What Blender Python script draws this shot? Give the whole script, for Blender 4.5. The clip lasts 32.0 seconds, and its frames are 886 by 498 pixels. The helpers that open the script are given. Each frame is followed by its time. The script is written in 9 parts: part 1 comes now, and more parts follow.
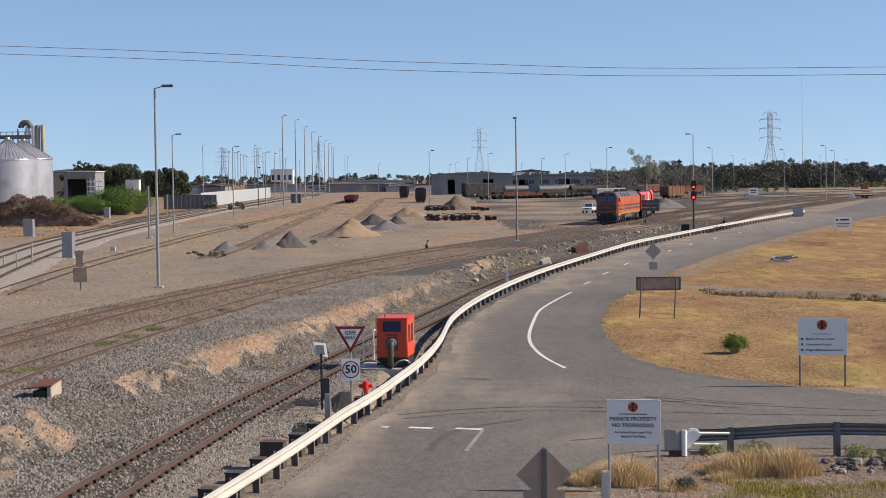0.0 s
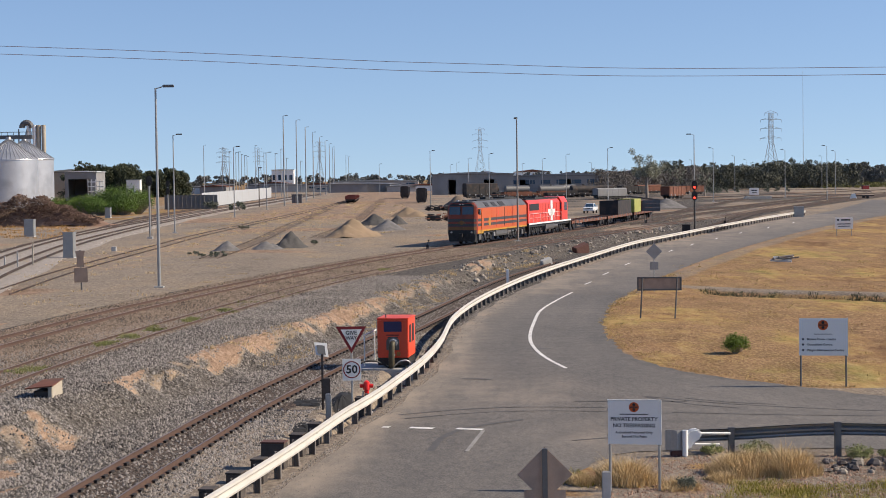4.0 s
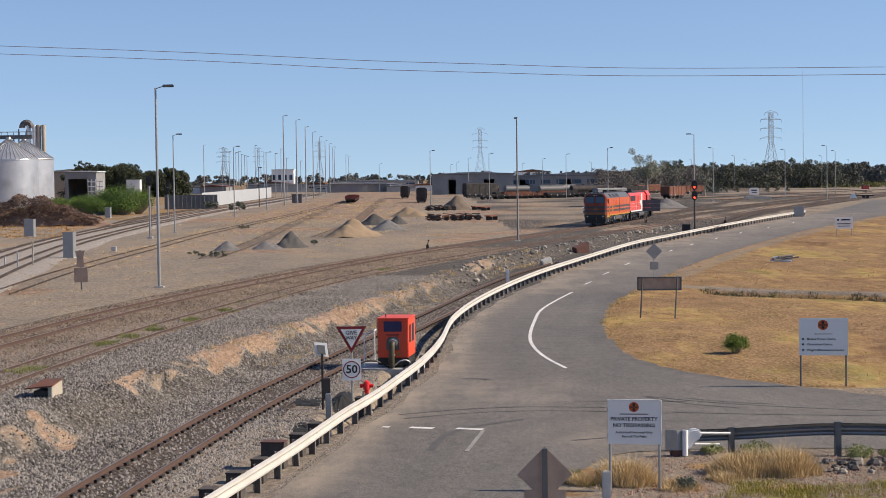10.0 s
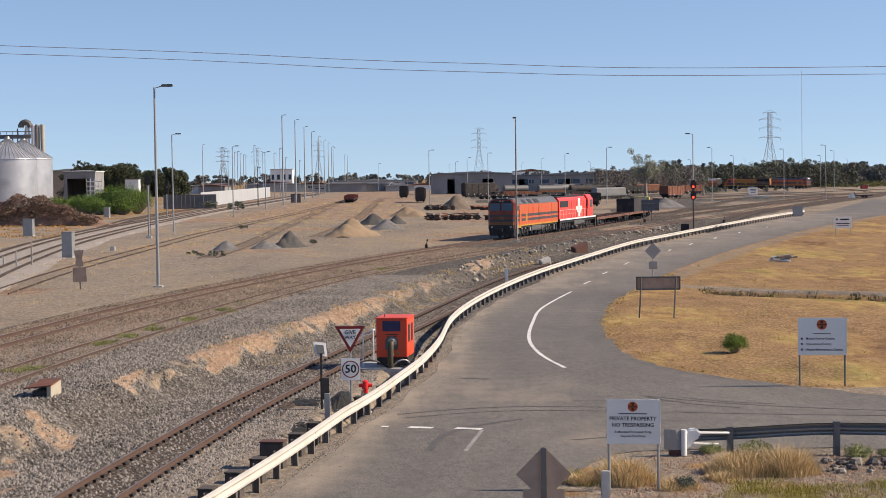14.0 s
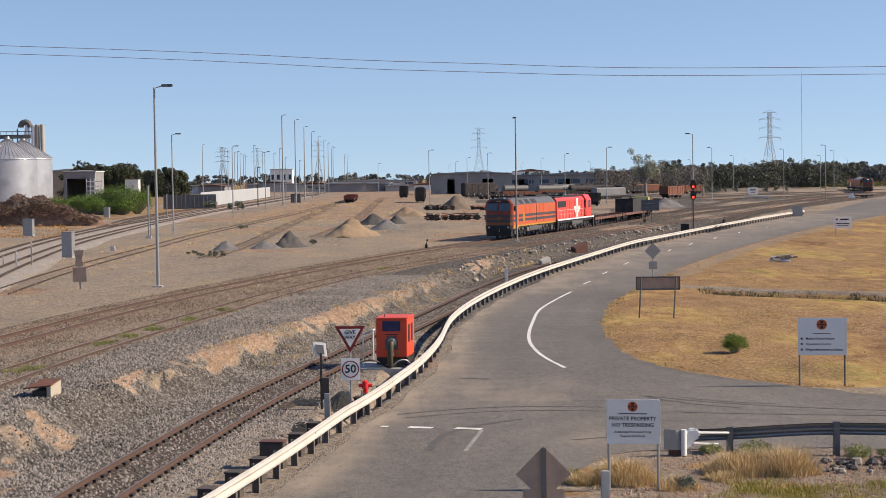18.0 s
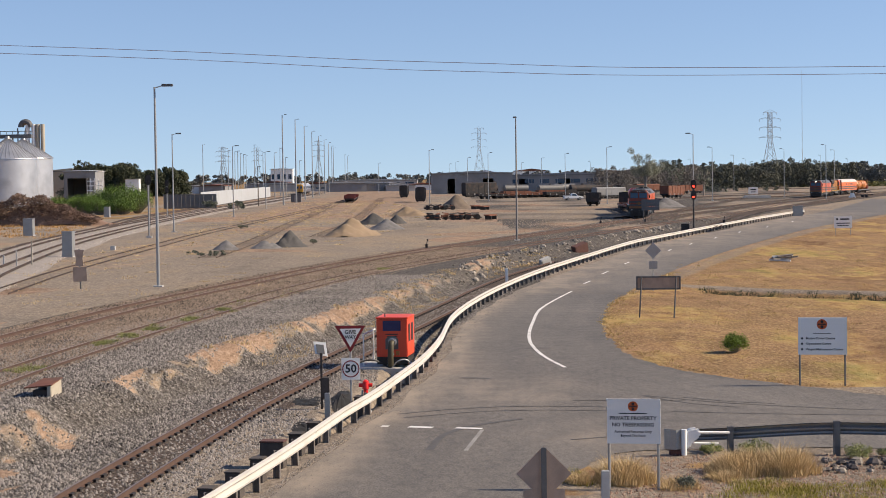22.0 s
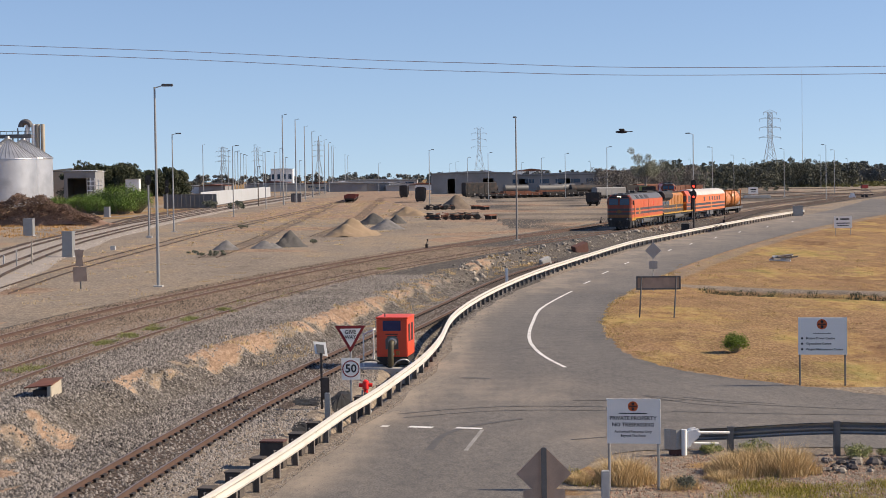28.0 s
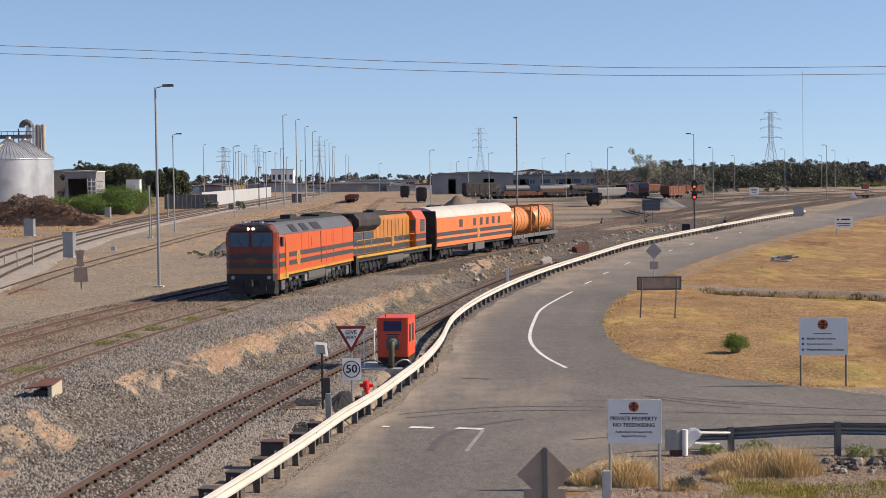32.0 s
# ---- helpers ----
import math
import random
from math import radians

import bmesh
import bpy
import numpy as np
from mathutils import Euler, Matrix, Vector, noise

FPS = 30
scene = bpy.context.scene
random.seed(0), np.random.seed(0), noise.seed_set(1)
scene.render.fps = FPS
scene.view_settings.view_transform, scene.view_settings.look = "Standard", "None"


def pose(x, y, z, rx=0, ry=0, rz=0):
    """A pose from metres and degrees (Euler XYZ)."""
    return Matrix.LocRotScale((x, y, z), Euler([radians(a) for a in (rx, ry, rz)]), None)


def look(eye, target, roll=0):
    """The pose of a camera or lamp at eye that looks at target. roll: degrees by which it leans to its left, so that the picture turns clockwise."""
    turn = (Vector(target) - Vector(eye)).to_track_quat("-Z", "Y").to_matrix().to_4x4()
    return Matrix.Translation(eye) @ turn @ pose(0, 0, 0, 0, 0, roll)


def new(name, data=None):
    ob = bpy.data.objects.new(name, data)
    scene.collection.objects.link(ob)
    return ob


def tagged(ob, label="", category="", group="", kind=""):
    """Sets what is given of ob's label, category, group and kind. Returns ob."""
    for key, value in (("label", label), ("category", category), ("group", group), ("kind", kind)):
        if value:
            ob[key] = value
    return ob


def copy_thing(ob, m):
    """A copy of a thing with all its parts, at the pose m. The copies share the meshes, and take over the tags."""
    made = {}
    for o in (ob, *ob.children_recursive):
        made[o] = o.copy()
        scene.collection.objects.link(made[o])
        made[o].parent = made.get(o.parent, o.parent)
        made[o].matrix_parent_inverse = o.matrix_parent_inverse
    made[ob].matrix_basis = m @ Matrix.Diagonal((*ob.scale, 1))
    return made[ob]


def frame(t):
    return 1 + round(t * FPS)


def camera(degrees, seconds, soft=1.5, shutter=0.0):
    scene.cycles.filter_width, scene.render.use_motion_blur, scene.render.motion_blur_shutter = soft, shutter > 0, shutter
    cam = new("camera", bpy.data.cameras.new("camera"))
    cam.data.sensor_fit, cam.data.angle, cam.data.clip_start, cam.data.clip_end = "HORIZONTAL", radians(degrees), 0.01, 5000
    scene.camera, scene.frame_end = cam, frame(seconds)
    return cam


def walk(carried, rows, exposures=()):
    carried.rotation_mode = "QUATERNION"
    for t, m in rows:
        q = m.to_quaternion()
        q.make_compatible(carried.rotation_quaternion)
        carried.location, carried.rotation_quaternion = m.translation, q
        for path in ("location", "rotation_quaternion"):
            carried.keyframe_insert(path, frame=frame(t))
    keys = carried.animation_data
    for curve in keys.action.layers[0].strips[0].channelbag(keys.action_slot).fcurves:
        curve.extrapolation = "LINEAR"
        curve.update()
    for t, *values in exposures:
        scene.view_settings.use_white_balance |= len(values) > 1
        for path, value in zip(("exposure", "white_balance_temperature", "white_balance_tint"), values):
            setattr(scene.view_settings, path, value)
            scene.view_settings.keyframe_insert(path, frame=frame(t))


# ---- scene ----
from mathutils.geometry import delaunay_2d_cdt

EYE = (0.0, 0.0, 7.6)


def aim(dx, dy):
    """The camera's pose, with its small sway to the side and down."""
    return look(EYE, (dx, 100.0, 7.6 - 4.093 + dy), -0.8)


cam = camera(28.0, 32.0, soft=0.9)
walk(cam, [(0, aim(0, .02)), (2.5, aim(0, .03)), (3.0, aim(-.05, .03)), (7.0, aim(-.05, .02)), (12.0, aim(-.05, .02)),
           (12.2, aim(0, 0)), (18.0, aim(.02, 0)), (23.0, aim(0, -.02)), (30.0, aim(0, -.02)), (31.0, aim(-.03, .01)), (32, aim(-.04, 0))],
     exposures=[(0, 0.31, 6500, 10), (12.0, 0.31, 6500, 10), (12.1, 0.40, 6780, 11), (32, 0.40, 6780, 11)])

# ---- world and sun ----
SUN_AZ = math.atan2(1.0, -0.03)          # from +Y towards +X
SUN_EL = radians(34)
world = bpy.data.worlds.new("sky")
scene.world = world
world.use_nodes = True
wn = world.node_tree.nodes
sky = wn.new("ShaderNodeTexSky")
sky.sky_type, sky.sun_disc = "NISHITA", False
sky.sun_elevation, sky.sun_rotation = SUN_EL, SUN_AZ
sky.air_density, sky.dust_density, sky.ozone_density = 1.0, 0.03, 4.0
# the clear blue begins low over the horizon
lift, coords = wn.new("ShaderNodeVectorMath"), wn.new("ShaderNodeTexCoord")
lift.inputs[1].default_value = (0, 0, 0.095)
world.node_tree.links.new(coords.outputs["Generated"], lift.inputs[0])
world.node_tree.links.new(lift.outputs[0], sky.inputs[0])
tint = wn.new("ShaderNodeMix")
tint.data_type, tint.blend_type = "RGBA", "MULTIPLY"
tint.inputs[0].default_value, tint.inputs[7].default_value = 1.0, (1.03, 0.955, 0.985, 1)
world.node_tree.links.new(sky.outputs[0], tint.inputs[6])
world.node_tree.links.new(tint.outputs[2], wn["Background"].inputs[0])
wn["Background"].inputs[1].default_value = 0.112
sun = new("sun", bpy.data.lights.new("sun", "SUN"))
sun.data.energy, sun.data.angle, sun.data.color = 5.0, radians(0.55), (1.0, 0.86, 0.69)
_d = Vector((math.sin(SUN_AZ) * math.cos(SUN_EL), math.cos(SUN_AZ) * math.cos(SUN_EL), math.sin(SUN_EL)))
sun.matrix_world = look(_d * 200, (0, 0, 0))


# ---- materials ----
def nodes_of(name):
    m = bpy.data.materials.new(name)
    m.use_nodes = True
    nt = m.node_tree
    return m, nt, nt.nodes["Principled BSDF"]


def paint(name, rgb, rough=0.6, metal=0.0, vary=0.12, scale=3.0, grime=None, grime_amt=0.3, bump=0.0, bscale=60, spread=0.0, emit=0):
    """A surface with grain at two scales, blotches of grime and a fine relief."""
    m, nt, b = nodes_of(name)
    if max(rgb) < 0.7 and not emit:
        rgb = tuple(c * 0.8 for c in rgb)
    N, L = nt.nodes.new, nt.links.new
    co = N("ShaderNodeTexCoord")
    n1, n2 = N("ShaderNodeTexNoise"), N("ShaderNodeTexNoise")
    n1.inputs["Scale"].default_value, n1.inputs["Detail"].default_value = scale, 5
    n2.inputs["Scale"].default_value, n2.inputs["Detail"].default_value = scale * 13, 4
    L(co.outputs["Object"], n1.inputs["Vector"]), L(co.outputs["Object"], n2.inputs["Vector"])
    add = N("ShaderNodeMath")
    add.operation = "ADD"
    L(n1.outputs["Fac"], add.inputs[0]), L(n2.outputs["Fac"], add.inputs[1])
    ramp = N("ShaderNodeMapRange")
    ramp.inputs[1].default_value, ramp.inputs[2].default_value = 0.6, 1.4
    ramp.inputs[3].default_value, ramp.inputs[4].default_value = 1 - vary, 1 + vary
    L(add.outputs[0], ramp.inputs[0])
    hsv = N("ShaderNodeHueSaturation")
    hsv.inputs["Color"].default_value = (*rgb, 1)
    if spread:
        info, sp = N("ShaderNodeObjectInfo"), N("ShaderNodeMapRange")
        sp.inputs[3].default_value, sp.inputs[4].default_value = 1 - spread, 1 + spread
        L(info.outputs["Random"], sp.inputs[0])
        mu = N("ShaderNodeMath")
        mu.operation = "MULTIPLY"
        L(sp.outputs[0], mu.inputs[0]), L(ramp.outputs[0], mu.inputs[1])
        L(mu.outputs[0], hsv.inputs["Value"])
    else:
        L(ramp.outputs[0], hsv.inputs["Value"])
    out = hsv.outputs[0]
    if grime:
        mix, gr, gn = N("ShaderNodeMix"), N("ShaderNodeMapRange"), N("ShaderNodeTexNoise")
        mix.data_type = "RGBA"
        gn.inputs["Scale"].default_value, gn.inputs["Detail"].default_value = scale * 0.7, 8
        L(co.outputs["Object"], gn.inputs["Vector"])
        gr.inputs[1].default_value, gr.inputs[2].default_value, gr.inputs[4].default_value = 0.48, 0.72, grime_amt * 2
        L(gn.outputs["Fac"], gr.inputs[0]), L(gr.outputs[0], mix.inputs[0])
        L(out, mix.inputs[6])
        mix.inputs[7].default_value = (*grime, 1)
        out = mix.outputs[2]
    L(out, b.inputs["Base Color"])
    b.inputs["Roughness"].default_value, b.inputs["Metallic"].default_value = rough, metal
    if bump:
        bn, bp = N("ShaderNodeTexNoise"), N("ShaderNodeBump")
        bn.inputs["Scale"].default_value, bn.inputs["Detail"].default_value = bscale, 3
        L(co.outputs["Object"], bn.inputs["Vector"]), L(bn.outputs["Fac"], bp.inputs["Height"])
        bp.inputs["Strength"].default_value, bp.inputs["Distance"].default_value = bump, 0.02
        L(bp.outputs[0], b.inputs["Normal"])
    if emit:
        b.inputs["Emission Color"].default_value, b.inputs["Emission Strength"].default_value = (*rgb, 1), emit
    return m


def leafy(name, rgb, dark, scale=0.8):
    """Leaves: shade and tint vary from clump to clump and along each."""
    m, nt, b = nodes_of(name)
    N, L = nt.nodes.new, nt.links.new
    geo, co, n1 = N("ShaderNodeNewGeometry"), N("ShaderNodeTexCoord"), N("ShaderNodeTexNoise")
    n1.inputs["Scale"].default_value, n1.inputs["Detail"].default_value = scale, 4
    L(co.outputs["Object"], n1.inputs["Vector"])
    avg, mix = N("ShaderNodeMath"), N("ShaderNodeMix")
    avg.operation, mix.data_type = "ADD", "RGBA"
    L(geo.outputs["Random Per Island"], avg.inputs[0]), L(n1.outputs["Fac"], avg.inputs[1])
    mr = N("ShaderNodeMapRange")
    mr.inputs[1].default_value, mr.inputs[2].default_value = 0.3, 1.3
    L(avg.outputs[0], mr.inputs[0]), L(mr.outputs[0], mix.inputs[0])
    mix.inputs[6].default_value, mix.inputs[7].default_value = (*dark, 1), (*rgb, 1)
    L(mix.outputs[2], b.inputs["Base Color"])
    b.inputs["Roughness"].default_value = 0.7
    b.inputs["Specular IOR Level"].default_value = 0.2
    return m


def stony(nt, co, scale, cols, dist=1.0):
    """Loose stones: a colour for each cell and the cells' relief."""
    N, L = nt.nodes.new, nt.links.new
    v = N("ShaderNodeTexVoronoi")
    v.inputs["Scale"].default_value = scale
    L(co, v.inputs["Vector"])
    r = N("ShaderNodeValToRGB")
    sep = N("ShaderNodeSeparateColor")
    L(v.outputs["Color"], sep.inputs[0]), L(sep.outputs[0], r.inputs[0])
    while len(r.color_ramp.elements) < len(cols):
        r.color_ramp.elements.new(0.5)
    for i, c in enumerate(cols):
        r.color_ramp.elements[i].position, r.color_ramp.elements[i].color = i / (len(cols) - 1), (*c, 1)
    return r.outputs[0], v.outputs["Distance"]


def ground_material():
    """Yard gravel, ballast, dry grass, bare sand and asphalt dust, by the masks of the sheet, each broken up by noise."""
    m, nt, b = nodes_of("ground_surface")
    N, L = nt.nodes.new, nt.links.new
    co = N("ShaderNodeTexCoord").outputs["Object"]
    att = N("ShaderNodeAttribute")
    att.attribute_name = "zone"
    sep = N("ShaderNodeSeparateColor")
    L(att.outputs["Color"], sep.inputs[0])

    def noise(scale, detail=6, rough=0.6, stretch=None):
        n = N("ShaderNodeTexNoise")
        if stretch:
            mp = N("ShaderNodeMapping")
            mp.inputs["Scale"].default_value = stretch
            L(co, mp.inputs["Vector"]), L(mp.outputs[0], n.inputs["Vector"])
        n.inputs["Scale"].default_value, n.inputs["Detail"].default_value, n.inputs["Roughness"].default_value = scale, detail, rough
        if not stretch:
            L(co, n.inputs["Vector"])
        return n.outputs["Fac"]

    def ramp(src, stops):
        r = N("ShaderNodeValToRGB")
        L(src, r.inputs[0])
        while len(r.color_ramp.elements) < len(stops):
            r.color_ramp.elements.new(0.5)
        for e, (p, c) in zip(r.color_ramp.elements, stops):
            e.position, e.color = p, (*c, 1)
        return r.outputs[0]

    def mix(f, a, c, kind="MIX"):
        x = N("ShaderNodeMix")
        x.data_type, x.blend_type = "RGBA", kind
        if isinstance(f, float):
            x.inputs[0].default_value = f
        else:
            L(f, x.inputs[0])
        L(a, x.inputs[6]), L(c, x.inputs[7])
        return x.outputs[2]

    def mask(chan, breakup, lo=0.45, hi=0.6, amt=0.5):
        """A mask whose edge is frayed by noise."""
        a = N("ShaderNodeMath")
        a.operation = "MULTIPLY_ADD"
        L(breakup, a.inputs[0])
        a.inputs[1].default_value = amt
        L(chan, a.inputs[2])
        s = N("ShaderNodeMapRange")
        s.inputs[1].default_value, s.inputs[2].default_value = lo + amt * 0.5, hi + amt * 0.5
        L(a.outputs[0], s.inputs[0])
        return s.outputs[0]

    big, mid, fine = noise(0.12, 7, 0.6, (0.9, 0.3, 1)), noise(0.6, 6, 0.65, (1, 0.4, 1)), noise(6, 7, 0.75, (1, 0.5, 1))
    yard = mix(0.3, ramp(big, [(0.34, (0.15, 0.122, 0.095)), (0.44, (0.25, 0.205, 0.16)), (0.52, (0.30, 0.24, 0.175)), (0.60, (0.42, 0.295, 0.17)), (0.68, (0.31, 0.25, 0.19))]),
               ramp(mid, [(0.3, (0.12, 0.102, 0.088)), (0.7, (0.40, 0.335, 0.265))]))
    yard = mix(0.5, yard, ramp(fine, [(0.36, (0.05, 0.041, 0.033)), (0.5, (0.21, 0.175, 0.14)), (0.64, (0.48, 0.40, 0.31))]))
    # ballast tints kept dark: shade in the gaps between stones put into colour
    stones, height = stony(nt, co, 11.0, [(0.012, 0.011, 0.010), (0.07, 0.063, 0.057), (0.15, 0.136, 0.122), (0.04, 0.036, 0.033), (0.26, 0.236, 0.21)])
    ballast = mix(0.25, stones, ramp(mid, [(0.35, (0.085, 0.078, 0.072)), (0.65, (0.17, 0.143, 0.118))]))
    sand = mix(0.5, ramp(mid, [(0.36, (0.14, 0.09, 0.064)), (0.5, (0.29, 0.195, 0.135)), (0.64, (0.41, 0.29, 0.20))]), ramp(fine, [(0.38, (0.11, 0.07, 0.046)), (0.5, (0.29, 0.195, 0.13)), (0.62, (0.46, 0.345, 0.25))]))
    patches = ramp(noise(0.11, 9, 0.7, (1, 0.42, 1)), [(0.41, (0.14, 0.07, 0.043)), (0.47, (0.25, 0.135, 0.07)), (0.505, (0.37, 0.23, 0.09)), (0.545, (0.43, 0.295, 0.11)), (0.575, (0.29, 0.235, 0.066)), (0.63, (0.17, 0.165, 0.043))])
    clumps = ramp(noise(1.3, 6, 0.65, (1, 0.3, 1)), [(0.36, (0.06, 0.03, 0.018)), (0.45, (0.20, 0.115, 0.05)), (0.53, (0.40, 0.26, 0.10)), (0.62, (0.60, 0.45, 0.22))])
    tips = ramp(noise(8, 6, 0.7, (1, 0.3, 1)), [(0.36, (0.07, 0.04, 0.022)), (0.5, (0.33, 0.22, 0.09)), (0.62, (0.62, 0.47, 0.23))])
    bare = ramp(noise(0.13, 8, 0.68, (1, 0.4, 1)), [(0.44, (0, 0, 0)), (0.53, (0.9, 0.9, 0.9))])
    grass = mix(bare, mix(0.15, mix(0.28, patches, clumps), tips), mix(0.4, ramp(mid, [(0.36, (0.12, 0.06, 0.04)), (0.64, (0.31, 0.175, 0.105))]), tips))
    col = mix(mask(sep.outputs[2], mid), yard, sand)
    col = mix(mask(sep.outputs[0], fine), col, grass)
    bm = mask(sep.outputs[1], fine)
    col = mix(bm, col, ballast)
    # alpha darkens the ground: rail grime, and shade painted behind the guard rail
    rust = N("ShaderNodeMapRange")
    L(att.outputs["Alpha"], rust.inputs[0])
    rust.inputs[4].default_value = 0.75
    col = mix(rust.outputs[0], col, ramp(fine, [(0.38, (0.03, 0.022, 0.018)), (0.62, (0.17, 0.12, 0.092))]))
    L(col, b.inputs["Base Color"])
    b.inputs["Roughness"].default_value = 0.95
    b.inputs["Specular IOR Level"].default_value = 0.1
    bp = N("ShaderNodeBump")
    hm = N("ShaderNodeMix")
    hm.data_type = "FLOAT"
    L(bm, hm.inputs[0]), L(fine, hm.inputs[2]), L(height, hm.inputs[3])
    L(hm.outputs[0], bp.inputs["Height"])
    bp.inputs["Strength"].default_value, bp.inputs["Distance"].default_value = 0.9, 0.06
    L(bp.outputs[0], b.inputs["Normal"])
    return m


def asphalt_material():
    m, nt, b = nodes_of("asphalt")
    N, L = nt.nodes.new, nt.links.new
    mp = N("ShaderNodeMapping")
    mp.inputs["Scale"].default_value = (1.0, 0.4, 1.0)
    L(N("ShaderNodeTexCoord").outputs["Object"], mp.inputs["Vector"])
    co = mp.outputs[0]
    cols = []
    for sc, lo, hi in ((0.14, (0.075, 0.069, 0.064), (0.19, 0.168, 0.142)), (0.8, (0.085, 0.078, 0.071), (0.18, 0.159, 0.134)), (4.5, (0.05, 0.046, 0.042), (0.225, 0.20, 0.169)), (28, (0.03, 0.028, 0.027), (0.27, 0.24, 0.202))):
        n, r = N("ShaderNodeTexNoise"), N("ShaderNodeValToRGB")
        n.inputs["Scale"].default_value, n.inputs["Detail"].default_value = sc, 8
        L(co, n.inputs["Vector"]), L(n.outputs["Fac"], r.inputs[0])
        r.color_ramp.elements[0].position, r.color_ramp.elements[1].position = 0.38, 0.63
        r.color_ramp.elements[0].color, r.color_ramp.elements[1].color = (*lo, 1), (*hi, 1)
        cols.append(r.outputs[0])
    out = cols[0]
    for c, f in ((cols[1], 0.4), (cols[2], 0.28), (cols[3], 0.35)):
        x = N("ShaderNodeMix")
        x.data_type = "RGBA"
        x.inputs[0].default_value = f
        L(out, x.inputs[6]), L(c, x.inputs[7])
        out = x.outputs[2]
    att, sep = N("ShaderNodeAttribute"), N("ShaderNodeSeparateColor")
    att.attribute_name = "wear"
    L(att.outputs["Color"], sep.inputs[0])
    patchy = N("ShaderNodeTexNoise")
    patchy.inputs["Scale"].default_value, patchy.inputs["Detail"].default_value, patchy.inputs["Roughness"].default_value = 0.55, 8, 0.7
    L(co, patchy.inputs["Vector"])
    for chan, rgb, lo, hi, amt in ((0, (0.092, 0.084, 0.074), 0.3, 0.6, 0.75), (1, (0.335, 0.272, 0.205), 0.42, 0.62, 0.85), (2, (0.062, 0.055, 0.048), 0.35, 0.6, 0.8)):
        sh, mu, x = N("ShaderNodeMapRange"), N("ShaderNodeMath"), N("ShaderNodeMix")
        sh.inputs[1].default_value, sh.inputs[2].default_value, sh.inputs[3].default_value, sh.inputs[4].default_value = lo, hi, 0.25, amt
        mu.operation, mu.use_clamp, x.data_type = "MULTIPLY", True, "RGBA"
        L(patchy.outputs["Fac"], sh.inputs[0]), L(sh.outputs[0], mu.inputs[0]), L(sep.outputs[chan], mu.inputs[1])
        L(mu.outputs[0], x.inputs[0]), L(out, x.inputs[6])
        x.inputs[7].default_value = (*rgb, 1)
        out = x.outputs[2]
    L(out, b.inputs["Base Color"])
    b.inputs["Roughness"].default_value = 0.85
    bp = N("ShaderNodeBump")
    bp.inputs["Strength"].default_value, bp.inputs["Distance"].default_value = 0.4, 0.01
    L(cols[3], bp.inputs["Height"]), L(bp.outputs[0], b.inputs["Normal"])
    return m


GROUND = ground_material()
ASPHALT = asphalt_material()
LINE = paint("road_paint", (0.72, 0.70, 0.66), 0.7, vary=0.15, scale=2, grime=(0.25, 0.23, 0.21), grime_amt=0.3)
FADEDLINE = paint("faded_road_paint", (0.36, 0.34, 0.31), 0.75, vary=0.3, scale=3, grime=(0.16, 0.15, 0.135), grime_amt=0.45)
TYRE_MARK = paint("rubber_mark", (0.115, 0.107, 0.10), 0.8, vary=0.3, scale=3)
RUST = paint("rusty_rail", (0.105, 0.06, 0.044), 0.8, 0.0, 0.3, 4, (0.10, 0.06, 0.045), 0.4)
# far rails: rust darkened so the colour carries their shadow side
SHADERAIL = paint("dark_rusted_rail", (0.055, 0.037, 0.03), 0.85, 0.0, 0.3, 0.5, (0.12, 0.07, 0.05), 0.3)
RAILTOP = paint("worn_steel", (0.26, 0.20, 0.165), 0.45, 0.4, 0.15, 4)
CLIP = paint("rail_clip", (0.035, 0.03, 0.028), 0.7)
GALV = paint("galvanised_steel", (0.42, 0.42, 0.41), 0.45, 0.55, 0.12, 2, (0.30, 0.28, 0.26), 0.25)
GALV_DARK = paint("weathered_steel", (0.17, 0.17, 0.17), 0.6, 0.4, 0.2, 3)
RAILGALV = paint("dull_galvanised_beam", (0.30, 0.30, 0.30), 0.38, 0.6, 0.15, 1.2, (0.18, 0.17, 0.16), 0.3)
CREAM = paint("white_guard_rail", (0.66, 0.625, 0.555), 0.5, 0.0, 0.08, 1.5, (0.42, 0.38, 0.32), 0.25)
POLEGREY = paint("dull_grey_brown_pole", (0.30, 0.27, 0.245), 0.7, 0.1, 0.15, 2, (0.20, 0.18, 0.16), 0.3)
POSTWOOD = paint("dark_post", (0.09, 0.075, 0.065), 0.85, vary=0.3, scale=6, spread=0.2)
RAILPOST = paint("dull_steel_post", (0.20, 0.18, 0.16), 0.65, 0.2, 0.25, 6, (0.12, 0.07, 0.05), 0.35, spread=0.2)
BROWN = paint("red_brown_block", (0.16, 0.075, 0.06), 0.85, vary=0.25, scale=4, spread=0.2)
ORANGE = paint("orange_enamel", (0.66, 0.118, 0.02), 0.35, 0, 0.06, 0.8, (0.50, 0.13, 0.05), 0.18)
TANKORANGE = paint("faded_tank_orange", (0.68, 0.25, 0.075), 0.45, 0, 0.1, 0.9, (0.42, 0.2, 0.09), 0.25)
VANORANGE = paint("faded_van_orange", (0.70, 0.175, 0.045), 0.45, 0, 0.06, 0.9, (0.5, 0.17, 0.07), 0.2)
# cab front red and amber: dirt, plus that side's shade put into the paint
CABRED_SHADE = paint("dark_red_cab_front", (0.30, 0.042, 0.016), 0.4, 0, 0.15, 1.2, (0.10, 0.022, 0.014), 0.3)
CABAMBER_SHADE = paint("dirty_amber_band", (0.26, 0.105, 0.022), 0.45, 0, 0.15, 1.5, (0.10, 0.05, 0.02), 0.35)
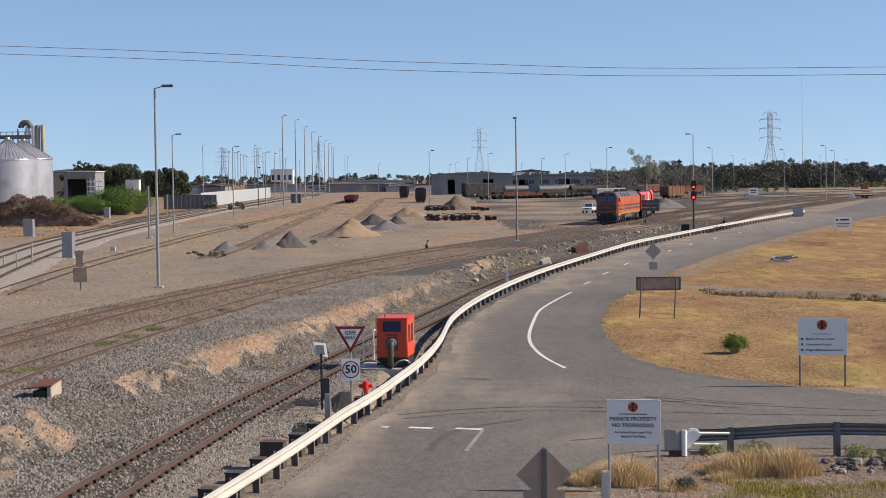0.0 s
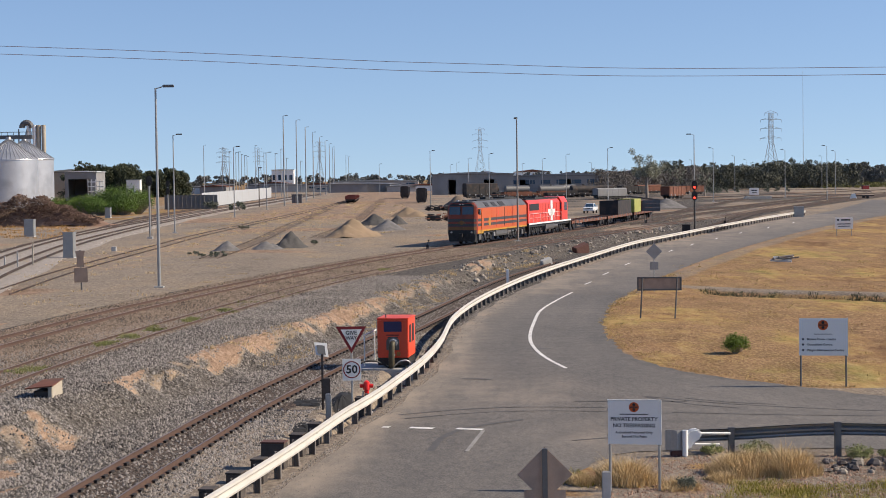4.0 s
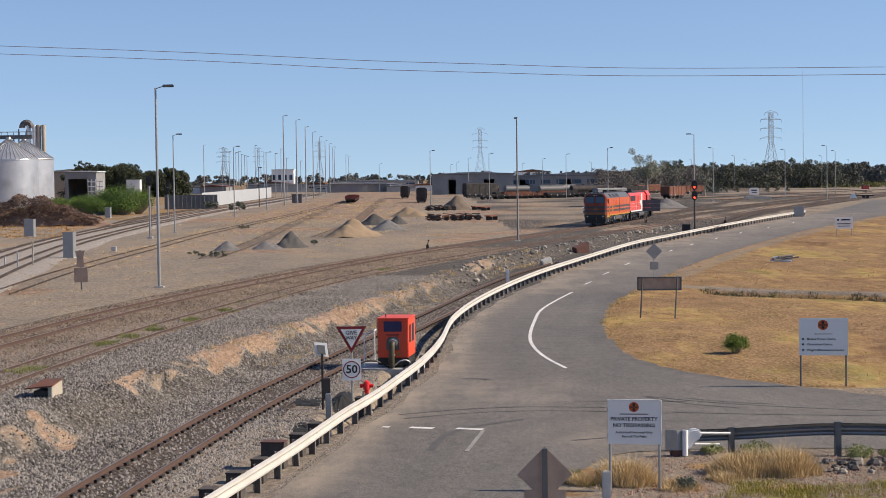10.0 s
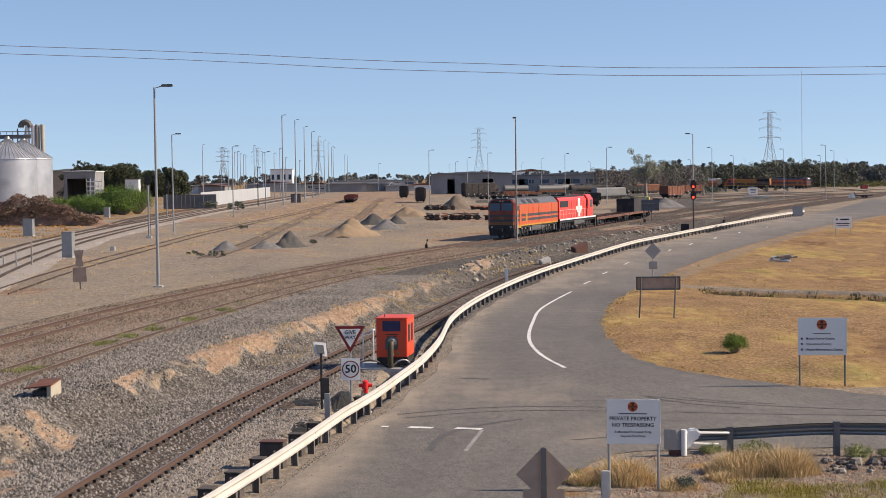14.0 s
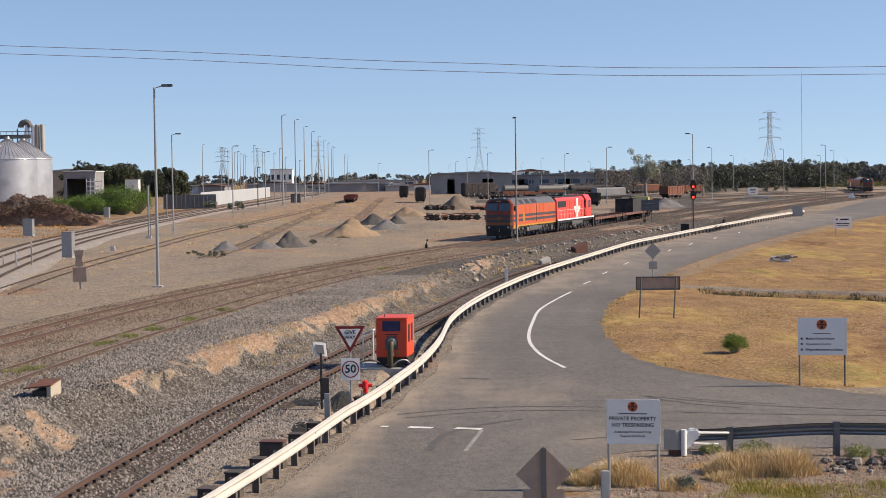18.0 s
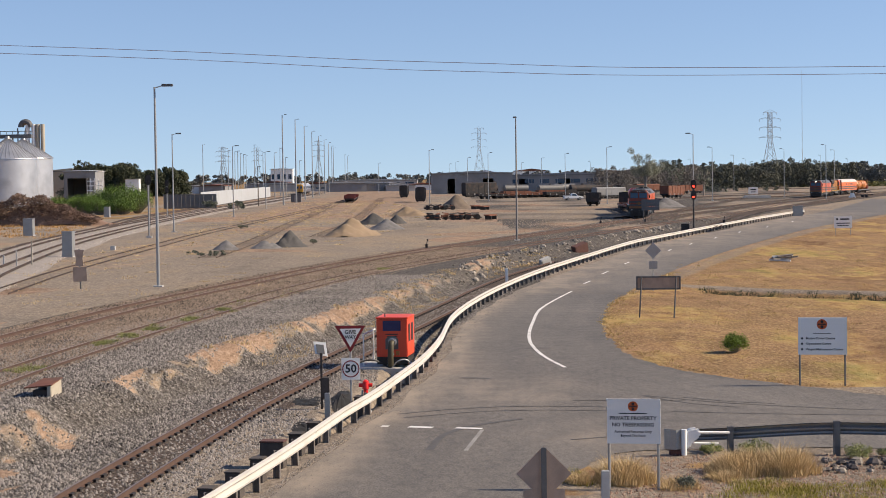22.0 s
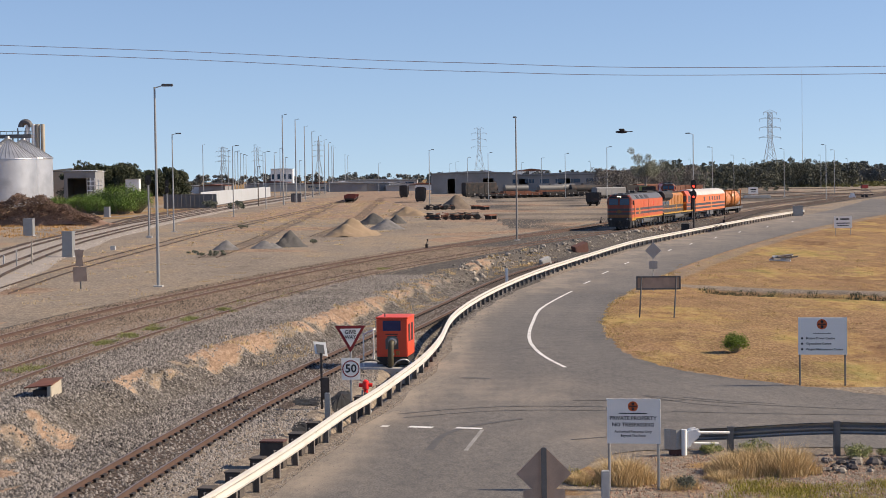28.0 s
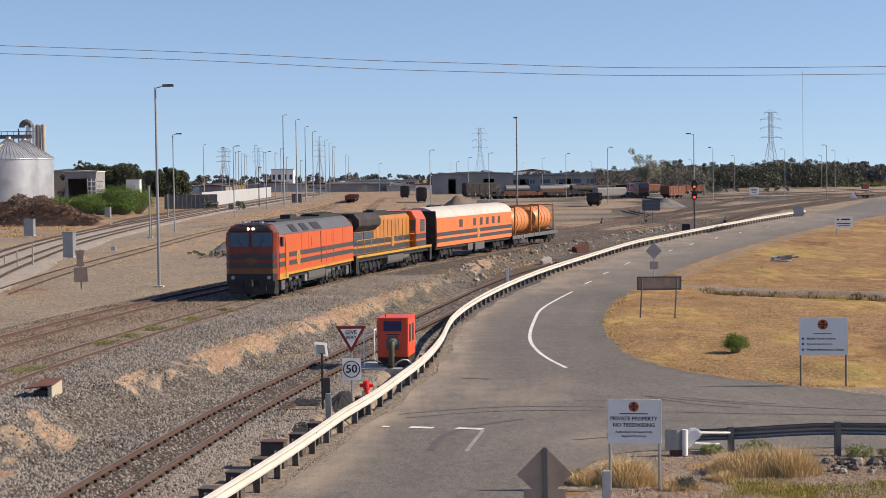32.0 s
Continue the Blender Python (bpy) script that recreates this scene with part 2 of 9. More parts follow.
ORANGE_Y = paint("amber_enamel", (0.55, 0.22, 0.045), 0.45, 0, 0.14, 0.9, (0.24, 0.11, 0.04), 0.35)
RED = paint("red_enamel", (0.70, 0.055, 0.03), 0.35, 0, 0.07, 0.9, (0.35, 0.05, 0.04), 0.2)
RED_GEN = paint("red_orange_enamel", (0.72, 0.072, 0.026), 0.45, 0, 0.05, 1.5)
YELLOW = paint("yellow_enamel", (0.66, 0.35, 0.03), 0.4, 0, 0.1, 1.2, (0.25, 0.16, 0.06), 0.35)
STRIPE = paint("dark_grey_stripe", (0.062, 0.058, 0.062), 0.45, 0, 0.15, 1.5)
ROOFGREY = paint("grey_roof", (0.125, 0.125, 0.13), 0.5, 0, 0.15, 1.2, (0.08, 0.08, 0.08), 0.3)
BLACK = paint("black_running_gear", (0.018, 0.017, 0.017), 0.6, 0, 0.3, 3, (0.06, 0.05, 0.042), 0.3)
BLACKROOF = paint("sooty_roof", (0.03, 0.03, 0.03), 0.7, 0, 0.3, 2)
TANKGREY = paint("grey_fuel_tank", (0.15, 0.145, 0.14), 0.5, 0.2, 0.15, 2, (0.10, 0.09, 0.08), 0.35)
DUSTROOF = paint("dusty_white_roof", (0.62, 0.585, 0.54), 0.6, 0, 0.08, 0.8, (0.40, 0.36, 0.31), 0.3)
WHITE = paint("white_paint", (0.78, 0.78, 0.76), 0.5, 0, 0.05, 1.5, (0.5, 0.48, 0.45), 0.12)
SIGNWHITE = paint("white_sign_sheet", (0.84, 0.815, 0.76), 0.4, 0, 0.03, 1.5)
SIGNBACK = paint("grey_sign_back", (0.50, 0.365, 0.275), 0.6, 0.0, 0.12, 2.5, (0.16, 0.13, 0.11), 0.25)
INK = paint("black_lettering", (0.02, 0.02, 0.022), 0.6)
SIGNRED = paint("red_sign_border", (0.26, 0.018, 0.02), 0.5)
# blue base: reflected sky put into the glass colour
GLASS = paint("dark_window_glass", (0.055, 0.095, 0.145), 0.08, 0, 0.1, 1)
LIT = paint("lit_headlight", (1.0, 0.86, 0.62), 0.3, emit=6)
DULL = paint("dull_headlight", (0.5, 0.5, 0.5), 0.2, 0.3)
REDLIGHT = paint("red_signal_light", (1.0, 0.03, 0.015), 0.3, emit=5)
SILVER = paint("silver_corrugated_steel", (0.69, 0.69, 0.69), 0.36, 0.6, 0.12, 0.35, (0.36, 0.36, 0.36), 0.35)
CREAMWALL = paint("cream_shed_wall", (0.52, 0.46, 0.36), 0.75, 0, 0.1, 0.4, (0.34, 0.30, 0.25), 0.25)
PALEWALL = paint("pale_grey_shed_wall", (0.46, 0.46, 0.45), 0.7, 0, 0.12, 0.3, (0.30, 0.29, 0.28), 0.3)
WALLGREY = paint("pale_grey_wall", (0.47, 0.49, 0.51), 0.85, 0, 0.1, 0.4, (0.34, 0.34, 0.34), 0.3)
GREYWALL = paint("grey_shed_wall", (0.30, 0.30, 0.30), 0.7, 0, 0.12, 0.3, (0.18, 0.17, 0.16), 0.3)
DARKWALL = paint("dark_shed_wall", (0.14, 0.14, 0.145), 0.7, 0, 0.2, 0.2, (0.08, 0.075, 0.07), 0.3)
CONCRETE = paint("pale_concrete", (0.55, 0.54, 0.52), 0.9, 0, 0.12, 0.6, (0.36, 0.33, 0.29), 0.3, 0.2)
LEAF = leafy("green_shrub_leaves", (0.20, 0.27, 0.05), (0.06, 0.10, 0.02))
LEAF_DARK = leafy("dark_tree_leaves", (0.085, 0.095, 0.055), (0.025, 0.032, 0.02), 0.3)
LEAF_HEDGE = leafy("hedge_leaves", (0.14, 0.22, 0.045), (0.055, 0.09, 0.02), 0.6)
LEAF_PALE = leafy("pale_weed_leaves", (0.34, 0.36, 0.15), (0.15, 0.17, 0.065), 0.8)
LEAF_BARE = leafy("bare_grey_twigs", (0.20, 0.178, 0.155), (0.13, 0.118, 0.102), 0.3)
LEAF_GREY = leafy("grey_green_leaves", (0.20, 0.21, 0.16), (0.07, 0.08, 0.055), 0.5)
# pale and greyed: the haze of distance is mixed into the leaf colour
LEAF_HAZED = leafy("far_tree_leaves", (0.18, 0.185, 0.17), (0.12, 0.128, 0.125), 0.1)
# both tints lifted and drawn together, haze included in the colour
LEAF_WOOD = leafy("woodland_leaves", (0.135, 0.138, 0.105), (0.108, 0.113, 0.088), 0.12)
LEAF_GUM = leafy("pale_gum_leaves", (0.36, 0.36, 0.28), (0.16, 0.17, 0.12), 0.4)
LEAF_OLIVE = leafy("olive_field_scrub", (0.25, 0.24, 0.09), (0.11, 0.115, 0.04), 0.1)
SOILGRIT = leafy("reddish_soil_grit", (0.33, 0.22, 0.16), (0.09, 0.055, 0.04), 0.5)
STRAW = leafy("dry_grass_blades", (0.66, 0.50, 0.28), (0.38, 0.275, 0.135), 1.2)
VERGEBLADE = leafy("verge_grass_blades", (0.52, 0.385, 0.175), (0.30, 0.20, 0.085), 0.4)
ORANGEBLADE = leafy("orange_weed_blades", (0.50, 0.29, 0.10), (0.30, 0.16, 0.06), 0.4)
WEEDGREEN = leafy("fresh_weed_blades", (0.26, 0.27, 0.10), (0.12, 0.13, 0.05), 1.5)
GREENBLADE = leafy("green_grass_blades", (0.36, 0.31, 0.06), (0.12, 0.125, 0.03), 1.5)
# near-black end adds the shade of the gaps to the stone tints
BALLAST = leafy("ballast_stone", (0.31, 0.28, 0.252), (0.008, 0.007, 0.0065), 0.25)
BALLAST_BROWN = leafy("brown_ballast_stone", (0.29, 0.225, 0.172), (0.022, 0.017, 0.013), 0.25)
BEDSTONE = leafy("pale_bed_stone", (0.55, 0.48, 0.41), (0.16, 0.135, 0.115), 0.3)
YARDGRIT = leafy("yard_grit_stone", (0.38, 0.31, 0.235), (0.10, 0.08, 0.062), 0.2)
BARK = paint("pale_bark", (0.30, 0.26, 0.22), 0.9, 0, 0.3, 2)
BRUSH = leafy("dry_brushwood", (0.26, 0.17, 0.125), (0.045, 0.03, 0.024), 0.6)
SANDHEAP = paint("heaped_sand", (0.31, 0.225, 0.14), 0.95, 0, 0.2, 1.2, (0.30, 0.21, 0.14), 0.3, 0.6, 14)
BROWNHEAP = paint("heaped_brown_soil", (0.20, 0.155, 0.115), 0.95, 0, 0.25, 1.5, (0.12, 0.09, 0.07), 0.3, 0.7, 14)
GREYHEAP = paint("heaped_grey_gravel", (0.20, 0.19, 0.185), 0.95, 0, 0.25, 2, (0.10, 0.095, 0.09), 0.4, 0.8, 14)
DARKHEAP = paint("heaped_dark_gravel", (0.09, 0.085, 0.08), 0.95, 0, 0.3, 2, None, 0, 0.8, 14)
RUSTPALE = paint("rusty_wagon", (0.22, 0.085, 0.05), 0.8, 0.1, 0.25, 1.2, (0.09, 0.055, 0.04), 0.4)
REDRUST = paint("dull_red_wagon", (0.20, 0.05, 0.04), 0.8, 0.1, 0.25, 1.2, (0.10, 0.04, 0.03), 0.4)
DARKWAGON = paint("dark_wagon", (0.035, 0.032, 0.032), 0.75, 0.1, 0.3, 1.2, (0.10, 0.06, 0.045), 0.35)
ROCK = paint("rubble_rock", (0.36, 0.32, 0.27), 0.95, 0, 0.25, 3, (0.20, 0.17, 0.14), 0.3, 0.6, 20, spread=0.35)
DARKROCK = paint("dark_broken_rock", (0.15, 0.13, 0.12), 0.9, 0, 0.3, 4, (0.08, 0.07, 0.06), 0.3, 0.6, 20, spread=0.3)
PALEBED = paint("pale_track_gravel", (0.38, 0.335, 0.29), 0.95, 0, 0.5, 2.2, (0.30, 0.26, 0.22), 0.3, 0.8, 18)
WIRE = paint("power_line", (0.50, 0.33, 0.30), 0.6, 0.2)
# near-black of the sheets added in place of shade
SHADEBLACK = paint("black_sheeting", (0.008, 0.0075, 0.007), 0.9, 0, 0.3, 3, (0.02, 0.016, 0.013), 0.3)
HOSE = paint("ribbed_olive_hose", (0.10, 0.085, 0.05), 0.6, 0.2, 0.15, 8)
SCREEN = paint("blue_black_screen", (0.022, 0.026, 0.11), 0.25)
REDPAINT = paint("bright_red_paint", (0.75, 0.02, 0.015), 0.4)
GREENYEL = paint("yellow_green_container", (0.42, 0.42, 0.10), 0.6, 0, 0.15, 1.2, (0.2, 0.17, 0.08), 0.3)
BLUEGREY = paint("blue_grey_railcar", (0.27, 0.30, 0.36), 0.35, 0.3, 0.08, 0.6, (0.17, 0.16, 0.17), 0.2)
RAILGREY = paint("lower_grey_railcar", (0.17, 0.15, 0.16), 0.5, 0.1, 0.1, 0.8)
CARWHITE = paint("white_car_paint", (0.75, 0.76, 0.77), 0.25, 0, 0.03, 1)
FEATHER = paint("dark_feathers", (0.03, 0.03, 0.045), 0.8, 0, 0.3, 20)


# ---- building in meshes ----
class Shape:
    """Gathers the faces of one part."""

    def __init__(self):
        self.v, self.f = [], []

    def add(self, vs, fs):
        n = len(self.v)
        self.v += [tuple(p) for p in vs]
        self.f += [tuple(i + n for i in q) for q in fs]
        return self

    def box(self, x0, x1, y0, y1, z0, z1, m=None):
        vs = [Vector(p) for p in ((x0, y0, z0), (x1, y0, z0), (x1, y1, z0), (x0, y1, z0), (x0, y0, z1), (x1, y0, z1), (x1, y1, z1), (x0, y1, z1))]
        if m:
            vs = [m @ p for p in vs]
        return self.add(vs, [(3, 2, 1, 0), (4, 5, 6, 7), (0, 1, 5, 4), (1, 2, 6, 5), (2, 3, 7, 6), (3, 0, 4, 7)])

    def tube(self, p, q, r, r2=None, n=8, caps=True):
        """A round bar from p to q."""
        p, q = Vector(p), Vector(q)
        r2 = r if r2 is None else r2
        d = (q - p).normalized()
        a = d.orthogonal().normalized()
        b = d.cross(a)
        vs = [p + (a * math.cos(t) + b * math.sin(t)) * r for t in (2 * math.pi * k / n for k in range(n))]
        vs += [q + (a * math.cos(t) + b * math.sin(t)) * r2 for t in (2 * math.pi * k / n for k in range(n))]
        fs = [(k, (k + 1) % n, n + (k + 1) % n, n + k) for k in range(n)]
        if caps:
            fs += [tuple(reversed(range(n))), tuple(range(n, 2 * n))]
        return self.add(vs, fs)

    def rings(self, rings, caps=True, closed=True):
        """Skin over a row of equal rings of points."""
        n = len(rings[0])
        vs = [p for r in rings for p in r]
        fs = []
        for i in range(len(rings) - 1):
            for k in range(n if closed else n - 1):
                j = (k + 1) % n
                fs.append((i * n + k, i * n + j, (i + 1) * n + j, (i + 1) * n + k))
        if caps:
            fs += [tuple(reversed(range(n))), tuple(range((len(rings) - 1) * n, len(rings) * n))]
        return self.add(vs, fs)

    def panel(self, pts, t, way):
        """A flat plate: the outline pts, thickened by t along way."""
        w = Vector(way).normalized() * t
        n = len(pts)
        vs = [Vector(p) for p in pts] + [Vector(p) + w for p in pts]
        return self.add(vs, [tuple(range(n)), tuple(reversed(range(n, 2 * n)))] + [(k, n + k, n + (k + 1) % n, (k + 1) % n) for k in range(n)])

    def disc(self, c, r, axis, t, n=20):
        c, a = Vector(c), Vector(axis).normalized()
        return self.tube(c, c + a * t, r, r, n)


def part(name, g, material, parent=None, label="", bevel=0.0, smooth=False, kind=""):
    """Links a shape as one mesh object, under its thing if one is given."""
    me = bpy.data.meshes.new(name)
    me.from_pydata(g.v, [], g.f)
    bm = bmesh.new()
    bm.from_mesh(me)
    bmesh.ops.recalc_face_normals(bm, faces=bm.faces)
    if bevel:
        bmesh.ops.bevel(bm, geom=[e for e in bm.edges if len(e.link_faces) == 2 and e.calc_face_angle(0) > 0.5], offset=bevel, segments=2, affect="EDGES", clamp_overlap=True)
    bm.to_mesh(me)
    bm.free()
    if smooth:
        for p in me.polygons:
            p.use_smooth = True
        me.set_sharp_from_angle(angle=radians(38))
    me.materials.append(material)
    ob = new(name, me)
    if parent:
        ob.parent = parent
    if label:
        ob["label"] = label
    if kind:
        ob["kind"] = kind
    return ob


def same_mesh(ob, x, y, z, rz=0.0, s=(1, 1, 1), rx=0.0, ry=0.0):
    """Another piece on the mesh of ob."""
    o = bpy.data.objects.new(ob.name.split(".")[0], ob.data)
    scene.collection.objects.link(o)
    o.parent = ob.parent
    o.location, o.rotation_euler, o.scale = (x, y, z), (rx, ry, rz), s
    return o


def thing(name, label, category, m=None, group="", kind=""):
    """An Empty at the base of a thing."""
    ob = new(name)
    ob.empty_display_size = 0.3
    if m is not None:
        ob.matrix_basis = m
    return tagged(ob, label, category, group, kind)


def lettering(body, size, material, parent, m, name="lettering"):
    """A line of words on a sign, as a thin mesh."""
    cu = bpy.data.curves.new(name, "FONT")
    cu.body, cu.size, cu.align_x, cu.align_y, cu.extrude = body, size, "CENTER", "CENTER", 0.002
    cu.resolution_u, cu.offset = 2, size * 0.022
    tmp = bpy.data.objects.new(name, cu)
    me = bpy.data.meshes.new_from_object(tmp)
    bpy.data.objects.remove(tmp)
    me.materials.clear()
    me.materials.append(material)
    ob = new(name, me)
    ob.parent = parent
    ob.matrix_basis = m
    return ob


# ---- the plan: lines on the ground ----
class Line:
    """A smooth line through points of the plan, measured along its length."""

    def __init__(self, pts, n=16):
        P = np.array(pts, float)
        P = np.vstack([2 * P[0] - P[1], P, 2 * P[-1] - P[-2]])
        o = []
        for i in range(1, len(P) - 2):
            a, b, c, d = P[i - 1:i + 3]
            for k in range(n):
                t = k / n
                o.append(0.5 * (2 * b + (c - a) * t + (2 * a - 5 * b + 4 * c - d) * t * t + (3 * b - a - 3 * c + d) * t ** 3))
        o.append(P[-2])
        self.p = np.array(o)
        self.s = np.r_[0, np.cumsum(np.linalg.norm(np.diff(self.p, axis=0), axis=1))]
        self.length = float(self.s[-1])

    def at(self, d):
        return Vector((float(np.interp(d, self.s, self.p[:, 0])), float(np.interp(d, self.s, self.p[:, 1]))))

    def way(self, d):
        return (self.at(min(d + 0.6, self.length)) - self.at(max(d - 0.6, 0))).normalized()

    def side(self, d, off):
        """The place off metres to the right of the line."""
        w = self.way(d)
        return self.at(d) + Vector((w.y, -w.x)) * off


def smooth(a, b, x):
    t = min(1, max(0, (x - a) / (b - a)))
    return t * t * (3 - 2 * t)


def along(v, xs, ys):
    """Straight-line interpolation in a short table."""
    if v <= xs[0]:
        return ys[0]
    for i in range(1, len(xs)):
        if v <= xs[i]:
            return ys[i - 1] + (ys[i] - ys[i - 1]) * (v - xs[i - 1]) / (xs[i] - xs[i - 1])
    return ys[-1]


WEST_Y = [50, 85, 110, 130, 170, 205, 256, 317, 424]
WEST_X = [-27, -30.5, -33.5, -36.0, -41.2, -44.5, -47.4, -49, -51.6]
CREST_Y = [20, 51, 56.5, 65, 75, 88, 111.6, 140, 161, 205, 250, 300, 500]
CREST_X = [-17.0, -12.6, -11.4, -10.0, -8.2, -5.7, -1.5, 3.0, 8.6, 22.6, 37.9, 54.6, 119.0]
YARD = 0.95
VERGE_Y = [30, 61.9, 62, 65, 70, 80, 91, 105, 117, 140, 170, 213, 260, 300, 301]
VERGE_X = [900, 900, 13.6, 11.2, 8.6, 7.6, 8.1, 10.0, 12.7, 18.7, 28.0, 43.6, 63, 80, 900]


def road_level(y):
    return 0.8 * smooth(120, 270, y)


def bank_offset(x, y):
    """Metres to the right of the yard's edge."""
    return x - along(y, CREST_Y, CREST_X)


def guard_x(y):
    """Where the guard rail runs at a distance y."""
    return GUARD_X[min(len(GUARD_X) - 1, max(0, int((y - 30) * 4)))]


def trench(x, y):
    """The drain behind the guard rail: its depth in metres."""
    if not 48 < y < 100:
        return 0.0
    q = x - guard_x(y)
    if not -2.2 < q < -0.1:
        return 0.0
    w = 0.55 + 0.3 * noise.noise(Vector((y * 0.35, 3.0, 1.0)))
    deep = (0.30 + 0.42 * smooth(54, 57.5, y) - 0.1 * smooth(63, 68, y)) * smooth(49, 53, y) * (1 - smooth(92, 99, y))
    return deep * smooth(-1.05 - w, -0.75, q) * (1 - smooth(-0.32, -0.14, q))


def ground_z(x, y):
    d = bank_offset(x, y)
    lo = road_level(y)
    wob = 0.25 * math.sin(y * 0.9) + 0.18 * math.sin(y * 2.3 + 1)
    z = lo + (YARD - lo) * (1 - smooth(-0.2 + wob, 1.7 + wob, d))
    if d > 6:
        # the drain across the grass
        if 13 < x < 130 and 80 < y < 130:
            yc = 116.5 - (x - 15) * 0.95 if x < 30 else 102.25 - (x - 30) * 0.3
            z -= 0.8 * smooth(15, 19, x) * math.exp(-((y - yc) / 1.8) ** 2)
        z += 0.07 * math.sin(x * 0.35 + 1) * math.sin(y * 0.21) * smooth(0.5, 4, x - along(y, VERGE_Y, VERGE_X))
    return z - trench(x, y)


TRACK_MAIN = Line([(-22.5, 40), (-20.2, 58), (-18.3, 73.2), (-16.55, 88), (-14.9, 98.5), (-13.0, 108.7), (-10.9, 119), (-7.6, 134.5), (-3.6, 150.5), (.7, 165.3), (6.0, 182),
                   (12.6, 203), (19, 224), (24.3, 243.5), (28.8, 260), (31.3, 275), (32.1, 290), (32.2, 305), (32.9, 320), (35.5, 338), (40.5, 356), (46.5, 376), (51.0, 400),
                   (53.4, 430), (54.2, 470), (55.0, 520), (56.5, 600), (59, 700)])
TRACK_EXIT = Line([(-15.6, 40), (-15.14, 58), (-13.4, 75), (-11.3, 90), (-9, 105), (-5.9, 120), (-1.9, 135), (2.6, 150), (8.5, 170), (14.9, 190), (21.5, 210), (29.9, 235), (38.7, 260), (48.5, 290), (57.3, 320), (66.8, 355), (76.9, 390), (89.5, 430), (107.5, 480), (119.5, 507), (129.5, 540), (137, 575), (141.5, 608), (142.5, 640), (139.5, 663), (131, 680), (118, 690), (104, 697), (94, 712), (88, 735), (85, 765), (84, 800), (84, 850), (84, 920)])
TRACK_NEAR = Line([(-9.9, 25), (-8.57, 40.7), (-8.12, 45.5), (-7.53, 51), (-6.73, 58), (-5.5, 66.3), (-3.75, 77), (-1.85, 88.8), (1.0, 106), (3.1, 119), (6.0, 134), (10.5, 152)])
TRACK_WEST = Line([(-27, 50), (-30.5, 85), (-33.5, 110), (-36.0, 130), (-41.2, 170), (-44.5, 205), (-47.4, 256), (-49, 317), (-51.6, 424), (-53.6, 585), (-57, 800), (-60, 1100)])
TRACK_WEST2 = Line([(-22.5, 50), (-26.5, 85), (-29.5, 110), (-32.4, 130), (-36.6, 165), (-39.5, 195), (-42.3, 240), (-44.7, 291), (-46.9, 385), (-48.0, 527), (-52, 800), (-55, 1100)])
TRACK_SIDING = Line([(-26.5, 105), (-27.8, 127), (-28.4, 150), (-28.8, 180), (-29.3, 215), (-28.6, 268), (-27.5, 360), (-27.5, 463), (-28, 680)])
GUARD = Line([(-6.75, 30), (-5.10, 39.8), (-4.35, 44.4), (-3.80, 48.1), (-3.17, 52.6), (-2.42, 57), (-1.86, 61), (-0.97, 68.0), (-0.32, 76), (0.3, 88), (1.75, 100.5), (4.2, 115.5), (7.3, 131), (12.2, 151.0), (18.6, 175), (24.6, 192), (35.6, 222), (50.5, 262), (56.5, 278)])

GUARD_X = [float(np.interp(30 + k / 4, GUARD.p[:, 1], GUARD.p[:, 0])) for k in range(800)]

YARD_LINES = [Line(p) for p in ([(25.0, 231), (31, 256), (36, 282), (42, 312), (50, 345), (60, 385), (72, 430), (86, 480)], [(30, 247), (39, 280), (48, 306), (59, 340), (71, 372), (86, 410), (104, 450)],
                                [(31.2, 209.5), (38.8, 242.4), (48.0, 280.8), (56.9, 309.5), (73.3, 358.1), (100.8, 438.9), (115.6, 477.2), (140, 545)],
                                [(33.0, 215.7), (43.6, 261.4), (50.4, 287), (58.5, 312), (70.3, 344), (95.6, 415), (111.6, 457), (150, 560)],
                                [(26.0, 262), (32.9, 283), (41.2, 305.3), (55.5, 342), (71.1, 385), (93.4, 447.5), (111.9, 502.1)],
                                [(60, 455), (78, 490), (98, 525), (124.7, 568), (160, 625)], [(66, 430), (86.7, 462), (105, 490), (140, 540)])]

YARD_POINTS = np.array([tuple(ln.at(0.8 * k)) for ln in YARD_LINES for k in range(int(ln.length / 0.8))])


# shade painted on the ground behind the guard rail: x, y, half-widths
SHADE_SPOTS = ((-4.9, 59.2, 0.7, 1.6), (-4.0, 57.0, 0.5, 1.4), (-3.0, 63.4, 0.5, 2.5), (-2.2, 68, 0.4, 3))


def bank_sand(x, y):
    """Bare eroded sand along the bank, from 0 to 1."""
    d = bank_offset(x, y)
    s = smooth(-0.6, -0.15, d) * (1 - smooth(0.45, 1.3, d)) * smooth(56, 60, y) * (1 - smooth(135, 165, y)) * (0.55 + 0.6 * noise.noise(Vector((x * 0.3, y * 0.07, 2))) + 0.65 * noise.noise(Vector((x * 1.9, y * 1.3, 6))))
    for a, b, ra, rb in ((-11.55, 51.6, 0.8, 1.5), (-10.9, 51.0, 0.5, 1.6), (-12.0, 48.6, 0.7, 1.2), (-11.4, 45.8, 0.7, 1.6), (-10.8, 43.0, 0.7, 1.6)):
        s = max(s, (0.62 + 1.1 * noise.noise(Vector((x * 1.6, y * 1.1, 6)))) * math.exp(-((x - a) / ra) ** 2 - ((y - b) / rb) ** 2))
    return min(1, max(0, s))


OLD_LINES = [Line([(-19.9, 150), (-20.0, 185), (-21.8, 250), (-24, 340), (-27, 454), (-29, 560)]), Line([(-14.2, 200), (-13.4, 270), (-16, 410), (-19, 560)])]
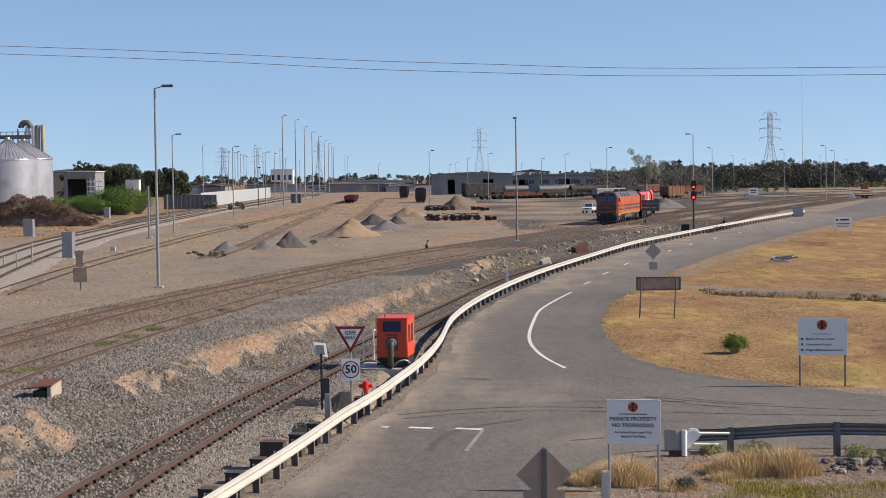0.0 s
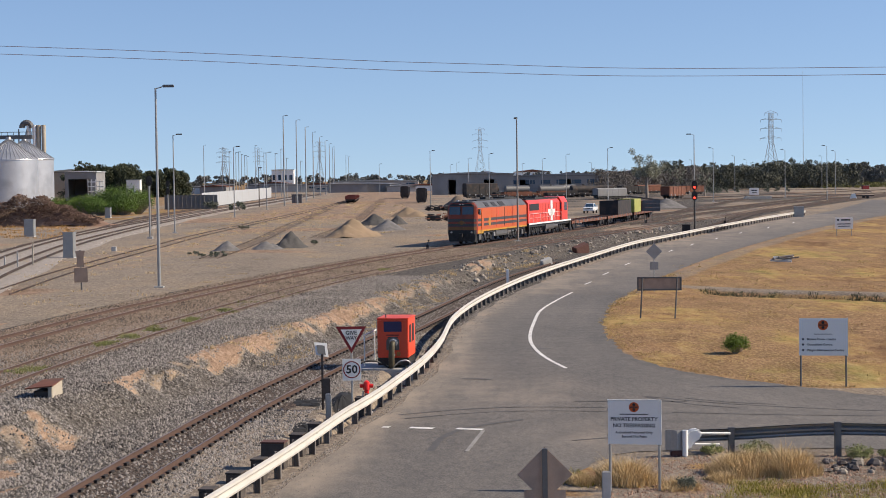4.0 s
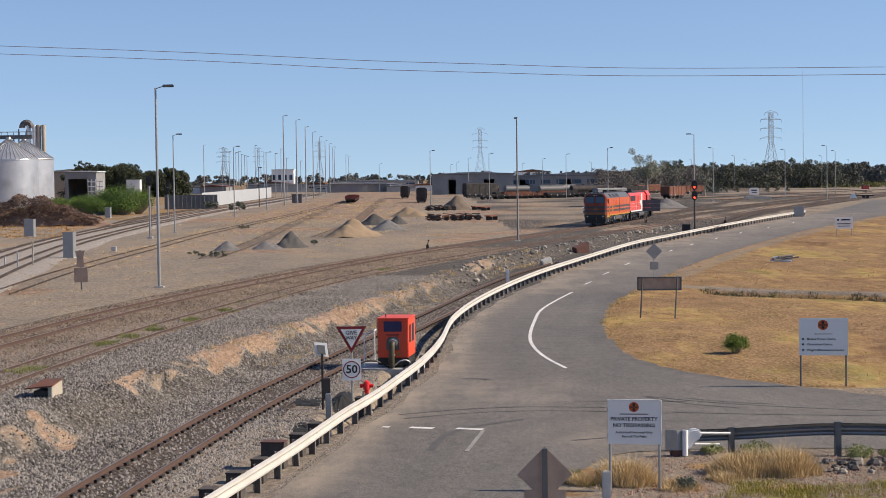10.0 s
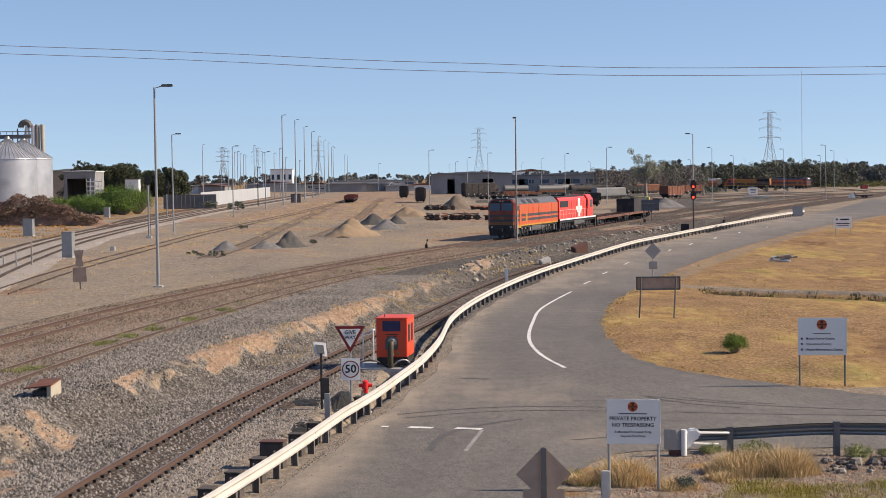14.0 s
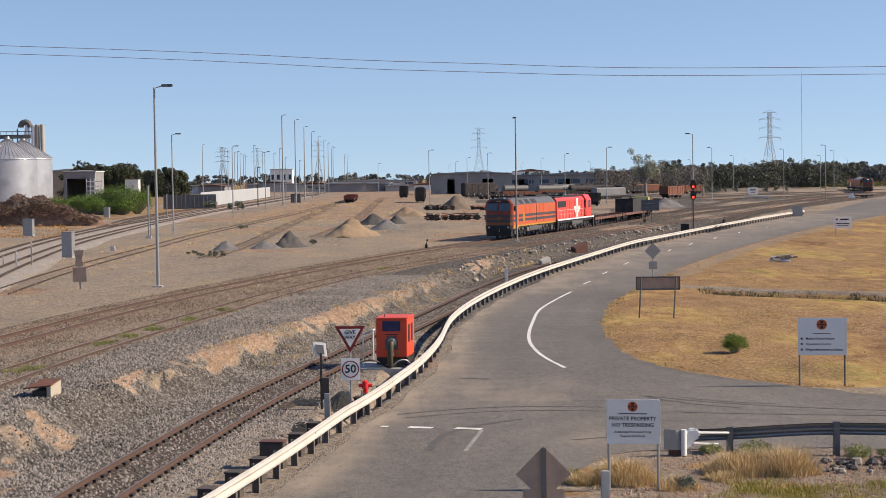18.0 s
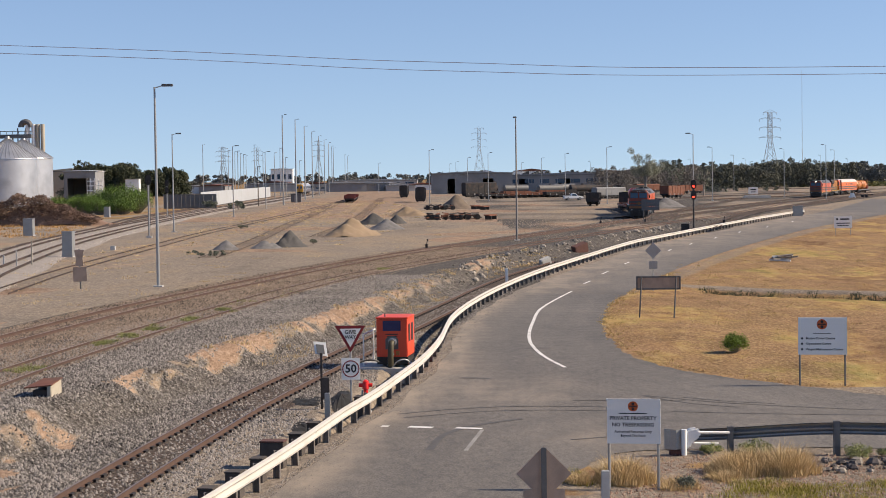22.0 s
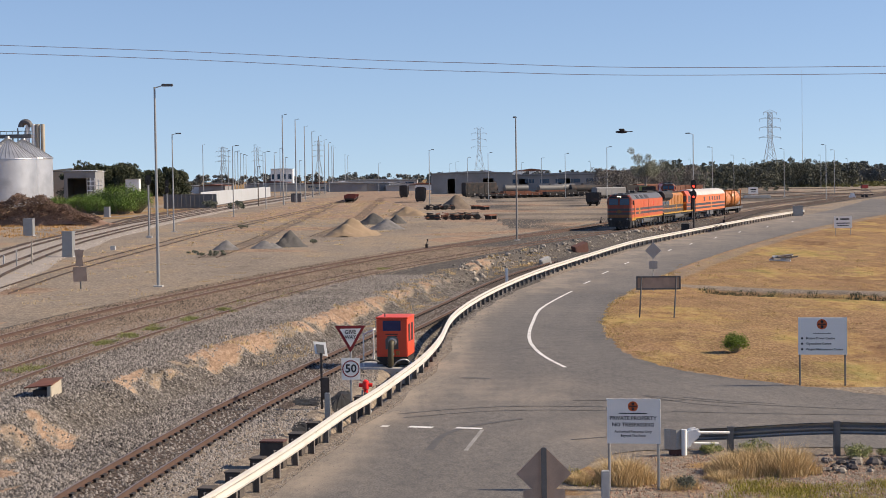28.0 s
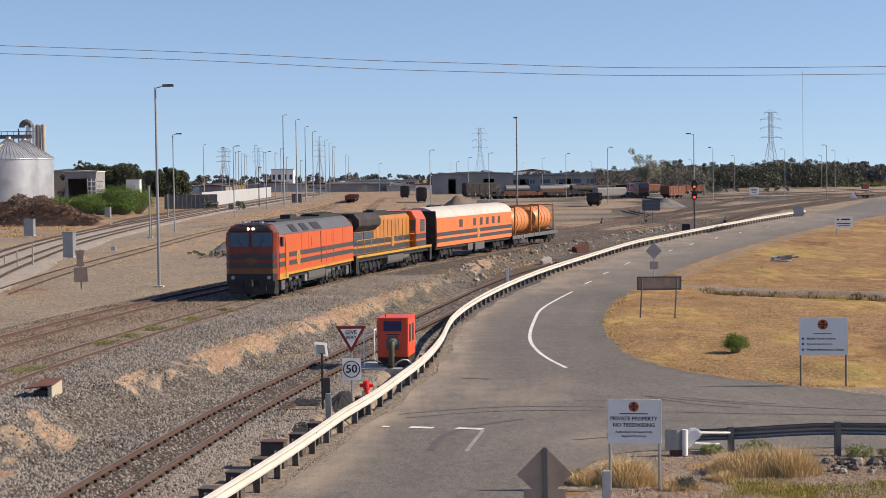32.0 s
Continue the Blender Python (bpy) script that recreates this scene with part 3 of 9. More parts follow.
OLD_POINTS = np.array([tuple(ln.at(0.8 * k)) for ln in OLD_LINES for k in range(int(ln.length / 0.8))])


# ---- ground ----
def zone(x, y):
    """Shares of grass, ballast, bare sand and dark tint (rail grime, painted shade) at a place."""
    d = bank_offset(x, y)
    grass = ballast = sand = grime = 0.0
    t1 = TRACKS_NEAR_BY(x, y)
    if d < -0.2:
        # yard: ballast round the two running tracks
        e1, e2, ew, es = t1["main"], t1["exit"], t1["west"], t1["siding"]
        ballast = max(1 - smooth(2.0, 3.4, e1), 1 - smooth(1.5, 2.6, ew) if y < 700 else 0)
        if e2 < 9 and y < 210:
            ballast = max(ballast, 1 - smooth(5.2, 7.0, e2))
        grime = max(0.5 * (1 - smooth(0.55, 0.95, e1)), 0.35 * (1 - smooth(0.55, 1.0, e2)), 0.3 * (1 - smooth(0.5, 1.1, ew)), 0.2 * (1 - smooth(0.5, 1.0, es)))
        if 150 < y < 560 and -26 < x < -8:
            q = float(np.hypot(OLD_POINTS[:, 0] - x, OLD_POINTS[:, 1] - y).min())
            grime = max(grime, 0.7 * (1 - smooth(0.6, 1.5, q)))
        sand = 0.55 * smooth(210, 300, y) * (1 - smooth(-8, 6, x)) * smooth(-46, -36, x)
        sand = max(sand, 0.48 * (1 - smooth(3.0, 9.0, abs(x + 27.5))) * smooth(95, 140, y))
        sand = max(sand, 0.7 * (1 - smooth(2, 6, abs(y - 108))) * (1 - smooth(-26, -20, x)))
        sand = max(sand, 0.85 * (1 - smooth(-54, -49.5, x)) * (1 - smooth(360, 500, y)))
        if -1.8 < d and y > 58:
            sand = max(sand, 0.4 * smooth(-1.0, -0.4, d))
        wx = along(y, WEST_Y, WEST_X)
        if y < 430 and x < wx - 2.4:
            grass = (0.62 + 0.7 * noise.noise(Vector((x * 0.15, y * 0.05, 4)))) * smooth(2.4, 4.0, wx - x)
            sand, ballast = sand * 0.4, 0
        if x > 8 and y > 185 and e1 > 2.2:
            ballast = max(ballast, 0.52 + 0.5 * noise.noise(Vector((x * 0.07, y * 0.03, 31))))
        streak = noise.noise(Vector((x * 0.05 + y * 0.012, y * 0.045, 21)))
        if e1 > 3.5:
            sand = max(sand, 0.9 * smooth(0.08, 0.38, streak))
    elif d < 6 and y < 300:
        near = t1["near"]
        ballast = 1 - smooth(2.6, 3.6, near)
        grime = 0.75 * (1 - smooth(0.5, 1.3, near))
        patch = noise.noise(Vector((x * 0.45, y * 0.16, 0)))
        if d < 2.6:
            ballast = max(ballast, 0.75)
        if 150 < y < 250:
            sand, ballast = 0.35, 0.7
        # painted shade shares the grime channel
        for a, b, ra, rb in SHADE_SPOTS:
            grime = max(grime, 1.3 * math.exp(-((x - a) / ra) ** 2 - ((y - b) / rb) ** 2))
    if d < 3 and 34 < y < 170:
        bare = bank_sand(x, y)
        sand, ballast = max(sand, bare), min(ballast, 1 - 1.2 * bare)
    if 200 < y < 560 and 15 < x < 165:
        q = float(np.hypot(YARD_POINTS[:, 0] - x, YARD_POINTS[:, 1] - y).min())
        grime = max(grime, 0.12 * (1 - smooth(0.75, 1.3, q)))
        ballast = max(ballast, 0.6 * (1 - smooth(1.4, 2.6, q)))
    verge = x - along(y, VERGE_Y, VERGE_X)
    if 49 <= y < 300:
        grass = smooth(-0.9, 0.3, verge) if y < 100 else smooth(-0.9, 0.3 + 4.2 * smooth(100, 135, y), verge)
        sand = max(sand, 0.6 * (1 - smooth(0.0, 1.2, abs(verge)))) if d > 5 else sand
    if d > 5.5 and x > 1 and (y < 49 or grass > 0):
        grass = max(grass, 0.5)
        if y < 49:
            grass = 0.30 + 0.9 * noise.noise(Vector((x * 0.45, y * 0.6, 3)))
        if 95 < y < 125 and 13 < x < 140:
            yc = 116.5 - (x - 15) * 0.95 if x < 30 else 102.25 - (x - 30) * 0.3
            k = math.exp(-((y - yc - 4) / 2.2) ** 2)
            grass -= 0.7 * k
            # ground is darker along the drain's bed
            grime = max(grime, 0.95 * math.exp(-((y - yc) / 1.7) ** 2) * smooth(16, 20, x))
    if y > 330 and x > 20:
        grass = max(grass, 0.45 * smooth(0, 30, d - 25)) if d > 0 else grass
    if x < -75:
        grass = max(grass, 0.55)
    return grass, ballast, sand, min(1, grime)


def _near(line, x, y, reach=14.0):
    d = (line.p[:, 0] - x) ** 2 + (line.p[:, 1] - y) ** 2
    i = int(d.argmin())
    if d[i] > reach * reach:
        return float(d[i]) ** 0.5
    j = min(max(i, 1), len(d) - 2)
    a, b = line.p[j - 1], line.p[j + 1]
    w = (b - a) / max(1e-6, np.hypot(*(b - a)))
    return abs(float(w[1] * (x - line.p[i, 0]) - w[0] * (y - line.p[i, 1]))) if 0 < i < len(d) - 1 else float(d[i]) ** 0.5


def TRACKS_NEAR_BY(x, y):
    return {"main": _near(TRACK_MAIN, x, y), "exit": _near(TRACK_EXIT, x, y), "near": _near(TRACK_NEAR, x, y),
            "west": min(_near(TRACK_WEST, x, y), _near(TRACK_WEST2, x, y)), "siding": _near(TRACK_SIDING, x, y)}


def build_ground():
    ys = [-3000, -600, -150, -40, 0, 18, 28]
    y = 34.0
    while y < 900:
        ys.append(y)
        y *= 1.0105 if y < 160 else 1.016
    ys += [1000, 1200, 1600, 2400, 3800]
    us = [-60, -12, -3, -1, -0.6, -0.42, -0.34] + [-0.30 + 0.0028 * k for k in range(215)] + [0.34, 0.42, 0.6, 1, 3, 12, 60]
    vs, cols = [], []
    for y in ys:
        w = max(y, 30.0) + 8
        for u in us:
            x = u * w
            inside = abs(u) < 0.45 and 20 < y < 1500
            vs.append((x, y, ground_z(x, y) if 18 < y < 600 and abs(u) < 2 else (YARD if y > 100 else (0 if x > -8 else YARD))))
            cols.append(zone(x, y) if inside else (0.9, 0, 0.1, 0))
    n = len(us)
    fs = [(i * n + k, i * n + k + 1, (i + 1) * n + k + 1, (i + 1) * n + k) for i in range(len(ys) - 1) for k in range(n - 1)]
    me = bpy.data.meshes.new("ground")
    me.from_pydata(vs, [], fs)
    att = me.color_attributes.new("zone", "FLOAT_COLOR", "POINT")
    att.data.foreach_set("color", np.array(cols, dtype=np.float32).ravel())
    for p in me.polygons:
        p.use_smooth = True
    me.materials.append(GROUND)
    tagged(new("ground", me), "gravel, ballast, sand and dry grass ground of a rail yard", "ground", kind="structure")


def build_road():
    """Asphalt: the junction in front, and the road that follows the guard rail."""
    g = Shape()
    left = [GUARD.side(d, 0.5 + 0.12 * math.sin(d * 0.7)) for d in range(0, 92, 3)]
    top = left[-1].y
    right = [(11.3, 110.5), (10.05, 105.2), (8.9, 97), (8.2, 91.1), (7.75, 85), (7.6, 79.4), (7.75, 74), (8.45, 70), (9.5, 67.0), (11.2, 64.4), (12.95, 61.9), (14.8, 59.5), (17.5, 57.4), (22, 55.2), (30, 53), (60, 49),
             (60, 43), (25, 46.6), (12, 48.2), (7, 48.5), (5.2, 48.3), (4.2, 47.2), (3.4, 45.4), (2.9, 43.4), (2.3, 40), (1.5, 35), (0.5, 29)]
    rag = random.Random(17)
    rl = Line(right, 10)
    right = [(p.x, p.y) for p in (rl.side(rl.length * k / 240, rag.uniform(-0.16, 0.16)) for k in range(241))]
    loop = [(p.x, p.y) for p in left] + [(x, y) for x, y in right]
    n = len(loop)
    inner = [Vector((x0 + rag.uniform(-.1, .1), y0 + rag.uniform(-.1, .1))) for x0 in np.arange(-7, 30, 0.42) for y0 in np.arange(29, 112, 0.42) if x0 < 9 or y0 < 66]
    vs, _, fs, *_ = delaunay_2d_cdt([Vector(p) for p in loop] + inner, [(k, (k + 1) % n) for k in range(n)], [], 1, 1e-5)
    g.add([(p.x, p.y, 0.018) for p in vs], fs)
    redge = Line([(11.3, 110.5), (12.6, 116.8), (18.6, 140), (27.9, 170), (43.5, 213), (63, 260), (80, 300), (98, 350), (120, 420)])
    ledge = Line([tuple(left[-1])] + [tuple(GUARD.side(d, 0.75)) for d in range(100, int(GUARD.length), 12)] + [(54, 268), (65, 300), (79, 345), (100, 415)])
    rows = []
    for k in range(61):
        a, b = ledge.at(ledge.length * k / 60), redge.at(redge.length * k / 60)
        rows.append([(a.x, a.y, road_level(a.y) + 0.022), (b.x, b.y, road_level(b.y) + 0.022)])
    g.rings(rows, caps=False, closed=False)
    # wheel paths, dust along the guard rail, and a darker rim by the verge
    P = np.array(g.v)[:, :2]

    def nearness(lines, width):
        q = np.zeros(len(P))
        for ln in lines:
            step = ln.p[::3]
            dist = np.sqrt(((P[:, None] - step[None]) ** 2).sum(-1).min(1))
            q = np.maximum(q, np.exp(-(dist / width) ** 2))
        return q
    lanes = [Line([tuple(GUARD.side(d, o)) for d in range(2, int(GUARD.length), 7)], 12) for o in (1.9, 3.4)] + [Line([tuple(GUARD.side(d, o)) for d in range(44, int(GUARD.length), 7)], 12) for o in (5.5, 7.1)]
    turns = [Line(p, 20) for p in ([(5.3, 88), (5.7, 80), (6.4, 72), (8.6, 65.5), (12, 61.5), (19, 57), (32, 53.6)], [(6.7, 88), (6.9, 79), (7.5, 72.5), (9.6, 66.8), (13, 62.6), (20, 58), (33, 54)],
                                   [(-1.2, 40), (-0.4, 47), (1.3, 52.5), (5, 56), (10, 55.6), (20, 53), (35, 50)], [(0.5, 40), (1.2, 46), (2.9, 51), (6, 54), (11, 53.7), (20, 51.4), (35, 48.6)], [(4.0, 92), (3.0, 80), (2.6, 70), (4, 62), (8, 57.6), (16, 54.3), (30, 51)])]
    polish = np.clip(np.maximum(nearness(lanes, 0.42), 0.8 * nearness(turns, 0.45)), 0, 1)
    edge = np.interp(P[:, 1], GUARD.p[:, 1], GUARD.p[:, 0])
    off = P[:, 0] - edge
    dust = np.clip(1.15 * np.exp(-((off - 0.4) / 1.25) ** 2) + 0.65 * np.exp(-((P[:, 0] - 2.4) / 2.4) ** 2 - ((P[:, 1] - 62) / 4.5) ** 2) + 0.55 * np.exp(-((P[:, 0] - 4.5) / 1.6) ** 2 - ((P[:, 1] - 51) / 3) ** 2), 0, 1) * (1 - 0.55 * polish)
    rim = nearness([Line([(x, y) for x, y in right[:150:6]], 8)], 0.55)
    wear = np.stack([polish, dust, 0.8 * rim, np.ones(len(P))], -1).astype(np.float32)
    road = part("road", g, ASPHALT, None, "worn grey asphalt road with a bend and a side turning", kind="structure")
    road.data.color_attributes.new("wear", "FLOAT_COLOR", "POINT").data.foreach_set("color", wear.ravel())
    tagged(road, category="road")

    def stripe(name, pts, w, label, mat=LINE, lift=0.03):
        ln = Line(pts)
        n = max(2, int(ln.length / 0.8))
        s = Shape()
        s.rings([[(*ln.side(ln.length * k / n, -w / 2), road_level(ln.at(ln.length * k / n).y) + lift), (*ln.side(ln.length * k / n, w / 2), road_level(ln.at(ln.length * k / n).y) + lift)] for k in range(n + 1)], caps=False, closed=False)
        return part(name, s, mat, road, label)

    stripe("centre_line", [(4.73, 69.5), (4.25, 73), (3.98, 76.4), (3.9, 80.5), (4.1, 85.2), (4.6, 91.5), (5.37, 99.4), (6.7, 107), (8.3, 114.8)], 0.16, "curved white centre line")
    for a in ((9.7, 122.6), (12.0, 134.0), (15.0, 147), (21.3, 168), (25.0, 180), (29.5, 193), (34.5, 207), (40.5, 222), (47, 239)):
        w = Vector((0.24, 1)).normalized() * 3.0
        stripe("lane_dash", [a, (a[0] + w.x, a[1] + w.y)], 0.15, "white lane dash")
    stripe("give_way_dash", [(-1.95, 53.75), (-1.72, 53.7)], 0.3, "white give way bar")
    stripe("give_way_dash", [(-1.1, 53.55), (-0.38, 53.3)], 0.32, "white give way bar")
    stripe("give_way_dash", [(0.32, 53.2), (1.1, 52.9)], 0.32, "white give way bar")
    stripe("edge_line", [(1.1, 52.7), (0.55, 48.7)], 0.12, "worn white edge line", FADEDLINE)
    for pts, w in (([(-0.45, 48.9), (-0.15, 51.3), (0.35, 52.8), (1.2, 54.0), (2.4, 55.0)], 0.22), ([(6.7, 60.5), (9, 58.3), (12, 56.6), (15, 55.4)], 0.12),
                   ([(7.2, 56.2), (10, 55.4), (14, 54.6)], 0.12), ([(6.8, 60.2), (8.0, 58.2), (9.5, 57)], 0.10), ([(8, 59.8), (9.4, 58.5), (10.8, 57.8)], 0.10), ([(4.3, 59.3), (6, 59.1), (8, 58.8)], 0.1), ([(-1.5, 56.5), (0.5, 57.6), (2.6, 58.0), (5.2, 57.6)], 0.14), ([(-1.3, 55.6), (0.8, 56.7), (3.0, 57.0), (5.6, 56.5)], 0.12),
                   ([(3.6, 50.5), (6.5, 51.6), (10, 52.0), (15, 51.6)], 0.12), ([(1.7, 66), (1.5, 66.2), (0.6, 66.4)], 0.3), ([(3.4, 77.5), (4.6, 77.4)], 0.35)):
        stripe("tyre_mark", pts, w, "dark rubber mark", TYRE_MARK, 0.026)
    return road


# ---- tracks ----
def rail_shape(line, off, z, s0, s1, step):
    """A flat-footed rail, head and foot, along a line."""
    prof = [(-0.07, 0.0), (0.07, 0.0), (0.07, 0.018), (0.012, 0.035), (0.012, 0.115), (0.036, 0.125), (0.036, 0.16), (-0.036, 0.16), (-0.036, 0.125), (-0.012, 0.115), (-0.012, 0.035), (-0.07, 0.018)]
    rows = []
    d = s0
    while d <= s1 + 1e-6:
        rows.append([(*line.side(d, off + a), z(line.at(d)) + b) for a, b in prof])
        d += step
    return Shape().rings(rows)


def build_track(name, label, line, z, s0, s1, sleeper=None, step=2.0, gauge=1.5, spacing=0.667, singles=0, clips=False, worn=True):
    """Two rails on their sleepers; the sleepers nearest the camera are pieces of their own, the rest one mesh."""
    t = thing(name, label, "railway track", kind="structure")
    for off in (-gauge / 2, gauge / 2):
        part("rail", rail_shape(line, off, z, s0, s1, step), RUST if worn else SHADERAIL, t, "rusty steel rail")
        if not worn:
            continue
        rows = []
        d = s0
        while d <= s1:
            rows.append([(*line.side(d, off - 0.026), z(line.at(d)) + 0.1635), (*line.side(d, off + 0.026), z(line.at(d)) + 0.1635)])
            d += step
        part("running_surface", Shape().rings(rows, caps=False, closed=False), RAILTOP, t, "worn bright rail top")
    if sleeper:
        def slab(g, d, jitter):
            p, w = line.at(d), line.way(d)
            m = Matrix.Translation((p.x, p.y, z(p))) @ Matrix.Rotation(math.atan2(w.y, w.x) - math.pi / 2 + jitter, 4, "Z")
            return g.box(-1.2, 1.2, -0.11, 0.11, -0.2, -0.004, m)
        count = int((s1 - s0) / spacing)
        rest = Shape()
        first = None
        for k in range(count):
            d = s0 + (k + 0.5) * spacing
            if k < singles:
                p, w = line.at(d), line.way(d)
                rz = math.atan2(w.y, w.x) - math.pi / 2 + random.uniform(-.01, .01)
                if first is None:
                    first = part("sleeper", Shape().box(-1.2, 1.2, -0.11, 0.11, -0.2, -0.004), sleeper, t)
                    first.location, first.rotation_euler = (p.x, p.y, z(p)), (0, 0, rz)
                else:
                    same_mesh(first, p.x, p.y, z(p), rz)
            else:
                slab(rest, d, random.uniform(-.01, .01))
        if rest.v:
            part("sleepers", rest, sleeper, t, "row of weathered sleepers", kind="stuff")
    if clips:
        c = Shape()
        for k in range(int((s1 - s0) / spacing)):
            d = s0 + (k + 0.5) * spacing
            p, w = line.at(d), line.way(d)
            m = Matrix.Translation((p.x, p.y, z(p))) @ Matrix.Rotation(math.atan2(w.y, w.x) - math.pi / 2, 4, "Z")
            for off in (-gauge / 2, gauge / 2):
                for sgn in (-1, 1):
                    c.box(off + sgn * 0.105 - 0.045, off + sgn * 0.105 + 0.045, -0.13, 0.13, -0.01, 0.055, m)
        part("rail_clips", c, CLIP, t, "dark spring clips along the rails", kind="stuff")
    return t


def build_tracks():
    flat = lambda p: YARD + 0.0
    build_track("near_track", "rusty siding beside the guard rail in grey ballast", TRACK_NEAR, lambda p: 0.02 + road_level(p.y), 12, TRACK_NEAR.length, None, 1.5, clips=True)
    build_track("main_track", "rusty running track curving into the yard", TRACK_MAIN, lambda p: YARD + 0.0, 5, TRACK_MAIN.length, None, 2.0)
    build_track("exit_track", "running track along the ballast edge", TRACK_EXIT, lambda p: YARD - 0.06, 5, TRACK_EXIT.length - 1, None, 2.0)
    build_track("west_track", "far double line of rusty rails", TRACK_WEST, lambda p: YARD + 0.1, 20, 700, None, 4.0, worn=False)
    build_track("west_track", "far double line of rusty rails", TRACK_WEST2, lambda p: YARD + 0.1, 20, 700, None, 4.0, worn=False)
    build_track("siding_track", "half-buried rusty siding in sandy ground", TRACK_SIDING, lambda p: YARD - 0.06, 0, 500, None, 4.0, worn=False)
    spur = Line([(-47.0, 245), (-49.6, 270), (-52.3, 299), (-54.0, 340), (-56, 420), (-58.5, 520), (-61, 640)])
    build_track("spur_track", "far rusty branch rails", spur, lambda p: YARD + 0.1, 0, spur.length, None, 4.0, worn=False)
    g = Shape()
    rows = []
    for k in range(60):
        d = 25 + k * 10.0
        rows.append([(*TRACK_WEST2.side(d, -6.0), YARD - 0.02), (*TRACK_WEST2.side(d, -5.2), YARD + 0.06), (*TRACK_WEST2.side(d, 1.5), YARD + 0.06), (*TRACK_WEST2.side(d, 3.0 + 0.5 * math.sin(k * 1.3)), YARD - 0.02)])
    g.rings(rows, caps=False, closed=False)
    tagged(part("track_bed", g, PALEBED, None, "pale gravel bed of the far double track", kind="structure"), category="track bed")
    # turnouts and yard roads on the far side
    for ln in OLD_LINES:
        build_track("old_track", "abandoned rusty rails sunk in dirt and weeds", ln, lambda p: YARD - 0.1, 0, ln.length, None, 4.0, worn=False)
    for ln in YARD_LINES:
        build_track("yard_track", "rusty yard rails in dusty gravel", ln, lambda p: YARD + 0.02, 0, ln.length, None, 4.0, worn=False)


# ---- guard rails ----
def build_guard_rail():
    t = thing("guard_rail", "long white-painted steel guard rail on dark posts", "guard rail")
    L = GUARD.length

    def zz(d):
        return road_level(GUARD.at(d).y)
    prof = [(0.0, 0.42), (0.075, 0.45), (0.085, 0.50), (0.02, 0.565), (0.02, 0.60), (0.085, 0.665), (0.075, 0.715), (0.0, 0.745), (-0.012, 0.745), (0.06, 0.71), (0.068, 0.67), (0.004, 0.605), (0.004, 0.56), (0.068, 0.495), (0.06, 0.455), (-0.012, 0.42)]
    d = 0.0
    while d < L - 0.1:
        e = min(d + 4.0, L)
        rows = []
        for k in range(5):
            q = d + (e - d) * k / 4
            rows.append([(*GUARD.side(q, 0.12 + a), zz(q) + b) for a, b in prof])
        part("rail_beam", Shape().rings(rows), CREAM, t)
        d = e
    post = None
    d = 1.0
    while d < L:
        p, w = GUARD.side(d, 0.0), GUARD.way(d)
        rz = math.atan2(w.y, w.x) - math.pi / 2
        if post is None:
            post = part("post", Shape().box(-0.085, -0.055, -0.07, 0.07, -0.8, 0.70).box(0.055, 0.085, -0.07, 0.07, -0.8, 0.70).box(-0.055, 0.055, -0.012, 0.012, -0.8, 0.70).box(0.085, 0.125, -0.05, 0.05, 0.46, 0.70), RAILPOST, t, "dull steel channel post")
            post.location, post.rotation_euler = (p.x, p.y, zz(d)), (0, 0, rz)
        else:
            same_mesh(post, p.x, p.y, zz(d), rz + random.uniform(-.05, .05), ry=random.uniform(-.03, .03))
        d += 2.0
    return t


# ---- lamps ----
def lamp_post(h, mat=GALV, arms=1):
    """A tapered pole with a base plate and a flat lantern on a short arm."""
    t = thing("lamp_post", "tall grey steel yard lamp with a flat lantern", "lamp post", group="yard lamps")
    part("pole", Shape().tube((0, 0, 0.05), (0, 0, h), 0.11 if h < 15 else 0.22, 0.06 if h < 15 else 0.11, 10), mat, t, smooth=True)
    part("base_plate", Shape().box(-0.28, 0.28, -0.28, 0.28, 0, 0.09), CONCRETE, t)
    for k in range(arms):
        s = 1 if k == 0 else -1
        part("arm", Shape().tube((0, 0, h - 0.05), (0.55 * s, 0, h + 0.1), 0.035, 0.03, 6), mat, t)
        a = part("lantern", Shape().box(0.45 * s, 1.15 * s, -0.16, 0.16, h + 0.03, h + 0.19), GALV_DARK, t, "dark lamp head", bevel=0.03)
    return t


def build_lamps():
    short = lamp_post(12.4)
    short.matrix_basis = pose(-17.75, 110.5, YARD)
    for x, y, rz in ((-34.2, 226, 0), (-36.9, 314, 0), (-38.3, 386, 0), (37.6, 266, 180)):
        copy_thing(short, pose(x, y, YARD, 0, 0, rz))
    dark = lamp_post(12.4, POLEGREY)
    dark["label"] = "tall dull grey-brown yard lamp pole with a flat lantern"
    dark.matrix_basis = pose(7.55, 180.5, YARD, 0, 0, 95)
    tall = lamp_post(22.2)
    tall["label"] = "very tall pale steel lighting mast"
    tall["group"] = "lighting masts"
    tall.matrix_basis = pose(-39.2, 439, YARD)
    for x, y in ((-38.9, 474), (-41.5, 539), (-43.6, 599), (-46.0, 666), (-48.6, 737), (-50.9, 800), (-54.9, 889), (-56.0, 920), (-65.5, 1204), (-68, 1286), (-107, 797)):
        copy_thing(tall, pose(x, y, YARD, 0, 0, 15))
    # yard lamps in the distance, 12.4 m tall
    for x, y in FAR_LAMPS:
        copy_thing(short, pose(x + (0.0013 * y if x > 60 else 0), y, YARD, 0, 0, 180 if x > 40 else 0))


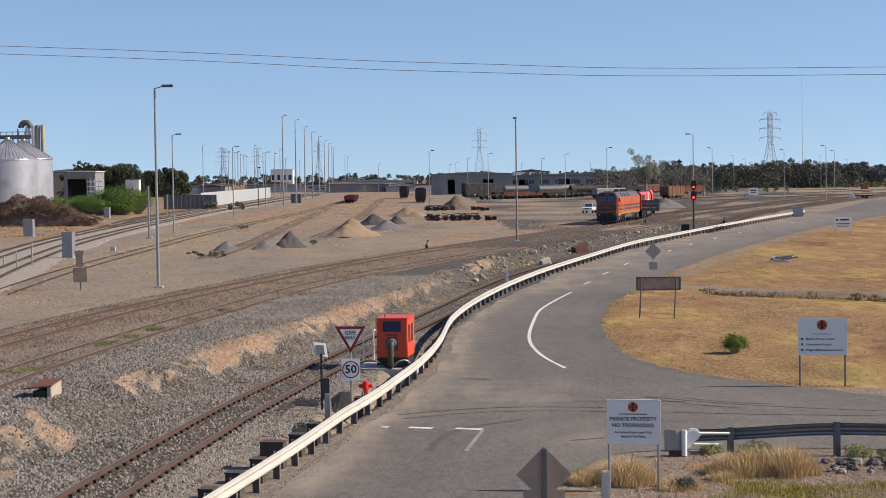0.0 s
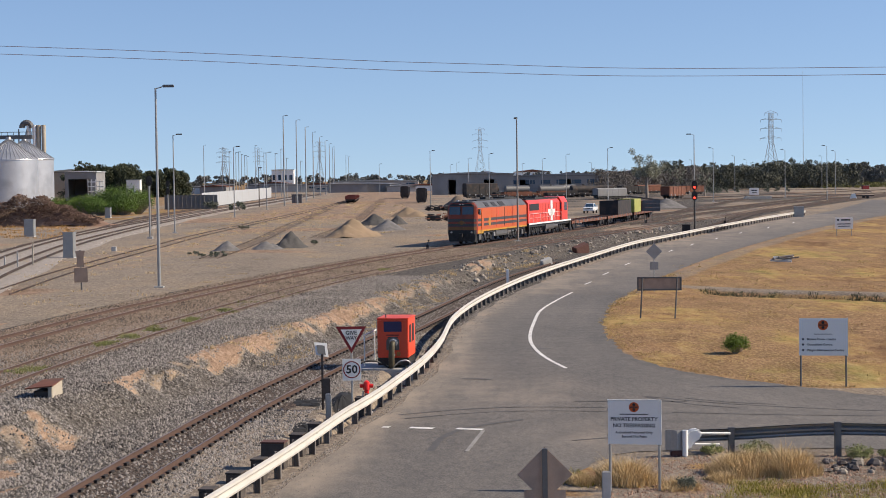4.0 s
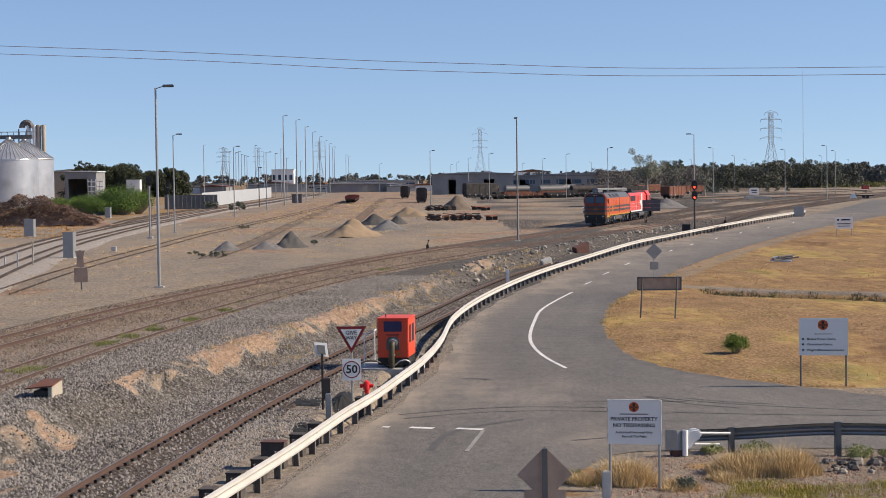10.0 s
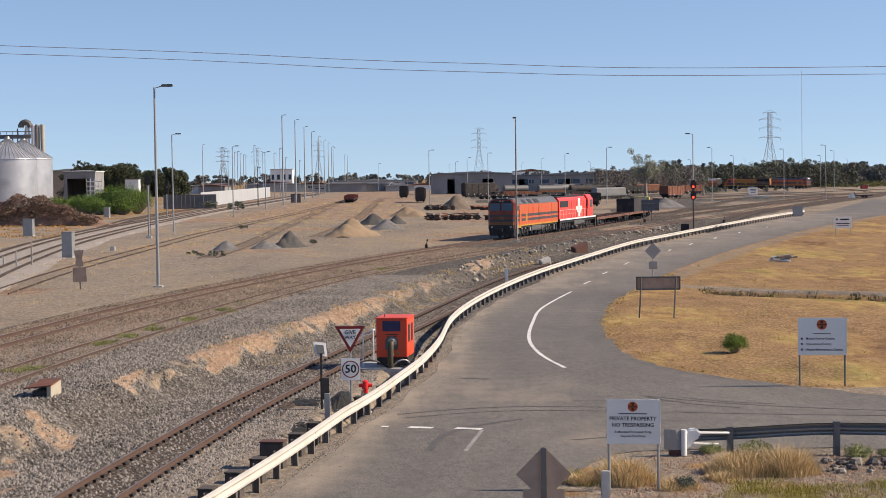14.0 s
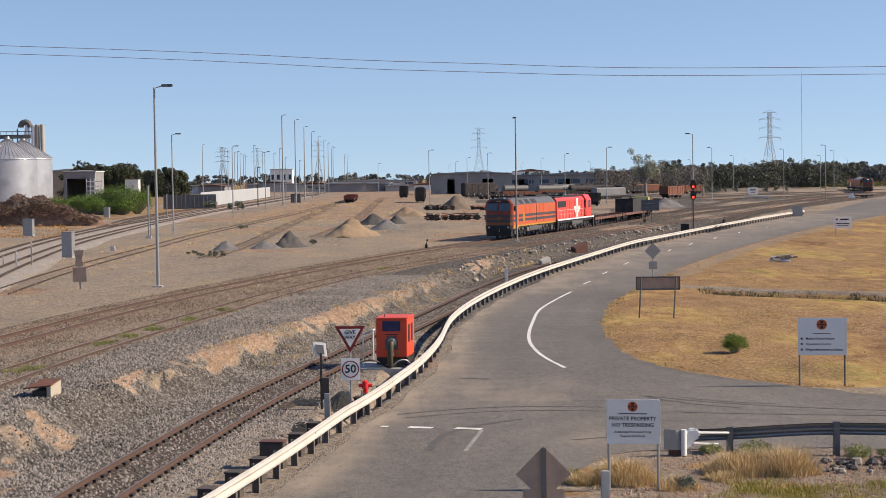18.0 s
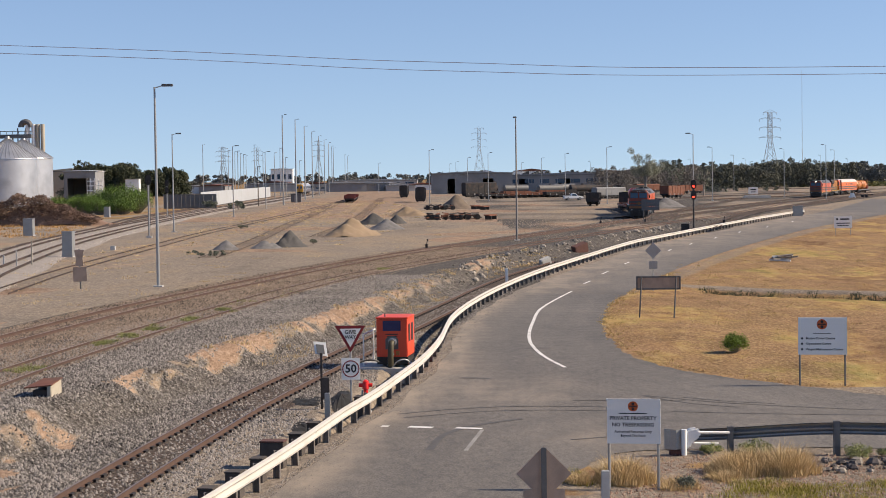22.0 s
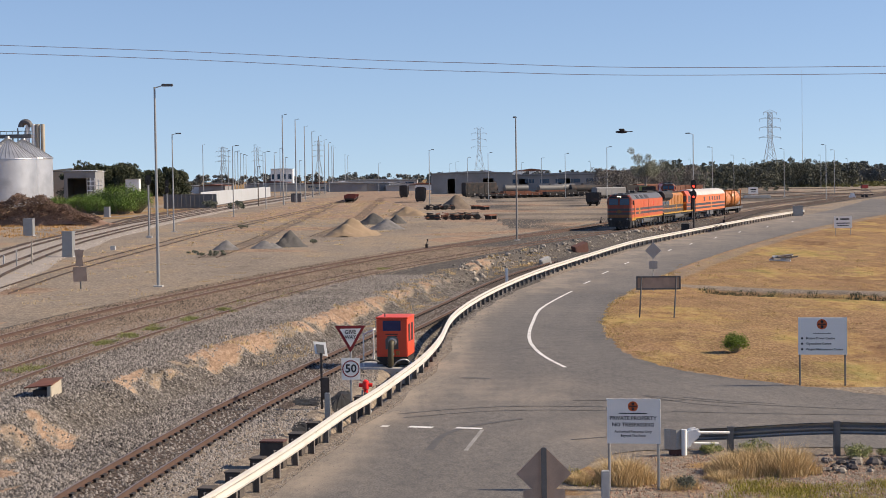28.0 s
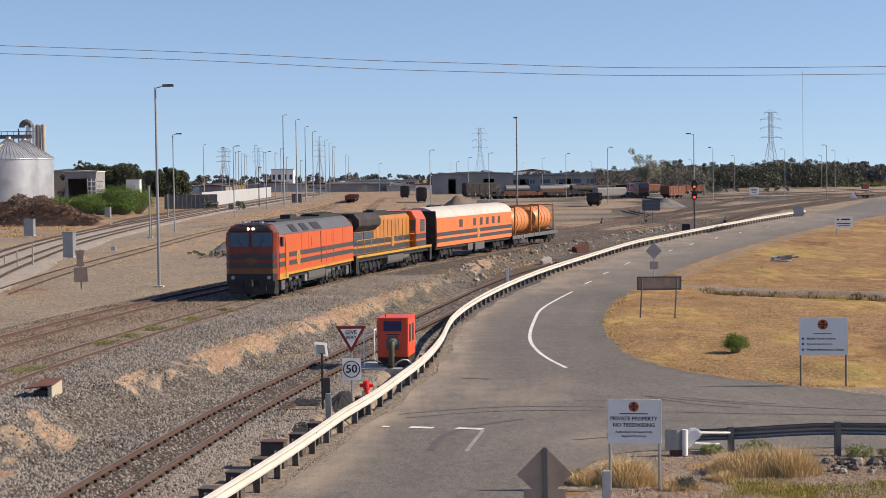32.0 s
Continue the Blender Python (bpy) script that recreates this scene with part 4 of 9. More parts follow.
FAR_LAMPS = [(36.2, 390), (62.4, 414), (100.8, 619), (133.6, 789), (88.5, 463), (141.7, 669), (86.3, 402), (111, 506), (202, 890), (108, 779), (34.6, 499), (35, 625), (12, 461), (8.2, 570),
             (-2.8, 396), (-27, 757), (68.6, 833), (38, 849), (5.7, 723), (3.6, 860)]


# ---- rolling stock (front towards +y, rail top at z 0) ----
def bogie(parent, yc, axles=3, r=0.52, half=1.9, name="bogie"):
    """Side frames, wheels on axles, springs and brake gear."""
    f = Shape()
    for sx in (-1, 1):
        f.box(sx * 1.02 - 0.07, sx * 1.02 + 0.07, yc - half - 0.35, yc + half + 0.35, 0.46, 0.80)
        for k in range(axles):
            y = yc + (k - (axles - 1) / 2) * (2 * half / (axles - 1))
            f.box(sx * 1.10 - 0.06, sx * 1.10 + 0.06, y - 0.22, y + 0.22, 0.32, 0.74)
            f.tube((sx * 1.10, y - 0.45, 0.55), (sx * 1.10, y - 0.45, 0.95), 0.09, n=8)
            f.tube((sx * 1.10, y + 0.45, 0.55), (sx * 1.10, y + 0.45, 0.95), 0.09, n=8)
        f.box(sx * 1.0 - 0.05, sx * 1.0 + 0.05, yc - half, yc + half, 0.8, 0.98)
    f.box(-1.0, 1.0, yc - 0.3, yc + 0.3, 0.5, 0.95)
    b = part(name, f, BLACK, parent, "grimy black bogie frame")
    for k in range(axles):
        y = yc + (k - (axles - 1) / 2) * (2 * half / (axles - 1))
        w = Shape()
        for sx in (-1, 1):
            w.tube((sx * 0.69, y, r), (sx * 0.82, y, r), r, r - 0.01, 20)
            w.tube((sx * 0.82, y, r), (sx * 0.86, y, r), r * 0.55, r * 0.5, 16)
        w.tube((-0.7, y, r), (0.7, y, r), 0.09, n=8)
        part("wheelset", w, BLACK, b, "grimy steel wheelset")
    return b


def coupler(parent, y, s):
    g = Shape().box(-0.12, 0.12, min(y, y + s * 0.55), max(y, y + s * 0.55), 0.78, 1.02).box(-0.19, 0.19, y + s * 0.42 - 0.12, y + s * 0.42 + 0.16, 0.72, 1.08)
    part("coupler", g, BLACK, parent, "black knuckle coupler", bevel=0.03)


def roundel(parent, sx, x, y, z, r, mat=YELLOW, inner=STRIPE):
    a = part("emblem", Shape().disc((x, y, z), r, (sx, 0, 0), 0.012), mat, parent, "round yellow emblem")
    part("emblem_mark", Shape().disc((x + sx * 0.012, y, z + r * 0.32), r * 0.34, (sx, 0, 0), 0.006, 12).disc((x + sx * 0.012, y, z - r * 0.32), r * 0.34, (sx, 0, 0), 0.006, 12), ORANGE, a, "orange emblem shape")


def cowl_loco(lit):
    """Full-width locomotive: orange sides, grey shoulders with dark grilles, shaded cab front."""
    t = thing("diesel_locomotive", "orange and black full-width diesel locomotive on the yard track", "locomotive")
    L, W = 18.4, 1.45
    h = L / 2

    def section(y, w, zb, tuck=0.0):
        top = 4.12 - tuck
        return [(-w, y, zb), (w, y, zb), (w, y, 3.42), (w - 0.07, y, 3.52), (w - 0.52, y, top - 0.12), (w - 0.75, y, top), (-w + 0.75, y, top), (-w + 0.52, y, top - 0.12), (-w + 0.07, y, 3.52), (-w, y, 3.42)]
    # sides in orange up to the shoulder
    body = Shape().rings([[(-W, y, z0), (W, y, z0), (W, y, 3.44), (-W, y, 3.44)] for y, z0 in ((-h, 1.22), (h - 0.55, 1.22))])
    part("body", body, ORANGE, t, "orange enamelled body side", bevel=0.03)
    nose = Shape().rings([[(-W, h - 0.55, 1.0), (W, h - 0.55, 1.0), (W, h - 0.55, 3.6), (W - 0.3, h - 0.55, 4.0), (-W + 0.3, h - 0.55, 4.0), (-W, h - 0.55, 3.6)],
                          [(-W + 0.02, h - 0.18, 1.0), (W - 0.02, h - 0.18, 1.0), (W - 0.02, h - 0.22, 3.6), (W - 0.33, h - 0.25, 3.98), (-W + 0.33, h - 0.25, 3.98), (-W + 0.02, h - 0.22, 3.6)],
                          [(-W + 0.22, h, 1.0), (W - 0.22, h, 1.0), (W - 0.20, h - 0.08, 3.6), (W - 0.45, h - 0.14, 3.92), (-W + 0.45, h - 0.14, 3.92), (-W + 0.20, h - 0.08, 3.6)]])
    cab = part("cab_front", nose, CABRED_SHADE, t, "dirty red cab front with shade in its paint and black stripes", bevel=0.02)
    roof = Shape().rings([[(-W, y, 3.44), (W, y, 3.44), (W - 0.5, y, 4.0), (W - 0.72, y, 4.1), (-W + 0.72, y, 4.1), (-W + 0.5, y, 4.0)] for y in (-h, h - 0.56)])
    part("roof", roof, ROOFGREY, t, "grey sloping roof shoulder", bevel=0.02)
    hump = Shape().box(-0.72, 0.72, -h + 0.2, h - 2.6, 4.1, 4.19).box(-0.6, 0.6, -h + 1.0, -h + 5.4, 4.19, 4.30)
    for k in range(3):
        hump.tube((0, -h + 1.9 + 1.6 * k, 4.28), (0, -h + 1.9 + 1.6 * k, 4.36), 0.55, 0.55, 16)
    hump.box(-0.3, 0.3, 0.6, 2.0, 4.19, 4.42)
    part("roof_gear", hump, BLACKROOF, t, "sooty black fans and exhaust on the roof")
    sl = Vector((0.56, 0, 0.50)).normalized()
    for sx in (-1, 1):
        for y0, y1 in ((h - 4.9, h - 3.7), (h - 7.4, h - 6.1), (h - 10.4, h - 8.6)):
            pts = []
            for y, f in ((y0, 0.15), (y1, 0.15), (y1, 0.85), (y0, 0.85)):
                pts.append((sx * (W - 0.5 * f + 0.004), y, 3.44 + 0.56 * f + 0.004))
            g = part("roof_grille", Shape().panel(pts, 0.03, (sx * 0.75, 0, 0.66)), INK, t, "dark grille in the roof shoulder")
        side = thing_part_side(t, sx, W, h, L)
    # cab front trim
    for z0, z1, m, nm in ((2.18, 2.44, STRIPE, "stripe"), (1.72, 1.98, STRIPE, "stripe"), (1.40, 1.66, CABAMBER_SHADE, "lower_band"), (1.0, 1.38, BLACKROOF, "skirt")):
        s = Shape().box(-W + 0.235, W - 0.235, h - 0.03, h + 0.012, z0, z1)
        for sx in (-1, 1):
            s.panel([(sx * (W - 0.02), h - 0.2, z0), (sx * (W - 0.235), h + 0.004, z0), (sx * (W - 0.235), h + 0.004, z1), (sx * (W - 0.02), h - 0.2, z1)], 0.012, (sx, 1, 0))
        part(nm, s, m, cab)
    part("roof_cap", Shape().rings([[(-W + 0.04, h - 0.6, 3.66), (W - 0.04, h - 0.6, 3.66), (W - 0.32, h - 0.6, 4.05), (0.5, h - 0.6, 4.14), (-0.5, h - 0.6, 4.14), (-W + 0.32, h - 0.6, 4.05)],
                                   [(-W + 0.2, h - 0.06, 3.66), (W - 0.2, h - 0.06, 3.66), (W - 0.5, h - 0.16, 3.95), (0.5, h - 0.2, 4.04), (-0.5, h - 0.2, 4.04), (-W + 0.5, h - 0.16, 3.95)]]), BLACKROOF, cab, "sooty dark cab roof cap", bevel=0.03)
    part("emblem", Shape().panel([(-0.42, h, 2.08), (0, h, 1.86), (0.42, h, 2.08), (0, h, 2.3)], 0.026, (0, 1, 0)), CABAMBER_SHADE, cab, "diamond emblem on the nose")
    for sx in (-1, 1):
        x0, x1 = sx * 0.10, sx * 1.19
        part("windscreen", Shape().panel([(x0, h - 0.015, 2.86), (x1, h - 0.015, 2.86), (x1 * 0.99, h - 0.06, 3.6), (x0, h - 0.06, 3.6)], 0.03, (0, 1, 0.04)), GLASS, cab, "blue-black windscreen")
        part("wiper", Shape().tube((sx * 0.5, h + 0.03, 2.88), (sx * 0.75, h + 0.02, 3.3), 0.012, n=5), INK, cab)
        part("marker_lamp", Shape().disc((sx * 1.0, h - 0.0, 1.18), 0.10, (0, 1, 0), 0.07, 14), DULL, cab, "round ditch light")
        part("headlight", Shape().disc((sx * 0.14, h - 0.11, 3.82), 0.06, (0, 1, 0), 0.07, 14), LIT if lit else DULL, cab, "lit twin headlight" if lit else "unlit twin headlight")
        part("mirror", Shape().box(sx * (W + 0.02), sx * (W + 0.16), h - 0.75, h - 0.68, 2.85, 3.35), BLACK, cab, "black side mirror", bevel=0.02)
        part("handrail", Shape().tube((sx * (W + 0.05), h - 1.75, 1.1), (sx * (W + 0.05), h - 1.75, 3.0), 0.02, n=6), YELLOW, t, "yellow grab rail")
    for a in (W - 0.01, -W - 0.012):
        part("window", Shape().box(a, a + 0.022, h - 1.6, h - 0.85, 2.8, 3.35), GLASS, cab, "cab side window")
    for sx in (-1, 1):
        for y0, y1, z0, z1, m in ((h - 2.0, h - 1.2, 0.42, 0.92, GALV_DARK), (-h + 1.0, -h + 1.7, 0.42, 0.95, GALV_DARK), (2.3, 2.9, 0.6, 1.0, GALV), (-2.7, -2.1, 0.6, 1.0, TANKGREY)):
            part("underframe_box", Shape().box(min(sx * 1.12, sx * 1.36), max(sx * 1.12, sx * 1.36), y0, y1, z0, z1), m, t, "small underframe box", bevel=0.02)
        for yb in (h - 4.1, -h + 4.1):
            part("brake_cylinder", Shape().tube((sx * 1.2, yb - 0.9, 0.9), (sx * 1.2, yb - 0.3, 0.9), 0.13, n=10), GALV_DARK, t, "grey brake cylinder")
            part("brake_cylinder", Shape().tube((sx * 1.2, yb + 0.4, 0.9), (sx * 1.2, yb + 1.0, 0.9), 0.11, n=10), GALV_DARK, t, "grey brake cylinder")
    pilot = Shape().rings([[(-W + 0.05, h - 0.5, 0.28), (W - 0.05, h - 0.5, 0.28), (W - 0.05, h - 0.5, 1.0), (-W + 0.05, h - 0.5, 1.0)], [(-W + 0.2, h - 0.05, 0.3), (W - 0.2, h - 0.05, 0.3), (W - 0.1, h - 0.03, 1.0), (-W + 0.1, h - 0.03, 1.0)]])
    part("rear_plate", Shape().box(-W + 0.15, W - 0.15, -h, -h + 0.35, 0.35, 1.22), BLACK, t, "black rear buffer plate", bevel=0.02)
    part("pilot", pilot, BLACK, t, "black pilot plate under the nose", bevel=0.02)
    for k in range(5):
        part("hose", Shape().tube((-0.9 + 0.45 * k, h - 0.02, 0.95), (-0.9 + 0.45 * k + 0.06, h + 0.05, 0.5), 0.03, n=6), INK, t, "black air hose")
    part("horn", Shape().tube((-0.5, h - 0.9, 4.14), (-0.5, h - 0.35, 4.16), 0.04, 0.09, 8).tube((0.5, h - 0.9, 4.14), (0.5, h - 0.35, 4.16), 0.04, 0.09, 8), DULL, t, "pale roof horn")
    part("aerial", Shape().tube((0.2, h - 1.3, 4.1), (0.2, h - 1.3, 4.5), 0.015, n=5).box(-0.8, 0.7, h - 1.0, h - 0.9, 4.1, 4.15), DULL, t)
    under(t, h, L)
    return t


def thing_part_side(t, sx, W, h, L):
    """Stripes, doors, louvres and emblem on one flank."""
    x = sx * (W + 0.004)

    def strip(name, y0, y1, z0, z1, m, d=0.008, label=""):
        return part(name, Shape().box(min(x, x + sx * d), max(x, x + sx * d), y0, y1, z0, z1), m, t, label)
    strip("stripe", -h + 0.02, h - 0.56, 2.18, 2.44, STRIPE)
    strip("stripe", -h + 0.02, h - 0.56, 1.72, 1.98, STRIPE)
    strip("lower_band", -h + 0.02, h - 0.56, 1.20, 1.34, YELLOW, label="yellow lower band")
    strip("lower_band", h - 2.4, h - 0.5, 1.02, 1.20, YELLOW, label="yellow skirt under the cab")
    strip("door_gap", -0.75, -0.6, 1.52, 3.4, INK, 0.012, "dark body joint")
    strip("cab_door", h - 2.5, h - 1.8, 1.5, 3.3, ORANGE, 0.02, "orange cab door")
    for y in (h - 5.4, h - 7.0, h - 11.2, h - 13.0, h - 15.5):
        strip("panel_joint", y, y + 0.03, 1.5, 3.4, RED, 0.011)
    for y in (h - 7.6, h - 12.6):
        strip("louvre", y - 0.2, y, 2.6, 3.1, RED, 0.012, "small louvred vent")
    roundel(t, sx, x + sx * 0.008, h - 4.6, 2.08, 0.42)
    return None


def under(t, h, L):
    bogie(t, h - 4.1), bogie(t, -h + 4.1)
    tank = Shape().rings([[(-1.3, y, 0.55), (1.3, y, 0.55), (1.38, y, 0.75), (1.38, y, 1.12), (-1.38, y, 1.12), (-1.38, y, 0.75)] for y in (-1.9, 2.1)])
    part("fuel_tank", tank, TANKGREY, t, "dusty grey fuel tank", bevel=0.04)
    part("underframe", Shape().box(-1.3, 1.3, -h + 0.3, h - 0.5, 1.0, 1.24), BLACK, t)
    for sx in (-1, 1):
        part("air_reservoir", Shape().tube((sx * 1.15, -3.6, 0.85), (sx * 1.15, -2.0, 0.85), 0.2, n=12), TANKGREY, t, "grey air tank", smooth=True)
        part("step", Shape().box(sx * 1.2, sx * 1.42, h - 2.3, h - 1.9, 0.35, 0.4).box(sx * 1.2, sx * 1.42, h - 2.3, h - 1.9, 0.7, 0.75), BLACK, t)
    coupler(t, h - 0.1, 1), coupler(t, -h + 0.1, -1)


def hood_loco(scheme):
    """Long-hood locomotive with walkways and handrails, its cab at the far end."""
    red = scheme == "red"
    label = "red long-hood diesel locomotive with a white emblem" if red else "amber and black long-hood diesel locomotive with yellow handrails"
    t = thing("diesel_locomotive", label, "locomotive")
    L = 19.0
    h = L / 2
    main = RED if red else ORANGE_Y
    sill = WHITE if red else YELLOW
    rail_m = WHITE if red else YELLOW
    part("frame", Shape().box(-1.42, 1.42, -h, h, 1.22, 1.42), BLACK, t)
    for sx in (-1, 1):
        x = sx * 1.43
        part("sill_stripe", Shape().box(min(x, x + sx * 0.01), max(x, x + sx * 0.01), -h, h, 1.28, 1.44), sill, t, "bright sill stripe")
    if red:
        part("hood", Shape().rings([[(-1.25, y, 1.42), (1.25, y, 1.42), (1.25, y, 3.5), (1.0, y, 3.85), (-1.0, y, 3.85), (-1.25, y, 3.5)] for y in (-h + 4.6, h - 0.3)]), main, t, "red engine hood", bevel=0.03)
        part("hood_roof", Shape().box(-0.95, 0.95, -h + 4.4, h - 0.6, 3.85, 3.98).box(-0.7, 0.7, 0, 4, 3.98, 4.12), BLACKROOF, t, "black roof with fans")
        for sx in (-1, 1):
            part("radiator_grille", Shape().box(min(sx * 1.25, sx * 1.28), max(sx * 1.25, sx * 1.28), h - 4.8, h - 0.9, 2.75, 3.45), INK, t, "dark radiator grille")
            em = Shape()
            X0, X1 = min(sx * 1.25, sx * 1.275), max(sx * 1.25, sx * 1.275)
            em.box(X0, X1, -1.5, -0.55, 1.5, 3.7).box(X0, X1, -2.6, 0.6, 2.3, 2.75).box(X0, X1, -2.1, 0.1, 2.05, 2.3)
            part("emblem", em, WHITE, t, "white cross-shaped emblem")
            for k in range(7):
                y = h - 5.4 - 1.25 * k
                part("hood_door_joint", Shape().box(min(sx * 1.25, sx * 1.262), max(sx * 1.25, sx * 1.262), y, y + 0.035, 1.5, 3.4), INK, t)
    else:
        part("hood", Shape().rings([[(-0.95, y, 1.42), (0.95, y, 1.42), (0.95, y, 3.65), (0.7, y, 3.9), (-0.7, y, 3.9), (-0.95, y, 3.65)] for y in (-h + 4.4, h - 0.5)]), main, t, "amber engine hood", bevel=0.03)
        part("radiator_wing", Shape().rings([[(-1.0, y, 2.95), (1.0, y, 2.95), (1.45, y, 3.35), (1.45, y, 3.75), (1.05, y, 4.15), (-1.05, y, 4.15), (-1.45, y, 3.75), (-1.45, y, 3.35)] for y in (h - 5.6, h - 0.6)]), DARKWAGON, t, "flared dark radiator housing", bevel=0.03)
        part("hood_roof", Shape().box(-0.75, 0.75, -h + 4.2, h - 5.6, 3.9, 4.0).box(-0.4, 0.4, -1, 2, 4.0, 4.2), BLACKROOF, t, "sooty hood roof")
        for sx in (-1, 1):
            part("radiator_grille", Shape().box(min(sx * 0.95, sx * 0.99), max(sx * 0.95, sx * 0.99), h - 5.4, h - 3.1, 2.3, 2.9).box(min(sx * 0.95, sx * 0.99), max(sx * 0.95, sx * 0.99), h - 2.9, h - 0.8, 2.3, 2.9), GLASS, t, "dark intake grille")
            for z0, z1 in ((2.0, 2.36), (1.48, 1.84)):
                part("stripe", Shape().box(min(sx * 0.95, sx * 0.97), max(sx * 0.95, sx * 0.97), -h + 4.5, h - 0.5, z0, z1), STRIPE, t)
            for k in range(9):
                y = h - 6.4 - 0.95 * k
                part("hood_door", Shape().box(min(sx * 0.95, sx * 0.985), max(sx * 0.95, sx * 0.985), y - 0.36, y + 0.36, 2.4, 3.55), ORANGE_Y, t, "hinged hood door", bevel=0.01)
            roundel(t, sx, sx * 0.98, -0.6, 2.0, 0.36)
    # cab
    cab = part("cab", Shape().rings([[(-1.42, y, 1.42), (1.42, y, 1.42), (1.42, y, 3.45), (1.05, y, 4.05), (-1.05, y, 4.05), (-1.42, y, 3.45)] for y in (-h + 1.5, -h + 4.3)]), RED if red else ORANGE, t, "locomotive cab", bevel=0.04)
    part("nose", Shape().box(-1.1, 1.1, -h + 0.25, -h + 1.5, 1.42, 2.9), RED if red else ORANGE, t, bevel=0.1)
    for sx in (-1, 1):
        part("window", Shape().box(min(sx * 1.42, sx * 1.435), max(sx * 1.42, sx * 1.435), -h + 1.9, -h + 3.1, 2.5, 3.4), GLASS, cab, "dark cab window")
        part("windscreen", Shape().box(min(sx * 0.15, sx * 1.2), max(sx * 0.15, sx * 1.2), -h + 1.48, -h + 1.5, 2.95, 3.6), GLASS, cab, "dark cab glass")
        part("rear_window", Shape().box(min(sx * 1.0, sx * 1.35), max(sx * 1.0, sx * 1.35), -h + 4.3, -h + 4.32, 2.6, 3.4), GLASS, cab, "dark cab glass")
        if not red:
            for z0, z1 in ((2.0, 2.36), (1.48, 1.84)):
                part("stripe", Shape().box(min(sx * 1.42, sx * 1.43), max(sx * 1.42, sx * 1.43), -h + 1.5, -h + 4.3, z0, z1), STRIPE, cab)
        # handrails
        n = 10
        for k in range(n):
            y = -h + 4.5 + (L - 4.9) * k / (n - 1)
            part("stanchion", Shape().tube((sx * 1.38, y, 1.42), (sx * 1.38, y, 2.42), 0.014, n=5), rail_m, t)
        part("handrail", Shape().tube((sx * 1.38, -h + 4.5, 2.42), (sx * 1.38, h - 0.4, 2.42), 0.017, n=6).tube((sx * 1.38, -h + 4.5, 1.95), (sx * 1.38, h - 0.4, 1.95), 0.010, n=6), rail_m, t, "long walkway handrail")
        for y in (h - 0.2, -h + 0.2):
            part("step_ladder", Shape().box(min(sx * 1.2, sx * 1.42), max(sx * 1.2, sx * 1.42), y - 0.3, y + 0.3, 0.3, 1.42), BLACK, t, "end steps")
    part("exhaust", Shape().box(-0.25, 0.25, 1.0, 1.7, 3.9, 4.3), BLACKROOF, t)
    under(t, h, L)
    return t


def crew_van():
    t = thing("crew_van", "orange passenger-style van with dark stripes and a pale roof", "rail van")
    L, W = 22.6, 1.45
    h = L / 2
    part("body", Shape().rings([[(-W, y, 1.15), (W, y, 1.15), (W, y, 3.35), (-W, y, 3.35)] for y in (-h, h)]), VANORANGE, t, "orange corrugated van side", bevel=0.02)
    arch = [(W * math.cos(a), 3.35 + 0.82 * math.sin(a)) for a in (math.pi * k / 14 for k in range(15))]
    part("roof", Shape().rings([[(x, y, z) for x, z in arch] for y in (-h - 0.02, h + 0.02)]), DUSTROOF, t, "dusty white arched roof", smooth=True)
    for sx in (-1, 1):
        x0, x1 = min(sx * W, sx * (W + 0.012)), max(sx * W, sx * (W + 0.012))
        part("stripe", Shape().box(x0, x1, -h, h, 1.95, 2.25), STRIPE, t)
        part("stripe", Shape().box(x0, x1, -h, h, 1.48, 1.76), STRIPE, t)
        for y, w in ((h - 6.6, 0.95), (h - 10.6, 0.8), (h - 12.6, 0.8), (h - 14.5, 0.8), (h - 16.4, 0.8), (h - 18.3, 0.8)):
            part("window", Shape().box(min(sx * W, sx * (W + 0.02)), max(sx * W, sx * (W + 0.02)), y - w / 2, y + w / 2, 2.5, 3.1), STRIPE, t, "small dark window")
        for k in range(8):
            z = 2.3 + 0.13 * k
            part("rib", Shape().box(min(sx * W, sx * (W + 0.015)), max(sx * W, sx * (W + 0.015)), -h, h, z, z + 0.035), VANORANGE, t)
        roundel(t, sx, sx * (W + 0.014), -0.4, 1.9, 0.4)
        part("equipment_box", Shape().box(min(sx * 0.8, sx * 1.35), max(sx * 0.8, sx * 1.35), -2.6, 0.2, 0.5, 1.1).box(min(sx * 0.8, sx * 1.35), max(sx * 0.8, sx * 1.35), 1.0, 2.4, 0.55, 1.1), GALV_DARK, t, "grey equipment box")
    part("end_wall", Shape().box(-W + 0.05, W - 0.05, h, h + 0.15, 1.0, 3.9), BLACK, t, "black end gangway", bevel=0.03)
    part("underframe", Shape().box(-1.3, 1.3, -h, h, 0.95, 1.15), BLACK, t)
    bogie(t, h - 3.4, 2, 0.46, 1.2), bogie(t, -h + 3.4, 2, 0.46, 1.2)
    coupler(t, h, 1), coupler(t, -h, -1)
    return t


